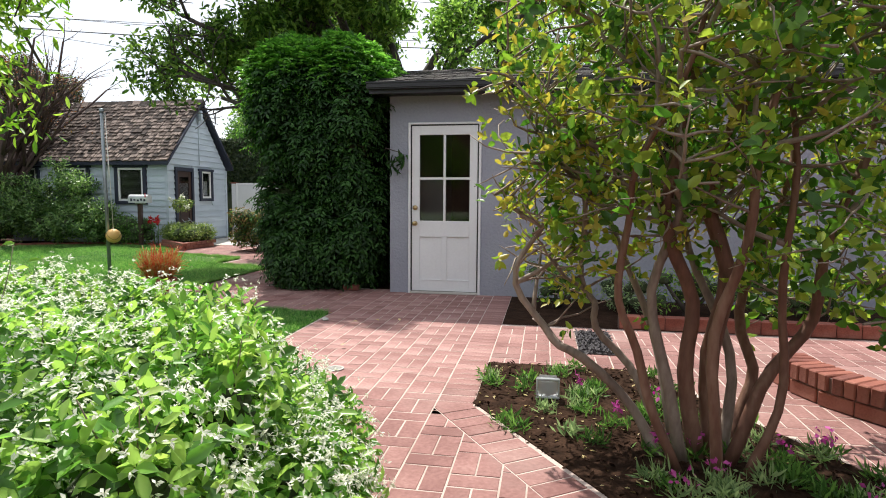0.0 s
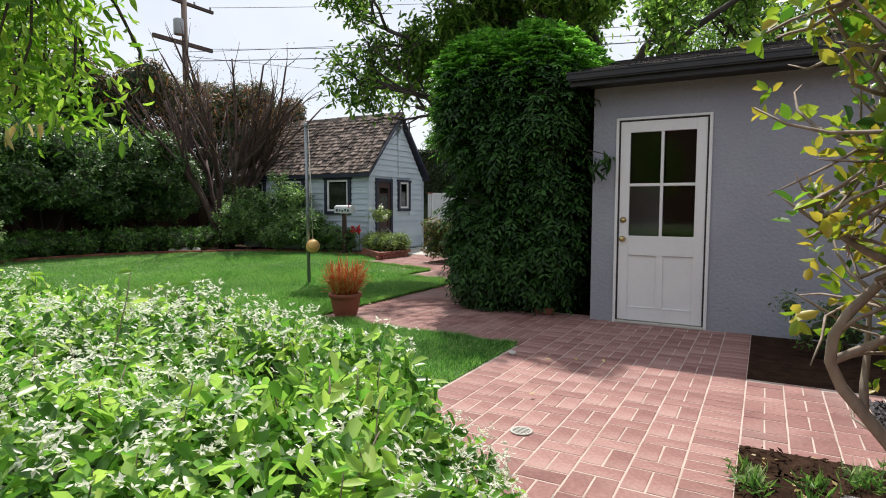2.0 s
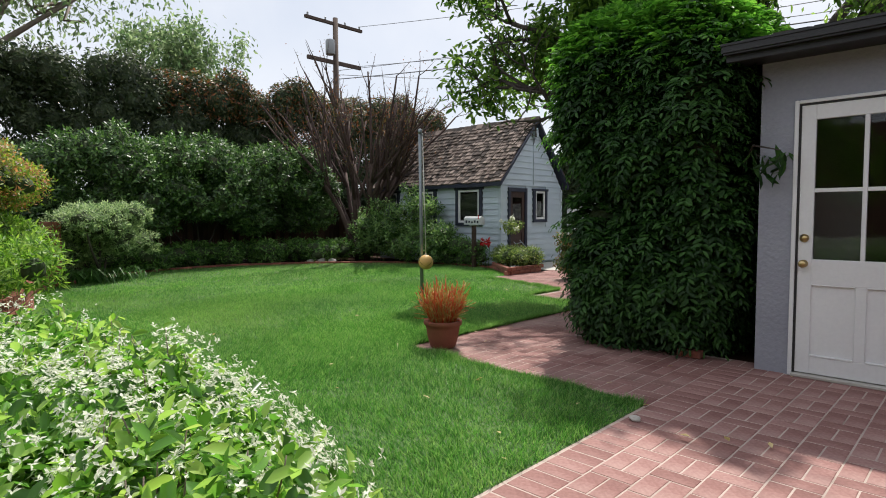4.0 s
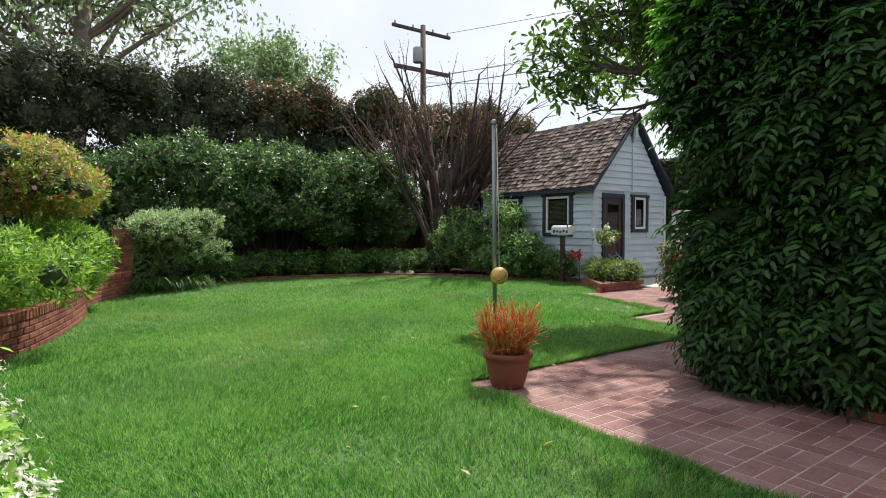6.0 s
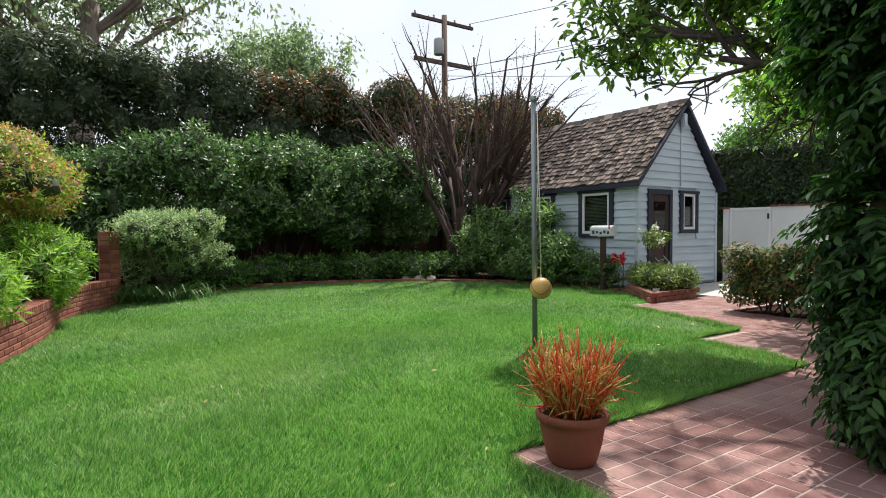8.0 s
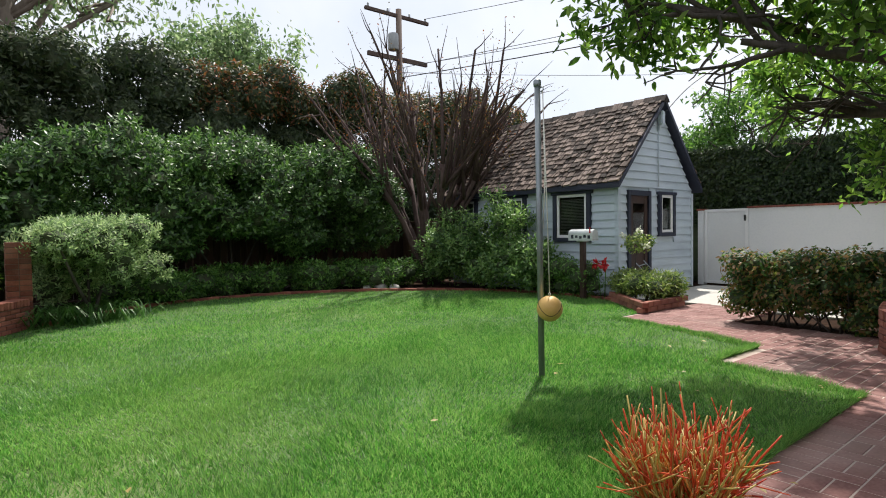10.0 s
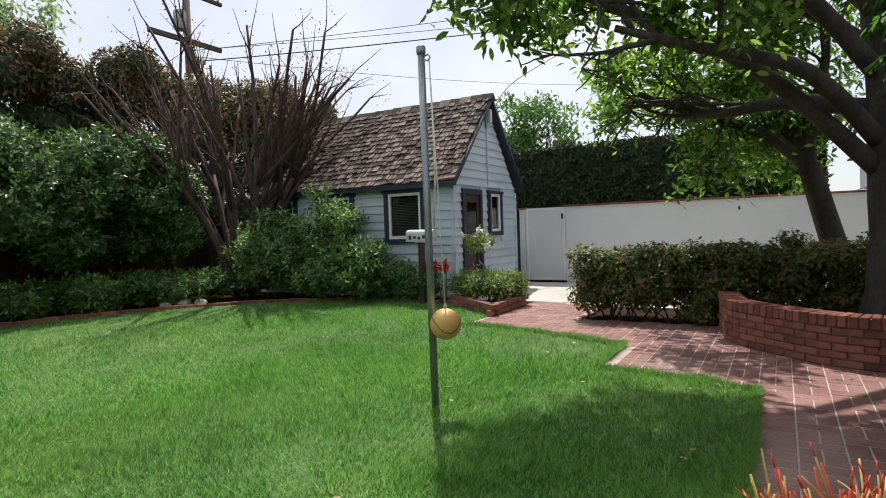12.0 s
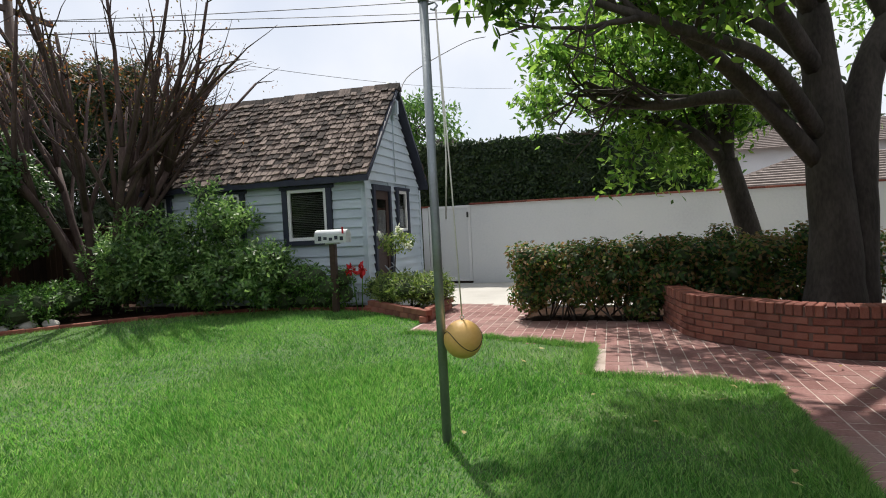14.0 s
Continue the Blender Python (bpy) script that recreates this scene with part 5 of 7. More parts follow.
BOUGHS = [(0, (-3.25, 11.65, 1.65), (-4.2, 11.0, 2.6), (-5.1, 10.2, 3.1), (-5.9, 9.5, 3.4)), (0, (-3.22, 11.7, 2.3), (-4.1, 11.8, 2.5), (-4.9, 11.9, 2.5), (-5.6, 11.7, 2.8)),
         (0, (-3.25, 11.7, 2.6), (-4.0, 10.9, 3.4), (-4.9, 10.0, 3.9), (-5.8, 9.5, 4.3)), (0, (-3.3, 11.7, 3.2), (-3.6, 11.2, 4.2), (-4.2, 10.6, 5.2), (-4.6, 10.2, 6.2)),
         (1, (-2.7, 12.0, 2.7), (-1.9, 11.5, 3.4), (-1.0, 11.2, 4.1), (0.2, 11.0, 4.7)), (1, (-2.3, 12.1, 3.5), (-1.8, 12.4, 4.4), (-0.8, 12.6, 5.2), (0.3, 12.8, 5.6)),
         (1, (-2.8, 11.95, 2.2), (-3.4, 12.6, 3.3), (-4.4, 13.1, 4.2), (-5.4, 13.3, 4.8)), (0, (-3.3, 11.7, 3.3), (-3.0, 10.8, 4.0), (-2.4, 9.8, 4.6), (-1.6, 9.3, 4.9)),
         (0, (-3.3, 11.7, 3.2), (-4.0, 10.8, 4.4), (-4.8, 10.0, 5.0), (-5.6, 9.3, 5.2)), (0, (-3.3, 11.7, 3.3), (-3.4, 10.6, 4.5), (-3.5, 9.7, 5.2), (-3.4, 8.9, 5.5)), (0, (-3.3, 11.7, 3.3), (-4.6, 11.2, 4.6), (-5.6, 10.8, 5.3), (-6.3, 10.4, 5.6)),
         (1, (-2.5, 12.05, 3.2), (-2.9, 12.4, 4.4), (-3.4, 12.5, 5.4), (-3.9, 12.4, 6.3)), (0, (-3.22, 11.7, 1.9), (-3.9, 10.9, 2.6), (-4.6, 10.2, 2.75), (-5.4, 9.8, 3.0))]
BL = []


def twiggy(p, d, length, r, depth):
    pts, e = curve_path(p, d, length, rng, 0.3, 4, 0.04)
    limbs.add(pts, [r, r * 0.88, r * 0.75, r * 0.62, r * 0.5], 5)
    if depth == 0:
        BL.append(tuple(pts[-1]))
        BL.append(tuple(pts[2]))
        return
    for _ in range(3):
        twiggy(pts[rng.integers(2, 5)], e + Vector(rng.normal(0, 0.75, 3)), length * 0.72, r * 0.55, depth - 1)


for ti, *pts in BOUGHS:
    p = [Vector(q) for q in smooth_line([Vector(a) for a in pts], 4)]
    n = len(p)
    part("bough", Tubes().add(p, [0.1 - 0.075 * i / n for i in range(n)], 8).mesh("bough", M["bark_dark"]), None, big)
    for k in range(5):
        i = rng.integers(n // 3, n)
        twiggy(p[i], (p[min(n - 1, i + 1)] - p[i - 1]) * 2 + Vector(rng.normal(0, 0.5, 3)) + Vector((0, 0, 0.15)), rng.uniform(0.5, 0.9), 0.032, 2)
part("branchwork", limbs.mesh("branchwork", M["bark_dark"]), None, big)
BL = np.array(BL)
BL = BL[(BL[:, 2] > 2.05) & ((BL[:, 0] > -4.6) | (BL[:, 2] > 2.95))]
# leaves added high in the crown to thicken its shade
BL = np.concatenate((BL, BL[BL[:, 2] > 4.3], BL[BL[:, 2] > 4.3]))
# sx, sy: where each leaf's shadow falls; thinned so sun reaches the pot
sx, sy = BL[:, 0] + 0.318 * BL[:, 2], BL[:, 1] - 0.482 * BL[:, 2]
BL = BL[~((sx > -4.9) & (sx < -2.4) & (sy > 4.8) & (sy < 7.5)) | (rng.random(len(BL)) < 0.12)]
sx, sy = BL[:, 0] + 0.318 * BL[:, 2], BL[:, 1] - 0.482 * BL[:, 2]
# leaves added to shade the curved wall and the paving before it
dense = BL[(sx > -5.4) & (sx < -1.2) & (sy > 7.8) & (sy < 11.2) & (BL[:, 2] > 3.0)]
BL = np.concatenate((BL, dense, dense))
reps = max(6, int(66000 / len(BL)))
P = np.repeat(BL, reps, 0) + rng.normal(0, 0.13, (len(BL) * reps, 3))
part("crown", leaves("crown", P, unit(rng.normal(0, 1, P.shape)), M["canopy"], 0.125, rng, aspect=0.4, quad=True, jitter=0.5, up=0.6, droop=0.2), None, big)

lean = thing("leaning_tree", -3.5, 13.4, 0, "slim dark tree leaning over the clipped hedge", "tree")
p = [Vector(q) for q in smooth_line([Vector(a) for a in ((-3.4, 13.5, 0.0), (-3.52, 13.5, 0.75), (-3.68, 13.5, 1.4), (-3.82, 13.5, 1.95))], 4)]
part("trunk", Tubes().add(p, np.interp(np.linspace(0, 1, len(p)), [0, 1], [0.17, 0.135]), 10).mesh("trunk", M["bark_dark"]), None, lean)
rng = np.random.default_rng(43)
limbs, BL = Tubes(), []
for pts in (((-3.82, 13.5, 1.9), (-4.2, 13.4, 2.3), (-4.8, 13.3, 2.6), (-5.6, 13.1, 2.75)), ((-3.82, 13.5, 1.9), (-3.8, 13.45, 2.5), (-3.65, 13.5, 3.1), (-3.6, 13.6, 3.6)), ((-3.85, 13.5, 1.95), (-4.1, 13.5, 2.55), (-4.4, 13.5, 3.05), (-5.1, 13.4, 3.15), (-5.8, 13.4, 3.3))):
    p = [Vector(q) for q in smooth_line([Vector(a) for a in pts], 4)]
    limbs.add(p, [0.105 - 0.07 * i / len(p) for i in range(len(p))], 8)
    for k in range(6):
        twiggy(p[rng.integers(4, len(p))], Vector(rng.normal(0, 0.6, 3)) + Vector((-0.3, 0, 0.2)), 0.6, 0.022, 2)
part("branchwork", limbs.mesh("branchwork", M["bark_dark"]), None, lean)
BL = np.array(BL)
P = np.repeat(BL, 30, 0) + rng.normal(0, 0.14, (len(BL) * 30, 3))
part("crown", leaves("crown", P, unit(rng.normal(0, 1, P.shape)), M["canopy"], 0.12, rng, aspect=0.4, jitter=0.5, up=0.6, droop=0.2), None, lean)

# ---- clipped hedge by the drive ----
rng = np.random.default_rng(45)
cl = heap(-6.5, -2.6, 12.0, 12.75, 0.2, 0.92, 0.21, rng, 0.85, 0.25)
hedge = shrub("clipped_hedge", cl, M["low_hedge"], 700, 0.06, 46, "clipped boxy hedge with reddish young tips", "hedge", depth=0.4, aspect=0.55, up=0.5, jitter=0.5, core_scale=0.55)
st = Tubes()
for k in range(80):
    x, y = rng.uniform(-6.3, -2.7), rng.uniform(12.1, 12.7)
    pts, _ = curve_path((x, y, -0.02), (rng.normal(0, 0.4), rng.normal(0, 0.4), 1), 0.5, rng, 0.2, 4)
    st.add(pts, [0.012, 0.011, 0.01, 0.009, 0.007], 5)
part("bare_growth", st.mesh("bare_growth", M["bark_dark"]), None, hedge)

# ---- shrubs round the lawn ----
rng = np.random.default_rng(51)
group = "camellias along the back fence"
for k, (y0, y1, h) in enumerate(((3.0, 5.2, 2.85), (5.1, 7.4, 3.2), (7.3, 9.6, 3.35), (9.7, 12.3, 3.3))):
    cl = []
    for q in range(66):
        u = unit(rng.normal(0, 1, (1, 3)))[0]
        u = np.sign(u) * np.abs(u) ** 0.75
        cl.append((-15.25 + u[0] * 0.75, (y0 + y1) / 2 + u[1] * (y1 - y0) * 0.56, max((0.8, 1.15, 1.6, 1.2)[k], 0.55 + (h - 0.35 - 0.55) * (0.5 + u[2] * 0.5) + rng.normal(0, 0.12)), *([rng.uniform(0.28, 0.46)] * 2), 0.32))
    shrub("camellia", cl, M["camellia"], 75, 0.1, 60 + k, "big glossy dark green camellia shrub in front of the fence", "shrub", group, depth=0.5, grow=sprigs, per=6, reach=0.13, aspect=0.45, up=0.6, jitter=0.5, core_scale=0.62)
for k in range(7):
    y = 6.5 + k * 0.92
    x = -15.0 + 0.35 * abs(k - 2.2) / 2
    cl = [(x + rng.normal(0, 0.28), y + rng.normal(0, 0.3), rng.uniform(0.16, 0.4), 0.26, 0.32, 0.2) for _ in range(11)]
    shrub("low_shrub", cl, M["mid_shrub"], 85, 0.085, 80 + k, "low dark green shrub at the back of the lawn", "shrub", "low shrubs behind the lawn", depth=0.4, grow=sprigs, reach=0.1, aspect=0.4, core_scale=0.75)
cl = [(-13.2 + rng.normal(0, 0.25), 5.55 + rng.normal(0, 0.4), rng.uniform(0.9, 1.38), 0.28, 0.28, 0.2) for _ in range(34)] + [(-13.35 + rng.normal(0, 0.15), 5.5 + rng.normal(0, 0.3), rng.uniform(0.4, 0.95), 0.26, 0.26, 0.22) for _ in range(9)]
shrub("grey_green_shrub", cl, M["grey_shrub"], 140, 0.07, 91, "rounded pale grey-green shrub beside the brick pillar", depth=0.45, grow=sprigs, per=7, reach=0.08, aspect=0.33, up=0.7, core_scale=0.7)
strap = thing("strap_leaf_clump", -13.0, 5.6, 0, "clump of dark strap-shaped leaves at the lawn edge", "plant")
V, F = [], []
for k in range(260):
    a, ln, x, y = rng.uniform(0, 6.28), rng.uniform(0.4, 0.72), -12.85 + rng.normal(0, 0.2), 5.4 + rng.normal(0, 0.42)
    b = len(V)
    for s in range(4):
        q = s / 3
        px, py, pz, w = x + math.cos(a) * ln * q * 0.8, y + math.sin(a) * ln * q * 0.8, ln * (1.5 * q - 1.25 * q * q), 0.012 * (1 - q * 0.85)
        V += [(px - math.sin(a) * w, py + math.cos(a) * w, pz), (px + math.sin(a) * w, py - math.cos(a) * w, pz)]
    F += [(b + 2 * s, b + 2 * s + 1, b + 2 * s + 3, b + 2 * s + 2) for s in range(3)]
part("blade_tuft", (V, F), M["strap_leaf"], strap)

# raised bed on the south side
structure("raised_bed_soil", slab([(p[0] - 0.03, p[1] - 0.06) for p in WALL_LINE[4:]] + [(-6.4, 0.0), (-13.0, 0.0), (-13.0, 4.3)], -0.03, 0.3), M["soil"], "dark soil of the raised bed", "garden bed")
cl = [(-11.3 + rng.normal(0, 0.5), 3.4 + rng.normal(0, 0.5), 1.65 + rng.uniform(0, 0.6), 0.36, 0.36, 0.26) for _ in range(76)]
cl = [q for q in cl if q[1] + 0.33 < 4.62 - (q[2] - 1.6) * 0.95]
shrub("azalea", cl, M["azalea"], 105, 0.065, 95, "rounded azalea with yellow-green and coppery leaves and pink flowers", depth=0.4, grow=sprigs, reach=0.08, aspect=0.38, up=0.6, core_scale=0.5,
      extra=[("blossom", M["pink_petal"], 3.0, 0.09, dict(aspect=0.8, quad=True), "a few pale pink flowers")])
for k, (cx_, cy_, top, n_) in enumerate(((-8.7, 2.95, 1.15, 40), (-11.2, 3.72, 1.3, 46), (-10.0, 3.2, 0.95, 26))):
    cl = [(cx_ + rng.normal(0, 0.5), cy_ + rng.normal(0, 0.2), 0.5 + rng.uniform(0, top - 0.72), 0.28, 0.26, 0.25) for _ in range(n_)]
    shrub("bright_green_shrub", cl, M["bright_shrub"], 90, 0.1, 96 + k, "bright green narrow-leaved shrub above the brick wall", "shrub", "shrubs in the raised bed", depth=0.5, grow=sprigs, per=8, reach=0.08, aspect=0.24, up=0.5, core_scale=0.48)
rock = bmesh.new()
for k in range(4):
    got = bmesh.ops.create_icosphere(rock, subdivisions=2, radius=0.05)
    for v in got["verts"]:
        v.co = (-8.75 + 0.1 * k + v.co.x * 1.2, 3.42 - 0.035 * k + v.co.y, 0.45 + v.co.z * 0.6 + 0.012 * noise.noise(v.co * 30))
tagged(part("pebbles", rock, M["concrete"], None), "a few pale rounded stones on the wall", "stones", kind="stuff")

tagged(part("loose_brick", box(-2.22, -2.02, 7.28, 7.38, 0.004, 0.07, 0.006), M["brick"], None), "loose red brick lying at the foot of the tall shrub", "brick")
for k, (rx_, ry_, s_) in enumerate(((-13.75, 11.25, 0.13), (-13.5, 11.45, 0.1), (-13.9, 11.0, 0.09))):
    st = bmesh.new()
    bmesh.ops.create_icosphere(st, subdivisions=3, radius=s_)
    for v in st.verts:
        v.co = Vector((rx_, ry_, s_ * 0.45)) + Vector((v.co.x * 1.3, v.co.y, v.co.z * 0.7)) * (1 + 0.25 * noise.noise(v.co * 9))
    tagged(part("stone", st, M["concrete"], None), "pale rounded garden stone at the lawn edge", "stone", "stones at the lawn edge")

# bushes in front of the cottage
cl = []
for _ in range(120):
    s_, x_ = rng.uniform(0.12, 0.26), -12.1 + rng.uniform(-1.9, 1.75)
    lim = 1.62 + 0.32 * math.sin(x_ * 4.3) + 0.22 * math.sin(x_ * 9.1) - 0.1 * abs(x_ + 12.3)
    cl.append((x_, 12.75 + rng.normal(0, 0.22), rng.uniform(0.25, max(0.5, lim)), s_, s_, s_ * 0.85))
shrub("leafy_bush", cl, M["loose_shrub"], 85, 0.095, 101, "loose green bush in front of the cottage windows", depth=0.7, grow=sprigs, reach=0.17, aspect=0.4, up=0.7, jitter=0.5, core_scale=0.42)
cl = [(-10.1 + rng.uniform(-0.7, 0.7), 12.95 + rng.normal(0, 0.14), rng.uniform(0.15, 0.6), 0.25, 0.22, 0.2) for _ in range(16)]
shrub("low_bush", cl, M["mid_shrub"], 480, 0.07, 102, "low dark bush along the cottage wall", depth=0.5, aspect=0.35, core_scale=0.7)
cl = [(-8.4 + rng.uniform(-0.75, 0.58), 12.7 + rng.uniform(-0.6, 0.45), 0.2 + rng.uniform(0, 0.24), 0.22, 0.22, 0.17) for _ in range(60)]
cl = [q for q in cl if q[1] - 0.1 > 12.05 + max(0, (-7.85 - q[0])) * 0.8]
shrub("planter_plants", cl, M["planter_plant"], 800, 0.08, 103, "yellow-green feathery plants filling the corner planter", "plant", depth=0.5, aspect=0.2, up=0.3, droop=-0.3, core_scale=0.65)
rose = thing("rose_bush", -8.55, 13.05, 0, "small standard rose with white blooms beside the cottage", "rose")
cl = [(-8.5 + rng.normal(0, 0.11), 13.05 + rng.normal(0, 0.09), 1.02 + rng.normal(0, 0.11), 0.12, 0.12, 0.1) for _ in range(9)]
P, N = shell(cl, 480, rng, 0.6)
part("foliage", leaves("foliage", P, N, M["planter_plant"], 0.055, rng, aspect=0.55), None, rose)
part("stem", Tubes().add([(-8.52, 13.05, 0), (-8.54, 13.04, 0.5), (-8.5, 13.05, 1.0)], [0.012, 0.01, 0.008], 6).mesh("stem", M["bark_dark"]), None, rose)
for x, z in ((-8.72, 1.15), (-8.42, 1.23), (-8.28, 0.98)):
    P = np.array([(x, 12.98, z)] * 26) + rng.normal(0, 0.018, (26, 3))
    part("bloom", leaves("bloom", P, unit(rng.normal(0, 1, (26, 3))), M["white_petal"], 0.05, rng, aspect=0.8, quad=True), None, rose, "white rose bloom")
lily = thing("red_flower", -9.05, 12.85, 0, "red amaryllis blooms on tall stalks in the bed", "flower")
lt = Tubes()
for dx in (-0.1, 0.08):
    lt.add([(-9.05 + dx * 0.4, 12.85, 0), (-9.05 + dx, 12.82, 0.62)], [0.01, 0.009], 6)
    P = np.array([(-9.05 + dx, 12.8, 0.64)] * 18) + rng.normal(0, 0.02, (18, 3))
    part("bloom", leaves("bloom", P, unit(rng.normal(0, 1, (18, 3))), M["red_petal"], 0.1, rng, aspect=0.5, quad=True), None, lily, "trumpet-shaped red bloom")
part("stalks", lt.mesh("stalks", M["strap_leaf"]), None, lily)

# ---- tall hedge behind the fence ----
rng = np.random.default_rng(111)
for k in range(9):
    y0 = -2.5 + k * 2.7
    far = k > 3
    cl = []
    for q in range(5):
        for zz in (0.9, 1.9, 2.9, 3.9, 4.6, 5.15):
            cl.append((-18.0 + rng.normal(0, 0.22), y0 + 0.3 + q * 0.55 + rng.normal(0, 0.12), zz + rng.normal(0, 0.15) + (0.25 * noise.noise(Vector((y0 + q, 1, 1))) if zz > 4 else 0), 0.55, 0.5, 0.6))
    if k == 8:
        cl = [c for c in cl if c[1] < 20.5]
    ex = [("reddish_growth", M["hedge_tip"], 110, 0.13, dict(above=4.3, aspect=0.4), "reddish young growth on top")] if far else None
    shrub("tall_hedge_bush", cl, M["tall_hedge"], 230, 0.13, 112 + k, "tall dark hedge tree rising behind the fence", "hedge", "tall hedge trees behind the fence", depth=0.45, aspect=0.38, up=0.3, core_scale=0.7, extra=ex)

# ---- bare pruned tree beside the cottage ----
rng = np.random.default_rng(131)
bare = thing("bare_tree", -14.0, 12.9, 0, "bare pruned tree with many upright grey-brown branches", "tree")
bt, tw, RL = Tubes(), Tubes(), []
for k in range(12):
    a = k * 0.55 + rng.uniform(-0.2, 0.2)
    d = Vector((math.cos(a) * 0.85, math.sin(a) * 0.5, 1))
    pts, e = curve_path((-14.0 + 0.14 * math.cos(a), 12.9 + 0.14 * math.sin(a), 0), d * 1.0 + Vector((0, 0, 0.9)), rng.uniform(2.4, 3.1), rng, 0.12, 5)
    part("stem", Tubes().add(pts, [0.085, 0.08, 0.072, 0.065, 0.058, 0.05], 8).mesh("stem", M["bark_bare"]), None, bare)
    for q in range(7):
        d2 = Vector((math.cos(a) * 0.7 + rng.normal(0, 0.35), math.sin(a) * 0.5 + rng.normal(0, 0.35), 1.25))
        p2, e2 = curve_path(pts[rng.integers(3, 6)], d2, rng.uniform(1.8, 3.0), rng, 0.07, 5, 0.02)
        bt.add(p2, [0.045, 0.04, 0.035, 0.03, 0.026, 0.022], 6)
        for w in range(5):
            p3, _ = curve_path(p2[rng.integers(2, 6)], e2 + Vector(rng.normal(0, 0.45, 3)), rng.uniform(0.4, 1.0), rng, 0.15, 4)
            tw.add(p3, [0.014, 0.012, 0.009, 0.007, 0.004], 4)
            if rng.random() < 0.7:
                RL += [tuple(p3[j] + Vector(rng.normal(0, 0.1, 3))) for j in range(1, 5) for _ in range(3)]
part("branchwork", bt.mesh("branchwork", M["bark_bare"]), None, bare)
part("branchwork", tw.mesh("branchwork", M["bark_bare"]), None, bare)
part("sparse_foliage", leaves("sparse_foliage", np.array(RL), unit(rng.normal(0, 1, (len(RL), 3))), M["hedge_tip"], 0.05, rng, aspect=0.5), None, bare, "a few small reddish leaves")

# ---- eucalyptus and other trees in the distance ----


def far_tree(name, x, y, h, trunk_r, crown, mat, bark, size, n, seed, label, limbs_n=9, sag=0.0):
    """A tree far off: trunk, limbs, and leaf clumps with gaps. crown: centre z, radii."""
    r = np.random.default_rng(seed)
    ob = thing(name, x, y, 0, label, "tree")
    cz, rx, ry, rz = crown
    pts, e = curve_path((x, y, 0), (0.05, 0.02, 1), h, r, 0.06, 6)
    part("trunk", Tubes().add(pts, [trunk_r * (1 - 0.1 * i) for i in range(7)], 12).mesh("trunk", bark), None, ob)
    tb, C = Tubes(), []
    for k in range(limbs_n):
        u = unit(r.normal(0, 1, (1, 3)))[0] * r.uniform(0.6, 1.0)
        tgt = Vector((x + u[0] * rx, y + u[1] * ry, cz + u[2] * rz))
        s = pts[r.integers(4, 7)]
        mid = (s + tgt) / 2 + Vector(r.normal(0, 0.4, 3))
        p = [Vector(q) for q in smooth_line([s, mid, tgt], 4)]
        tb.add(p, [trunk_r * 0.24 * (1 - 0.1 * i) for i in range(len(p))], 6)
        C.append(tgt)
        for q in range(5):
            t2 = mid.lerp(tgt, r.uniform(0.2, 1)) + Vector(r.normal(0, 1, 3)) * min(rx, rz) * 0.35
            tb.add([mid.lerp(tgt, 0.5), (mid + t2) / 2 + Vector(r.normal(0, 0.2, 3)), t2], [trunk_r * 0.12, trunk_r * 0.08, trunk_r * 0.04], 5)
            C.append(t2)
    part("branchwork", tb.mesh("branchwork", bark), None, ob)
    C = np.array([tuple(c) for c in C])
    reps = max(4, n // len(C))
    P = np.repeat(C, reps, 0) + r.normal(0, 0.17 * rx, (len(C) * reps, 3)) * np.array((1, 1, 0.8 + sag))
    part("crown", leaves("crown", P, unit(r.normal(0, 1, P.shape)), mat, size, r, aspect=0.4, jitter=0.5, droop=0.3 + sag), None, ob)
    return ob


far_tree("eucalyptus", -26.5, 4.6, 10.0, 0.62, (11.5, 4.5, 8.0, 3.0), M["euc"], M["bark_euc"], 0.26, 13000, 141, "tall eucalyptus with pale trunk and airy hanging foliage", 18, 0.6)
far_tree("eucalyptus", -27.0, 2.6, 10.0, 0.42, (12.0, 3.5, 4.0, 2.5), M["euc"], M["bark_euc"], 0.26, 5000, 142, "tall eucalyptus with pale trunk and airy hanging foliage", 9, 0.6)
far_tree("feathery_tree", -27.5, 13.2, 6.5, 0.2, (8.6, 1.8, 3.2, 1.7), M["euc"], M["bark_euc"], 0.24, 10000, 143, "pale feathery tree beyond the tall hedge", 12, 0.4)
far_tree("round_tree", -12.6, 25.5, 3.6, 0.2, (4.5, 1.5, 1.5, 1.7), M["far_tree"], M["bark_dark"], 0.2, 9000, 144, "bright green rounded tree behind the cottage", 14)
for gx, gy, sd in ((0.6, 14.6, 146), (3.8, 14.0, 147)):
    far_tree("gnarled_tree", gx, gy, 3.9, 0.24, (5.3, 3.0, 2.0, 1.2), M["canopy"], M["bark_dark"], 0.12, 9500, sd, "dark tree with twisting limbs behind the low building", 22)
far_tree("dark_far_tree", 5.0, 42.0, 5.5, 0.35, (6.3, 4.0, 3.0, 2.3), M["tall_hedge"], M["bark_dark"], 0.45, 7000, 145, "dark tree beyond the neighbouring houses", 16)

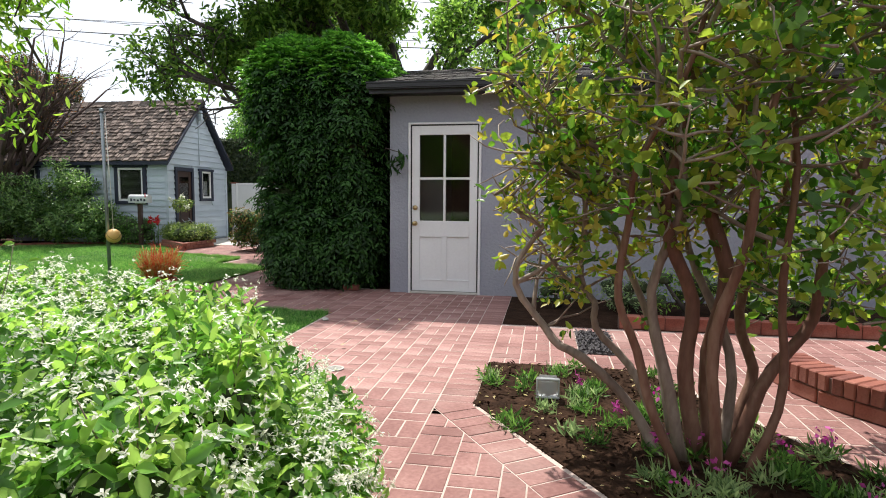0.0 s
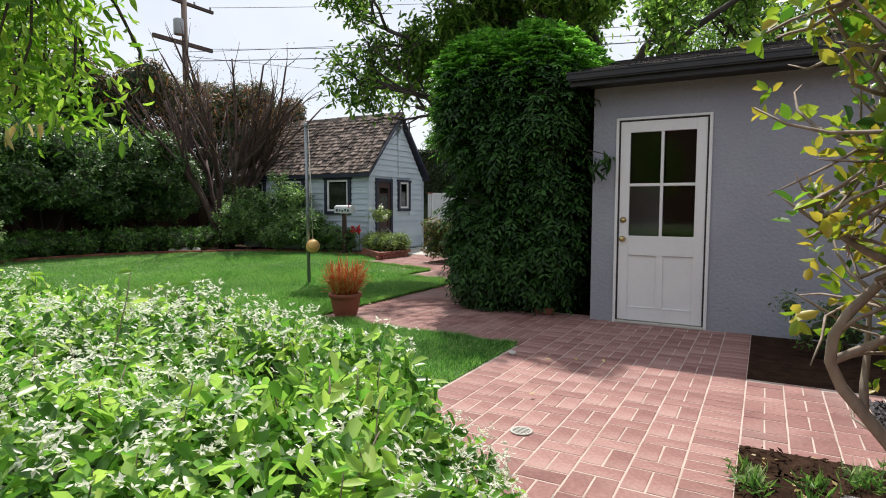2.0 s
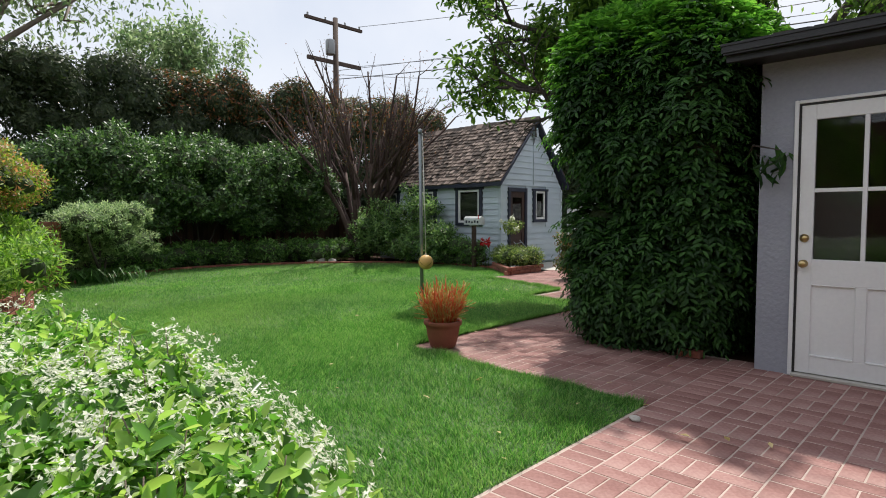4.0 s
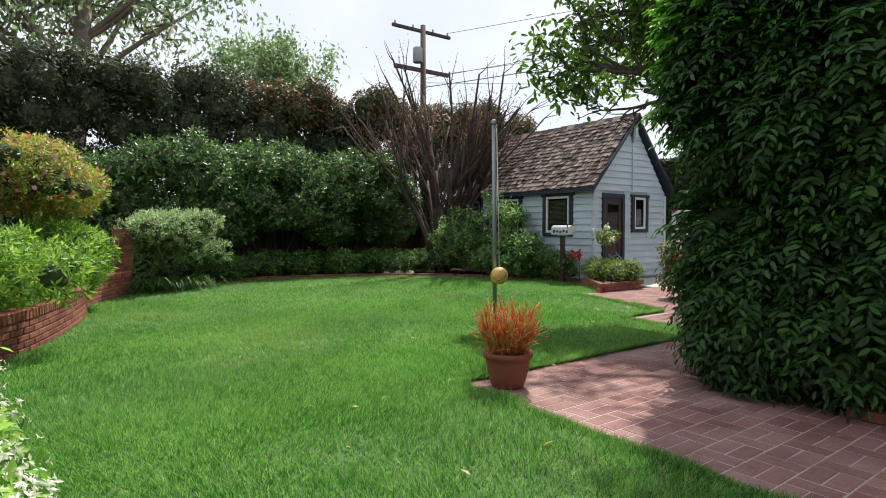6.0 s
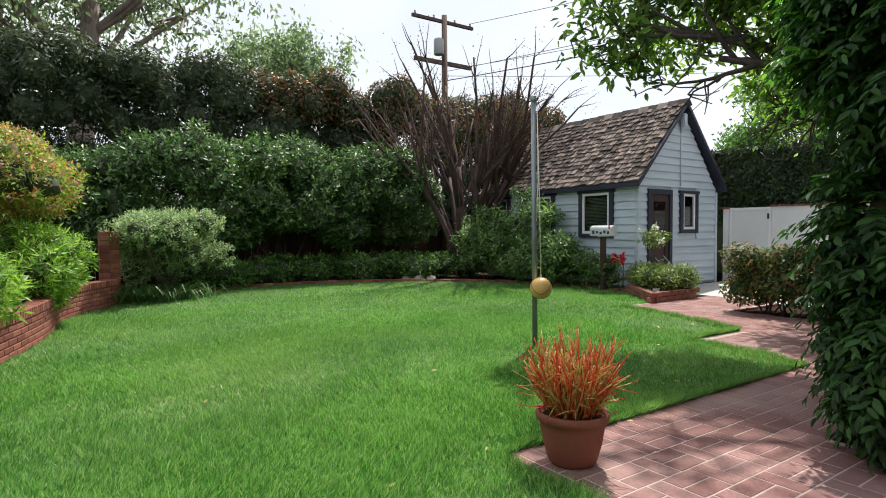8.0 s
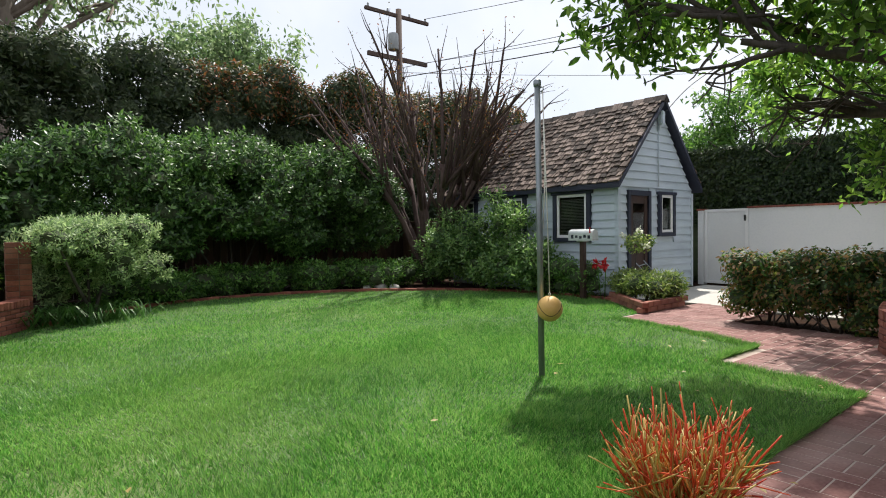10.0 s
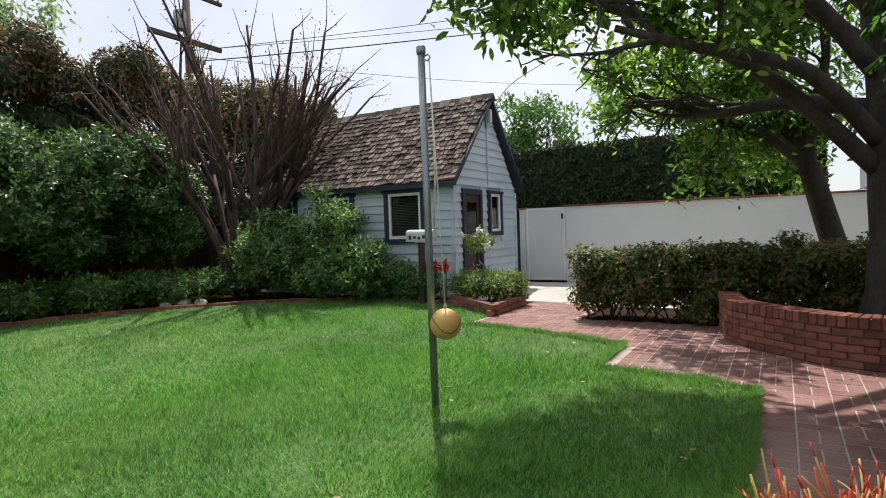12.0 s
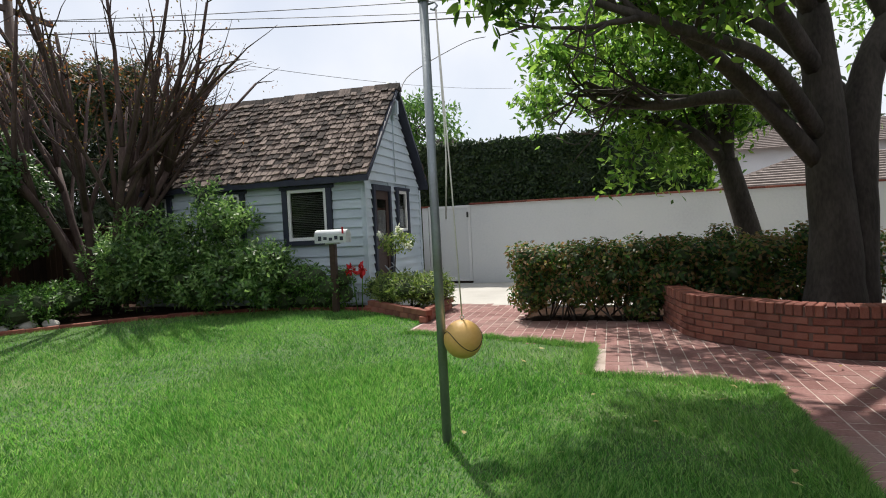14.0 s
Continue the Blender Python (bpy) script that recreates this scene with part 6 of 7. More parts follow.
# ---- hedge above the white wall, neighbouring houses ----
rng = np.random.default_rng(151)
whedge = thing("wall_hedge", -7.5, 17.8, 0, "tall dark clipped hedge behind the white wall", "hedge")
# dark box in place of the shade inside the hedge
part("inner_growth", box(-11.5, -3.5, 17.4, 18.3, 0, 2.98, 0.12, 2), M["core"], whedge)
n = 26000
front = np.column_stack((rng.uniform(-11.55, -3.42, n), np.full(n, 17.34), rng.uniform(1.3, 3.08, n)))
crest = np.column_stack((rng.uniform(-11.55, -3.42, n // 3), rng.uniform(17.34, 18.3, n // 3), np.full(n // 3, 3.05)))
side_ = np.column_stack((np.full(n // 6, -3.43), rng.uniform(17.34, 18.3, n // 6), rng.uniform(1.3, 3.08, n // 6)))
P = np.concatenate((front, crest, side_))
N = np.concatenate((np.tile((0.0, -1.0, 0.0), (n, 1)), np.tile((0.0, 0.0, 1.0), (n // 3, 1)), np.tile((1.0, 0.0, 0.0), (n // 6, 1))))
swell = np.array([0.07 * noise.noise(Vector((p[0] * 1.7, p[1] * 1.7, p[2] * 2.2))) + 0.05 * noise.noise(Vector((p[0] * 6, p[1] * 6, p[2] * 6))) for p in P])
P = P + N * (swell[:, None] - np.abs(rng.normal(0, 0.03, (len(P), 1))))
part("foliage", leaves("foliage", P, N, M["wall_hedge"], 0.085, rng, aspect=0.5, up=0.3, jitter=0.5), None, whedge)


def neighbour(x0, x1, y0, y1, wall, ridge, label, seed):
    """A rendered house with a hipped tiled roof in courses."""
    ob = thing("neighbour_house", (x0 + x1) / 2, (y0 + y1) / 2, 0, label, "house")
    part("wall", box(x0, x1, y0, y1, 0, wall), M["wall_white"], ob)
    e, n = 0.45, 14
    rf = part("roof", joined(), M["flat_roof_tile"], ob, "grey-brown flat tile hipped roof")
    half = (y1 - y0) / 2 + e
    for k in range(n):
        a, b = half * k / n, half * (k + 1) / n
        z0, z1 = wall - 0.1 + (ridge - wall) * k / n, wall - 0.1 + (ridge - wall) * (k + 1) / n
        bm = bmesh.new()
        lo = [(x0 - e + a, y0 - e + a), (x1 + e - a, y0 - e + a), (x1 + e - a, y1 + e - a), (x0 - e + a, y1 + e - a)]
        hi = [(x0 - e + b, y0 - e + b), (x1 + e - b, y0 - e + b), (x1 + e - b, y1 + e - b), (x0 - e + b, y1 + e - b)]
        v0 = [bm.verts.new((*p, z0)) for p in lo]
        v1 = [bm.verts.new((*p, z0 + 0.05)) for p in lo]
        v2 = [bm.verts.new((*p, z1)) for p in hi]
        for i in range(4):
            j = (i + 1) % 4
            bm.faces.new((v0[i], v0[j], v1[j], v1[i]))
            bm.faces.new((v1[i], v1[j], v2[j], v2[i]))
        part("tile_course", bm, M["flat_roof_tile"], rf)
    return ob


neighbour(-2.2, 7.5, 24.0, 30.0, 1.9, 3.15, "low neighbouring house with tiled hip roof", 1)
neighbour(-1.0, 9.0, 32.0, 37.0, 3.9, 5.2, "two-storey neighbouring house with tiled hip roof", 2)
vent = thing("roof_turret", -11.2, 26.0, 3.2, "small flat-topped roof structure behind the hedge", "roof turret")
part("body", box(-11.7, -10.75, 25.7, 26.3, 3.0, 4.15), M["flat_roof_tile"], vent)
part("cap", box(-11.6, -10.85, 25.65, 26.35, 4.15, 4.5, 0.08), M["flat_roof_tile"], vent)
part("turret_stand", box(-11.6, -10.85, 25.8, 26.2, 0, 3.0), M["wall_white"], vent)

# ---- utility pole and wires ----
up = thing("utility_pole", -22.8, 18.35, 0, "wooden utility pole with two crossarms and grey transformer", "utility pole")
part("pole", Tubes().add([(-22.8, 18.35, 0), (-22.8, 18.35, 10.5)], [0.17, 0.12], 12).mesh("pole", M["utility_wood"]), None, up)
part("crossarm", box(-22.86, -22.74, 16.7, 19.9, 10.15, 10.29, 0.01), M["utility_wood"], up)
part("crossarm", box(-22.86, -22.74, 16.8, 19.8, 8.36, 8.54, 0.01), M["utility_wood"], up)
part("transformer", lathe([(0.2, 0), (0.22, 0.03), (0.22, 0.62), (0.19, 0.68), (0.05, 0.72), (0.0, 0.72)], -22.75, 18.02, 8.75, 18), M["transformer"], up, "grey cylindrical transformer")
for y in (16.85, 17.8, 18.9, 19.75):
    part("insulator", lathe([(0.05, 0), (0.05, 0.05), (0.03, 0.07), (0.05, 0.1), (0.02, 0.16), (0.0, 0.16)], -22.8, y, 10.29, 10), M["transformer"], up)
WIRES = [((-22.8, 19.7, 10.4), (14.0, 27.0, 8.6), 0.5), ((-22.8, 19.6, 8.5), (12.0, 24.5, 6.9), 0.45), ((-22.8, 18.4, 8.1), (12.0, 22.5, 6.9), 0.4), ((-22.8, 18.4, 7.7), (12.0, 22.6, 6.3), 0.4), ((-22.8, 18.3, 7.9), (-14.0, 60.0, 14.0), 0.6),
         ((-22.8, 18.3, 6.2), (-20.5, -8.0, 6.4), 0.5)]
for k, (a, b, sag) in enumerate(WIRES):
    a, b = Vector(a), Vector(b)
    pts = [a.lerp(b, i / 24) - Vector((0, 0, sag * 4 * (i / 24) * (1 - i / 24))) for i in range(25)]
    tagged(part("overhead_wire", Tubes().add(pts, [0.012 if k != 3 else 0.02] * 25, 5).mesh("overhead_wire", M["cable"]), None, None), "thin black overhead wire running from the utility pole", "wire", "overhead wires")
lw = [Vector((-9.05, 15.0, 3.6)), Vector((-9.8, 18.0, 4.9)), Vector((-9.2, 21.0, 6.4)), Vector((-8.9, 22.6, 7.0))]
tagged(part("service_wire", Tubes().add(smooth_line(lw, 6), [0.012] * 19, 5).mesh("service_wire", M["cable"]), None, None), "slack service wire dropping to the cottage gable", "wire", "overhead wires")

# ---- tetherball ----
teth = thing("tetherball_pole", -6.3, 7.97, 0, "grey galvanised tetherball pole standing in the lawn", "tetherball pole")
part("pole", Tubes().add([(-6.285, 7.98, -0.02), (-6.3, 7.97, 2.5)], [0.027, 0.025], 14).mesh("pole", M["galvanised"]), None, teth)
part("pole_cap", lathe([(0.031, 0), (0.033, 0.02), (0.033, 0.05), (0.02, 0.062), (0.0, 0.064)], -6.3, 7.97, 2.49, 16), M["galvanised"], teth, "rounded steel cap")
part("eye_hook", Tubes().add([(-6.27, 7.96, 2.47), (-6.23, 7.955, 2.475), (-6.215, 7.95, 2.45), (-6.235, 7.95, 2.43), (-6.255, 7.955, 2.44)], [0.006] * 5, 6).mesh("eye_hook", M["galvanised"]), None, teth)
bx, by, bz = -6.15, 7.93, 0.61
ball = thing("tetherball", bx, by, bz, "worn yellow tetherball hanging on a white rope", "ball")
bm = bmesh.new()
bmesh.ops.create_uvsphere(bm, u_segments=32, v_segments=20, radius=0.108)
for v in bm.verts:
    v.co += Vector((bx, by, bz))
for f in bm.faces:
    f.smooth = True
part("shell", bm, M["ball"], ball)
seam = [(bx + 0.109 * math.cos(a) * math.cos(0.5 * math.sin(2 * a)), by + 0.109 * math.sin(a) * math.cos(0.5 * math.sin(2 * a)), bz + 0.109 * math.sin(0.5 * math.sin(2 * a))) for a in [i * math.pi / 24 for i in range(49)]]
part("seam", Tubes().add(seam, [0.0022] * 49, 4).mesh("seam", M["rubber"]), None, ball, "black moulded seam")
part("rope_loop", Tubes().add([(bx, by, bz + 0.105), (bx - 0.012, by, bz + 0.125), (bx, by, bz + 0.135), (bx + 0.012, by, bz + 0.125), (bx, by, bz + 0.105)], [0.004] * 5, 6).mesh("rope_loop", M["rope"]), None, ball)
part("rope", Tubes().add([(bx, by, bz + 0.13), (bx - 0.03, by + 0.01, 1.5), (-6.225, 7.95, 2.44)], [0.0045] * 3, 6).mesh("rope", M["rope"]), None, ball, "thin white rope")
part("second_rope", Tubes().add([(-6.225, 7.95, 2.44), (-6.2, 7.94, 1.7), (-6.215, 7.93, 1.28), (-6.2, 7.94, 1.6), (-6.222, 7.95, 2.43)], [0.004] * 5, 5).mesh("second_rope", M["rope"]), None, ball, "doubled loose rope end")

# ---- terracotta pot with pencil plant ----
pot = thing("terracotta_pot", -4.02, 6.08, 0, "round terracotta pot standing on the paving", "plant pot")
part("pot_body", lathe([(0.09, 0.0), (0.112, 0.006), (0.126, 0.025), (0.147, 0.1), (0.163, 0.19), (0.168, 0.222), (0.183, 0.228), (0.189, 0.25), (0.184, 0.27), (0.172, 0.272), (0.164, 0.25), (0.15, 0.22)], -4.02, 6.08, 0.0, 40), M["terracotta"], pot)
part("potting_soil", lathe([(0.158, 0.235), (0.1, 0.243), (0.0, 0.245)], -4.02, 6.08, 0.0, 24), M["soil"], pot)
pencil = thing("pencil_plant", -4.02, 6.08, 0.24, "pencil euphorbia with thin orange stems and red tips", "plant")
rng = np.random.default_rng(171)
tips = Tubes()
for g in range(14):
    pt = Tubes()
    for k in range(17):
        a, rr = g * 0.449 + rng.uniform(-0.3, 0.3), 0.115 * math.sqrt(rng.random())
        d = Vector((math.cos(a) * rr * 3.3 + rng.normal(0, 0.12), math.sin(a) * rr * 3.3 + rng.normal(0, 0.12), 1))
        ln = rng.uniform(0.18, 0.36) if k > 1 else rng.uniform(0.36, 0.45)
        pts, e = curve_path((-4.02 + math.cos(a) * rr, 6.08 + math.sin(a) * rr, 0.235), d, ln, rng, 0.14, 4)
        pt.add(pts, [0.005, 0.0045, 0.004, 0.0035, 0.003], 5)
        for q in range(3):
            p2, e2 = curve_path(pts[rng.integers(1, 4)], e + Vector(rng.normal(0, 0.45, 3)), rng.uniform(0.07, 0.14), rng, 0.12, 3)
            pt.add(p2, [0.0036, 0.0032, 0.003, 0.0026], 4)
            if rng.random() < 0.55:
                tips.add([tuple(p2[-1]), tuple(Vector(p2[-1]) + e2.normalized() * 0.035)], [0.0028, 0.0018], 4)
    part("stem", pt.mesh("stem", M["pencil"]), None, pencil)
part("shoot_growth", tips.mesh("shoot_growth", M["pencil_tip"]), None, pencil, "red stem tips")

# ---- mailbox, lamp, mat, drain, lounger ----
mb = thing("mailbox", -9.4, 12.75, 0, "white painted tin mailbox on a wooden post", "mailbox")
part("post", box(-9.45, -9.36, 12.71, 12.8, 0, 1.06, 0.006), M["brown_door"], mb, "dark wooden post")
bm = bmesh.new()
prof = [(-0.09, 0.0), (0.09, 0.0), (0.09, 0.11)] + [(0.09 * math.cos(a), 0.11 + 0.09 * math.sin(a)) for a in [math.pi * k / 10 for k in range(1, 10)]] + [(-0.09, 0.11)]
r0 = [bm.verts.new((-9.66, 12.755 + y, 1.065 + z)) for y, z in prof]
r1 = [bm.verts.new((-9.14, 12.755 + y, 1.065 + z)) for y, z in prof]
for i in range(len(prof)):
    j = (i + 1) % len(prof)
    bm.faces.new((r0[i], r0[j], r1[j], r1[i]))
bm.faces.new(r0[::-1])
bm.faces.new(r1)
bmesh.ops.recalc_face_normals(bm, faces=bm.faces[:])
part("box_body", bm, M["tin"], mb)
part("flag", box(-9.2, -9.17, 12.655, 12.66, 1.2, 1.3, 0.002), M["red_petal"], mb, "small red signal flag")
for q in range(5):
    part("marking", box(-9.6 + 0.09 * q, -9.545 + 0.09 * q, 12.6635, 12.6655, 1.1 + 0.015 * (q % 2), 1.17 - 0.012 * (q % 3)), M["navy"], mb, "dark painted marking")
part("bracket", box(-9.5, -9.31, 12.69, 12.82, 1.045, 1.065, 0.003), M["tin"], mb)

lamp = thing("garden_light", 0.43, 3.58, 0, "clear plastic garden spotlight on a spike in the bed", "garden light")
part("housing", joined(box(0.365, 0.495, 3.53, 3.63, 0.03, 0.14, 0.012, 2)), M["frosted"], lamp, "clouded clear plastic housing")
part("rim", joined(box(0.36, 0.5, 3.522, 3.534, 0.13, 0.148, 0.004), box(0.36, 0.5, 3.522, 3.534, 0.022, 0.036, 0.004), box(0.36, 0.372, 3.522, 3.534, 0.036, 0.13, 0.003), box(0.488, 0.5, 3.522, 3.534, 0.036, 0.13, 0.003)), M["tin"], lamp, "pale grey rim")
part("reflector", box(0.39, 0.47, 3.57, 3.6, 0.05, 0.12, 0.006), M["tin"], lamp)
part("spike", Tubes().add([(0.43, 3.58, -0.03), (0.43, 3.58, 0.035)], [0.008, 0.018], 8).mesh("spike", M["rubber"]), None, lamp)

rug = thing("door_mat", 0.84, 5.07, 0, "dark bristle mat lying on the brick paving", "mat")
part("backing", box(0.68, 0.98, 4.68, 5.45, 0.004, 0.012, 0.003), M["mat"], rug)
n = 1500
P = np.column_stack((rng.uniform(0.69, 0.97, n), rng.uniform(4.69, 5.44, n), np.full(n, 0.012)))
part("tread_surface", leaves("tread_surface", P, np.tile((0.0, 0.0, 1.0), (n, 1)), M["mat"], 0.035, rng, aspect=0.45, jitter=0.5, droop=-0.35), None, rug)
drain = thing("floor_drain", -1.06, 3.92, 0.003, "small round pale drain grate set in the paving", "drain")
part("ring", lathe([(0.062, 0.0), (0.062, 0.006), (0.05, 0.006), (0.05, 0.0)], -1.06, 3.92, 0.003, 24), M["concrete"], drain)
part("plate", lathe([(0.05, 0.0), (0.0, 0.0)], -1.06, 3.92, 0.004, 20), M["rubber"], drain)
for k in range(5):
    w = math.sqrt(max(0, 0.05 ** 2 - (0.018 * (k - 2)) ** 2))
    part("slat", box(-1.06 - w, -1.06 + w, 3.92 + 0.018 * (k - 2) - 0.004, 3.92 + 0.018 * (k - 2) + 0.004, 0.004, 0.009), M["concrete"], drain)
bin_ = thing("dustbin", -1.8, 13.75, 0, "grey plastic dustbin with a dark lid on the yard", "dustbin")
part("bin_body", lathe([(0.15, 0.0), (0.155, 0.01), (0.185, 0.52), (0.2, 0.53), (0.2, 0.56)], -1.8, 13.75, 0.0, 28), M["transformer"], bin_, "grey ribbed plastic body")
part("lid", lathe([(0.215, 0.55), (0.22, 0.575), (0.21, 0.6), (0.12, 0.635), (0.0, 0.645)], -1.8, 13.75, 0.0, 28), M["rubber"], bin_, "dark domed lid")
part("lid_handle", Tubes().add([(-1.87, 13.75, 0.625), (-1.85, 13.75, 0.665), (-1.75, 13.75, 0.665), (-1.73, 13.75, 0.625)], [0.009] * 4, 6).mesh("lid_handle", M["rubber"]), None, bin_)
st = bmesh.new()
bmesh.ops.create_icosphere(st, subdivisions=3, radius=0.03)
for v in st.verts:
    v.co = Vector((-1.742, 5.45, 0.016)) + Vector((v.co.x * 1.2, v.co.y, v.co.z * 0.6)) * (1 + 0.3 * noise.noise(v.co * 40))
tagged(part("pebble", st, M["concrete"], None), "small pale pebble lying on the brick paving", "stone")
chair = thing("folded_lounger", -8.75, 14.1, 0, "grey metal frame leaning by the cottage door", "garden furniture")
part("frame", Tubes().add([(-9.02, 13.85, 0.62), (-8.75, 14.35, 0.05)], [0.011, 0.011], 6).add([(-8.98, 14.05, 0.66), (-8.7, 14.55, 0.05)], [0.011, 0.011], 6).mesh("frame", M["galvanised"]), None, chair)
for k in range(4):
    q = k / 4 + 0.1
    part("slat", Tubes().add([(-9.02 + 0.27 * q, 13.85 + 0.5 * q, 0.62 - 0.57 * q), (-8.98 + 0.28 * q, 14.05 + 0.5 * q, 0.66 - 0.61 * q)], [0.009, 0.009], 6).mesh("slat", M["galvanised"]), None, chair)

# ---- planting in the tree bed and along the wall ----
rng = np.random.default_rng(181)
for k in range(105):
    x, y = rng.uniform(0.03, 2.1), rng.uniform(1.9, 4.25)
    if not inside(BED, [x], [y])[0] or (abs(x - 0.43) < 0.14 and abs(y - 3.55) < 0.2):
        continue
    ob = thing("bed_flower", x, y, 0, "small clump of narrow leaves with magenta flowers" if k % 5 == 0 else "small clump of narrow green leaves in the mulch", "plant", "small plants in the tree bed")
    n = 60
    P = np.column_stack((x + rng.normal(0, 0.035, n), y + rng.normal(0, 0.035, n), rng.uniform(0.0, 0.04, n)))
    N = unit(np.column_stack((rng.normal(0, 1, n), rng.normal(0, 1, n), np.full(n, 0.2))))
    part("foliage", leaves("foliage", P, N, M["mid_shrub"] if k % 4 else M["grey_shrub"], 0.065, rng, aspect=0.16, droop=-0.9, jitter=0.3, up=0), None, ob)
    if k % 5 == 0:
        m_ = 12
        P = np.column_stack((x + rng.normal(0, 0.025, m_), y + rng.normal(0, 0.025, m_), rng.uniform(0.09, 0.14, m_)))
        part("blossom", leaves("blossom", P, unit(rng.normal(0, 1, (m_, 3))), M["magenta_petal"], 0.03, rng, aspect=0.6), None, ob, "magenta blooms")
n = 900
px, py = rng.uniform(0, 2.4, n), rng.uniform(1.5, 4.3, n)
ok = inside(BED, px, py)
P = np.column_stack((px, py, rng.uniform(0.0, 0.012, n)))[ok]
litter = part("leaf_litter", leaves("leaf_litter", P, np.tile((0.0, 0.0, 1.0), (len(P), 1)), M["dry_leaf"], 0.03, rng, aspect=0.5, jitter=0.25, droop=0), None, None)
tagged(litter, "scattered dry leaves and wood chips on the mulch", "leaf litter", kind="stuff")
cx_, cy_ = rng.uniform(0, 2.4, 6000), rng.uniform(1.5, 4.3, 6000)
ok = inside(BED, cx_, cy_)
P = np.column_stack((cx_, cy_, rng.uniform(0, 0.012, 6000)))[ok]
chips = part("mulch_chips", leaves("mulch_chips", P, np.tile((0.0, 0.0, 1.0), (len(P), 1)), M["soil"], 0.04, rng, aspect=0.4, jitter=0.5, droop=0), None, None)
tagged(chips, "dark wood mulch chips on the bed", "mulch", kind="stuff")
for x, y, h, w, m in ((0.55, 6.6, 0.5, 0.26, "mid_shrub"), (1.25, 6.65, 0.42, 0.2, "grey_shrub"), (1.9, 6.5, 0.5, 0.3, "bright_shrub"), (2.6, 6.55, 0.45, 0.3, "mid_shrub"), (3.2, 6.6, 0.4, 0.25, "mid_shrub")):
    cl = [(x + rng.normal(0, w * 0.5), y + rng.normal(0, 0.12), rng.uniform(0.12, h - 0.08), 0.13, 0.13, 0.12) for _ in range(12)]
    shrub("wall_bed_shrub", cl, M[m], 420, 0.05, int(300 + x * 10), "small loose shrub at the foot of the stucco wall", "shrub", "shrubs along the stucco wall", depth=0.6, aspect=0.3, core_scale=0.5)
leafs = part("fallen_leaves", leaves("fallen_leaves", np.column_stack((rng.uniform(-6.5, -1.0, 70), rng.uniform(4.2, 11.0, 70), np.full(70, 0.03))), np.tile((0.0, 0.0, 1.0), (70, 1)), M["dry_leaf"], 0.055, rng, aspect=0.5, jitter=0.2, droop=0), None, None)
tagged(leafs, "a few fallen dry leaves on lawn and paving", "leaf litter", kind="stuff")

# ---- grass blades ----
rng = np.random.default_rng(191)


def tufts(x, y):
    """How lush the turf stands, from 0 to 1, in patches of a few hand's breadths."""
    w = np.sin(x * 5.1 + 1.7 * np.sin(y * 2.3)) + np.sin(y * 6.3 + 1.9 * np.sin(x * 2.9)) + 0.8 * np.sin(x * 13.7 + y * 9.1) + 0.8 * np.sin(x * 10.3 - y * 14.9) + 0.9 * np.sin(x * 1.3 - y * 0.9)
    return np.clip(0.5 + w / 6, 0, 1)


def grass(n, x0, x1, y0, y1, h, w):
    x, y = rng.uniform(x0, x1, n), rng.uniform(y0, y1, n)
    ok = inside(LAWN, x, y) & ~inside(JASMINE, x + 0.2, y + 0.2)
    x, y = x[ok], y[ok]
    k = len(x)
    lush = tufts(x, y)
    a, hh = rng.uniform(0, 6.28, k), h * rng.uniform(0.5, 1.35, k) * (0.5 + 1.0 * lush)
    lean_ = rng.normal(0, 0.5, (k, 2)) * hh[:, None] + 0.25 * hh[:, None] * np.column_stack((np.sin(x * 2.1 + y), np.cos(y * 1.7 - x)))
    B = np.column_stack((x, y, np.zeros(k)))
    S = np.column_stack((np.cos(a), np.sin(a), np.zeros(k))) * (w * rng.uniform(0.7, 1.4, (k, 1))) / 2
    T = B + np.column_stack((lean_, hh))
    return np.stack((B - S, B + S, T), 1).reshape(-1, 3)


def fringe(line, per_metre, h, w):
    """Longer blades that hang over the paving along an edge of the lawn."""
    out = []
    for (ax, ay), (bx, by) in zip(line, line[1:]):
        ln = math.hypot(bx - ax, by - ay)
        k = int(ln * per_metre)
        q = rng.random(k)
        nx, ny = (by - ay) / ln, -(bx - ax) / ln
        off = -np.abs(rng.normal(0, 0.035, k)) + 0.006
        x, y = ax + (bx - ax) * q + nx * off, ay + (by - ay) * q + ny * off
        hh = h * rng.uniform(0.5, 1.3, k) * (0.6 + 0.8 * tufts(x, y))
        lean_ = rng.normal(0, 0.45, (k, 2)) * hh[:, None] + np.column_stack((nx * hh, ny * hh)) * 0.35
        a = rng.uniform(0, 6.28, k)
        B = np.column_stack((x, y, np.zeros(k)))
        S = np.column_stack((np.cos(a), np.sin(a), np.zeros(k))) * w / 2
        out.append(np.stack((B - S, B + S, B + np.column_stack((lean_, hh))), 1).reshape(-1, 3))
    return np.concatenate(out)


def thinned(n, x0, x1, y0, y1, h, w, soft_):
    """Blades that thin out towards the far ends of their stretch."""
    v = grass(n, x0, x1, y0, y1, h, w).reshape(-1, 3, 3)
    e = np.minimum(np.minimum(v[:, 0, 0] - x0, x1 - v[:, 0, 0]), np.minimum(v[:, 0, 1] - y0, y1 - v[:, 0, 1]))
    return v[rng.random(len(v)) < np.clip(e / soft_, 0, 1)].reshape(-1, 3)


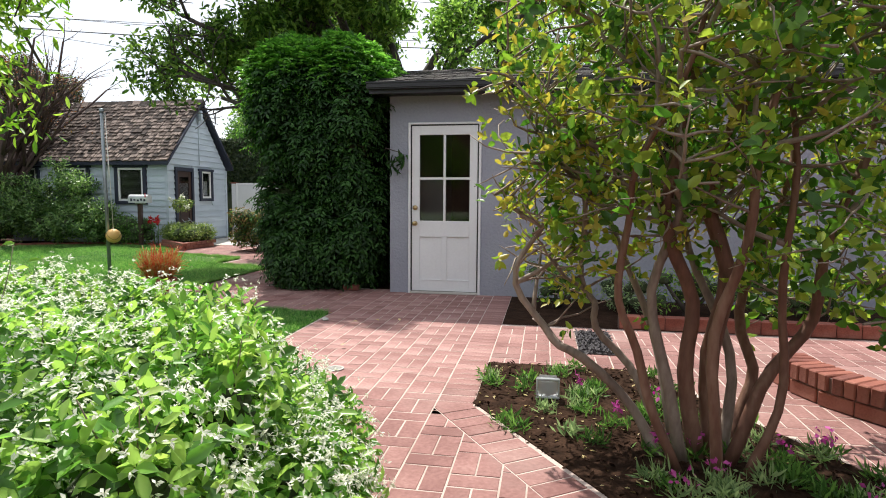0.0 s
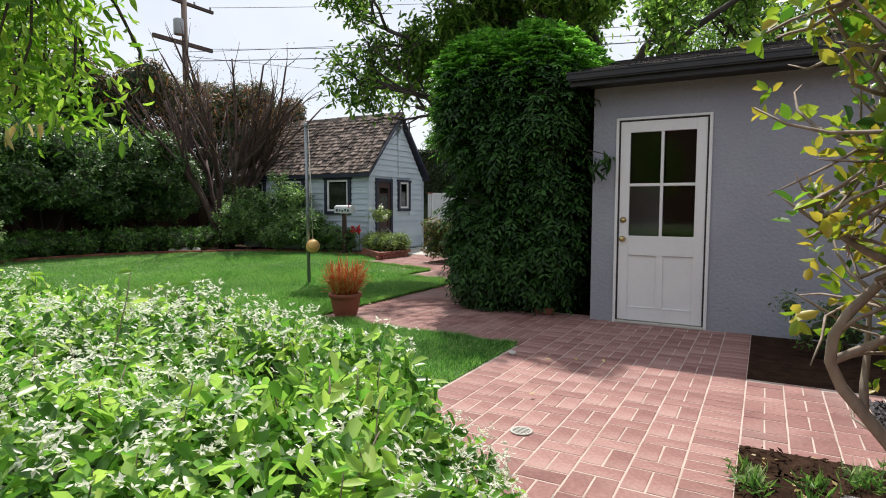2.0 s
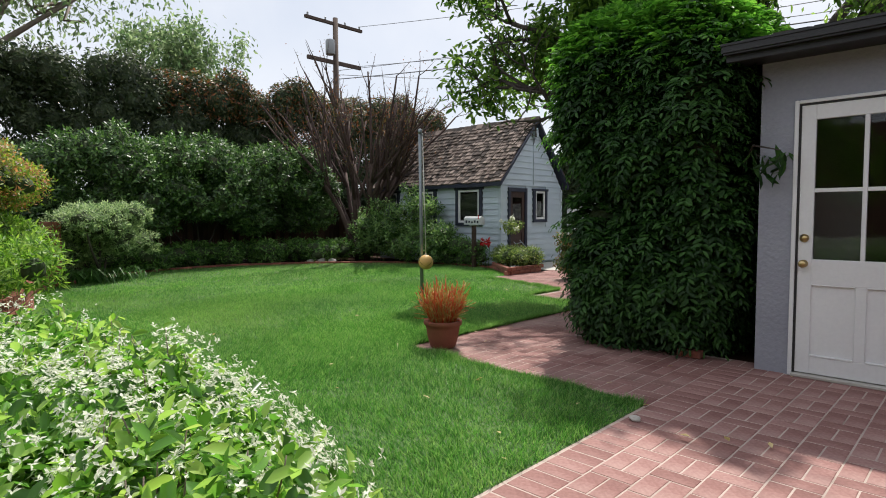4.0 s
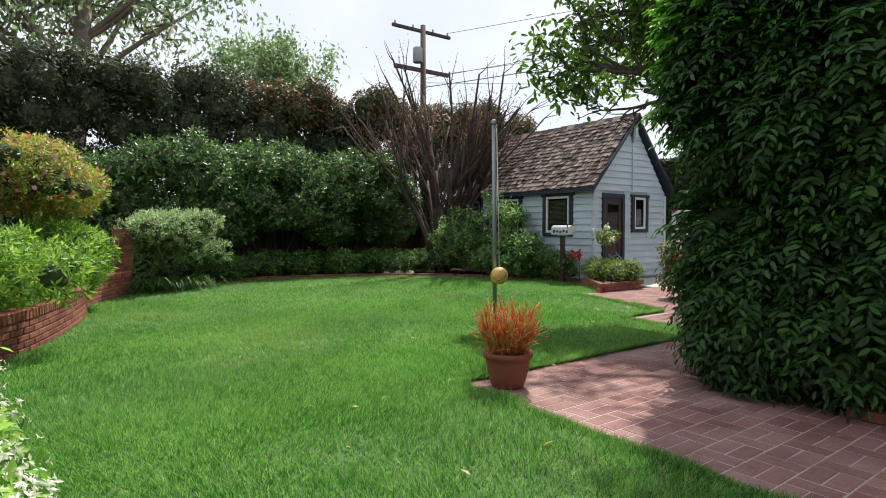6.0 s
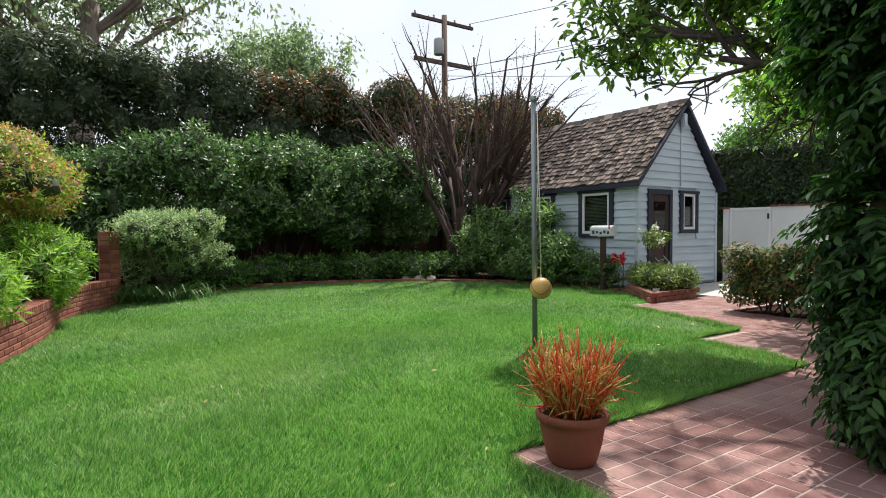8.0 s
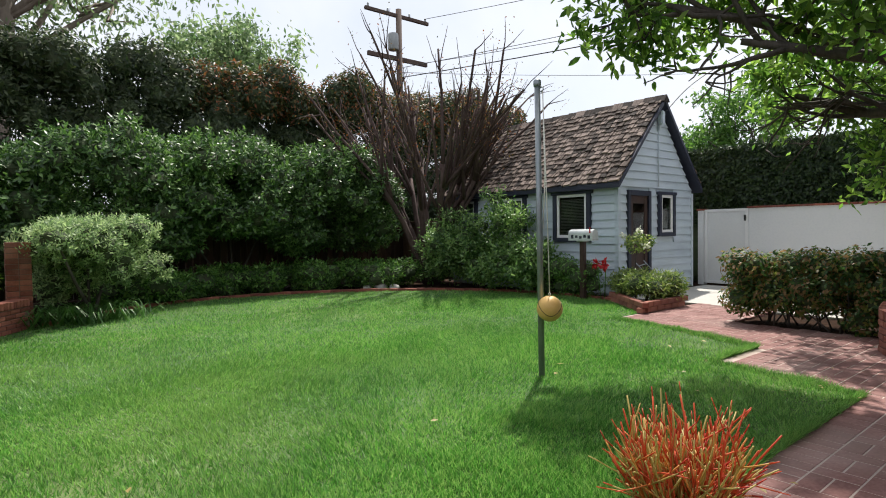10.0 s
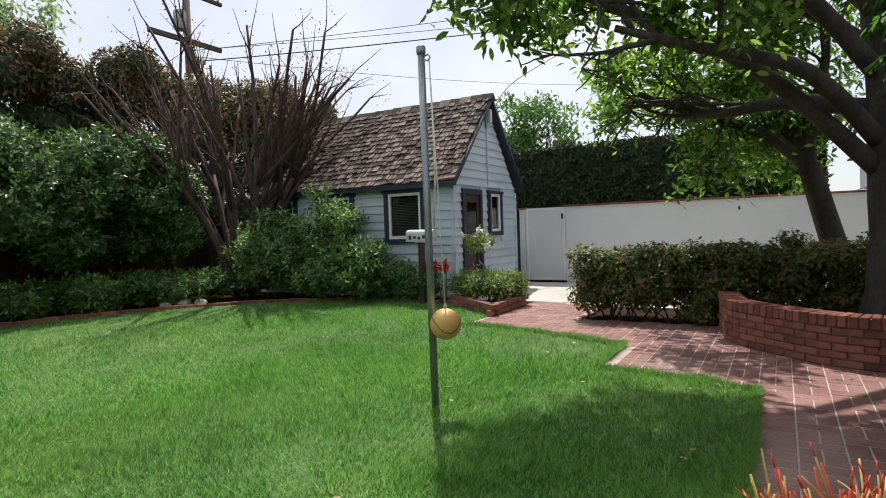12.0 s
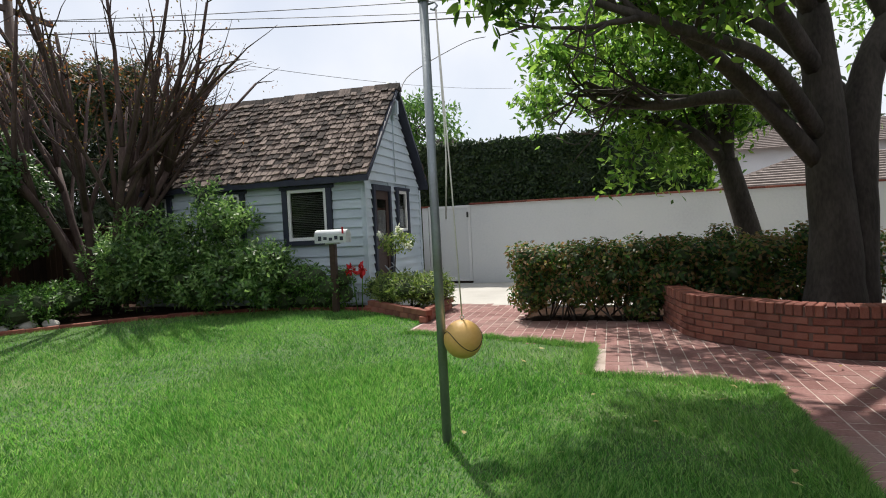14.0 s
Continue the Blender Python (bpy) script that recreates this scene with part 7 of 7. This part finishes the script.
G = np.concatenate((thinned(250000, -6.0, -1.2, 2.2, 8.0, 0.04, 0.006, 0.6), thinned(190000, -9.0, -3.6, 2.6, 10.0, 0.04, 0.007, 0.8),
                    thinned(170000, -12.0, -3.6, 2.4, 13.5, 0.034, 0.0075, 0.8), thinned(130000, -15.2, -6.5, 3.4, 13.8, 0.032, 0.009, 0.7), grass(60000, -7.0, -1.8, -2.0, 3.4, 0.036, 0.008), fringe(LAWN[1:8], 2600, 0.055, 0.006)))
tagged(part("grass_blades", fast_mesh("grass_blades", G, np.arange(len(G)).reshape(-1, 3), M["grass"]), None, None), "short mown grass blades of the lawn", "grass", kind="stuff")

# ---- paving bricks ----
rng = np.random.default_rng(201)
PITCH = 0.2265
across, along = brick_mesh("brick", 0.217, 0.1045, 0.03, M["paver"], 0.0025), brick_mesh("brick", 0.1045, 0.217, 0.03, M["paver"], 0.0025)
diag = (Vector((0.7, 2.4, 0)) - Vector((0.0, 3.42, 0))).normalized()
dn = Vector((diag.y, -diag.x, 0))
if dn.x > 0:
    dn = -dn
placed = []
PERIOD = 1.5 * PITCH
BORDER = {-1: (3.42, 7.3), -8: (-2.0, 7.3), -19: (5.9, 9.4), -25: (9.5, 10.6)}
for i in range(-36, 24):
    cx = (i + 0.5) * PITCH
    for j in range(-42, 56):
        # one brick across, then a pair along, each column half a period on
        y0 = 7.28 - j * PERIOD * 0.5
        if i in BORDER and BORDER[i][0] < y0 < BORDER[i][1]:
            if j % 2 == 0:
                placed += [(cx, y0 - q * PITCH, True) for q in (0.25, 0.75, 1.25)]
            continue
        if (i + j) % 2:
            continue
        placed += [(cx, y0 - 0.25 * PITCH, True), (cx - 0.25 * PITCH, y0 - PITCH, False), (cx + 0.25 * PITCH, y0 - PITCH, False)]
PX, PY = np.array([p[0] for p in placed]), np.array([p[1] for p in placed])
ok = inside(PAVED, PX, PY) & ~inside(BED, PX, PY) & (PY > -1.95) & (PX < 4.95)
rel = (PX - 0.0) * dn.x + (PY - 3.42) * dn.y
t_along = (PX - 0.0) * diag.x + (PY - 3.42) * diag.y
near = (t_along > 0.0) & (t_along < 2.35) & (rel > -0.3)
cut = near & (rel < 0.42) & (rel > 0.12)
ok &= ~(near & (rel < 0.42))
rest_v, rest_f, count = [], [], 0
for (x, y, flat), keep in zip(placed, ok):
    if not keep:
        continue
    me, z, turn = (across if flat else along), rng.uniform(0.0003, 0.0022), rng.normal(0, 0.4)
    if count < 300 and -1.83 < x < 0 and 3.6 < y < 7.3:
        o = part("brick", me, None, pavement)
        o.matrix_basis = pose(x, y, z, rng.normal(0, 0.15), rng.normal(0, 0.15), turn)
        count += 1
    else:
        b = len(rest_v)
        m4 = pose(x, y, z, rng.normal(0, 0.15), rng.normal(0, 0.15), turn)
        rest_v += [tuple(m4 @ v.co) for v in me.vertices]
        rest_f += [tuple(b + q for q in f.vertices) for f in me.polygons]
for (x, y, flat), hit in zip(placed, cut & inside(PAVED, PX, PY)):
    if not hit:
        continue
    hx, hy = (0.108, 0.052) if flat else (0.052, 0.108)
    poly, kept = [(x - hx, y - hy), (x + hx, y - hy), (x + hx, y + hy), (x - hx, y + hy)], []

    def side(p):
        return p[0] * dn.x + (p[1] - 3.42) * dn.y - 0.252
    for p, q in zip(poly, poly[1:] + poly[:1]):
        a_, b_ = side(p), side(q)
        if a_ >= 0:
            kept.append(p)
        if (a_ >= 0) != (b_ >= 0):
            u_ = a_ / (a_ - b_)
            kept.append((p[0] + (q[0] - p[0]) * u_, p[1] + (q[1] - p[1]) * u_))
    if len(kept) > 2:
        b, m_ = len(rest_v), len(kept)
        rest_v += [(*p, 0.002) for p in kept] + [(*p, -0.03) for p in kept]
        rest_f += [tuple(range(b, b + m_))] + [(b + i, b + m_ + i, b + m_ + (i + 1) % m_, b + (i + 1) % m_) for i in range(m_)]
for k in range(0, 21):
    p = Vector((0.0, 3.42, 0)) + diag * (k * 0.113 + 0.02) + dn * 0.135
    m4 = pose(p.x, p.y, rng.uniform(0.0005, 0.004), 0, 0, math.degrees(math.atan2(dn.y, dn.x)))
    b = len(rest_v)
    rest_v += [tuple(m4 @ v.co) for v in across.vertices]
    rest_f += [tuple(b + q for q in f.vertices) for f in across.polygons]
tagged(part("more_bricks", (rest_v, rest_f), M["paver"], pavement), kind="stuff")
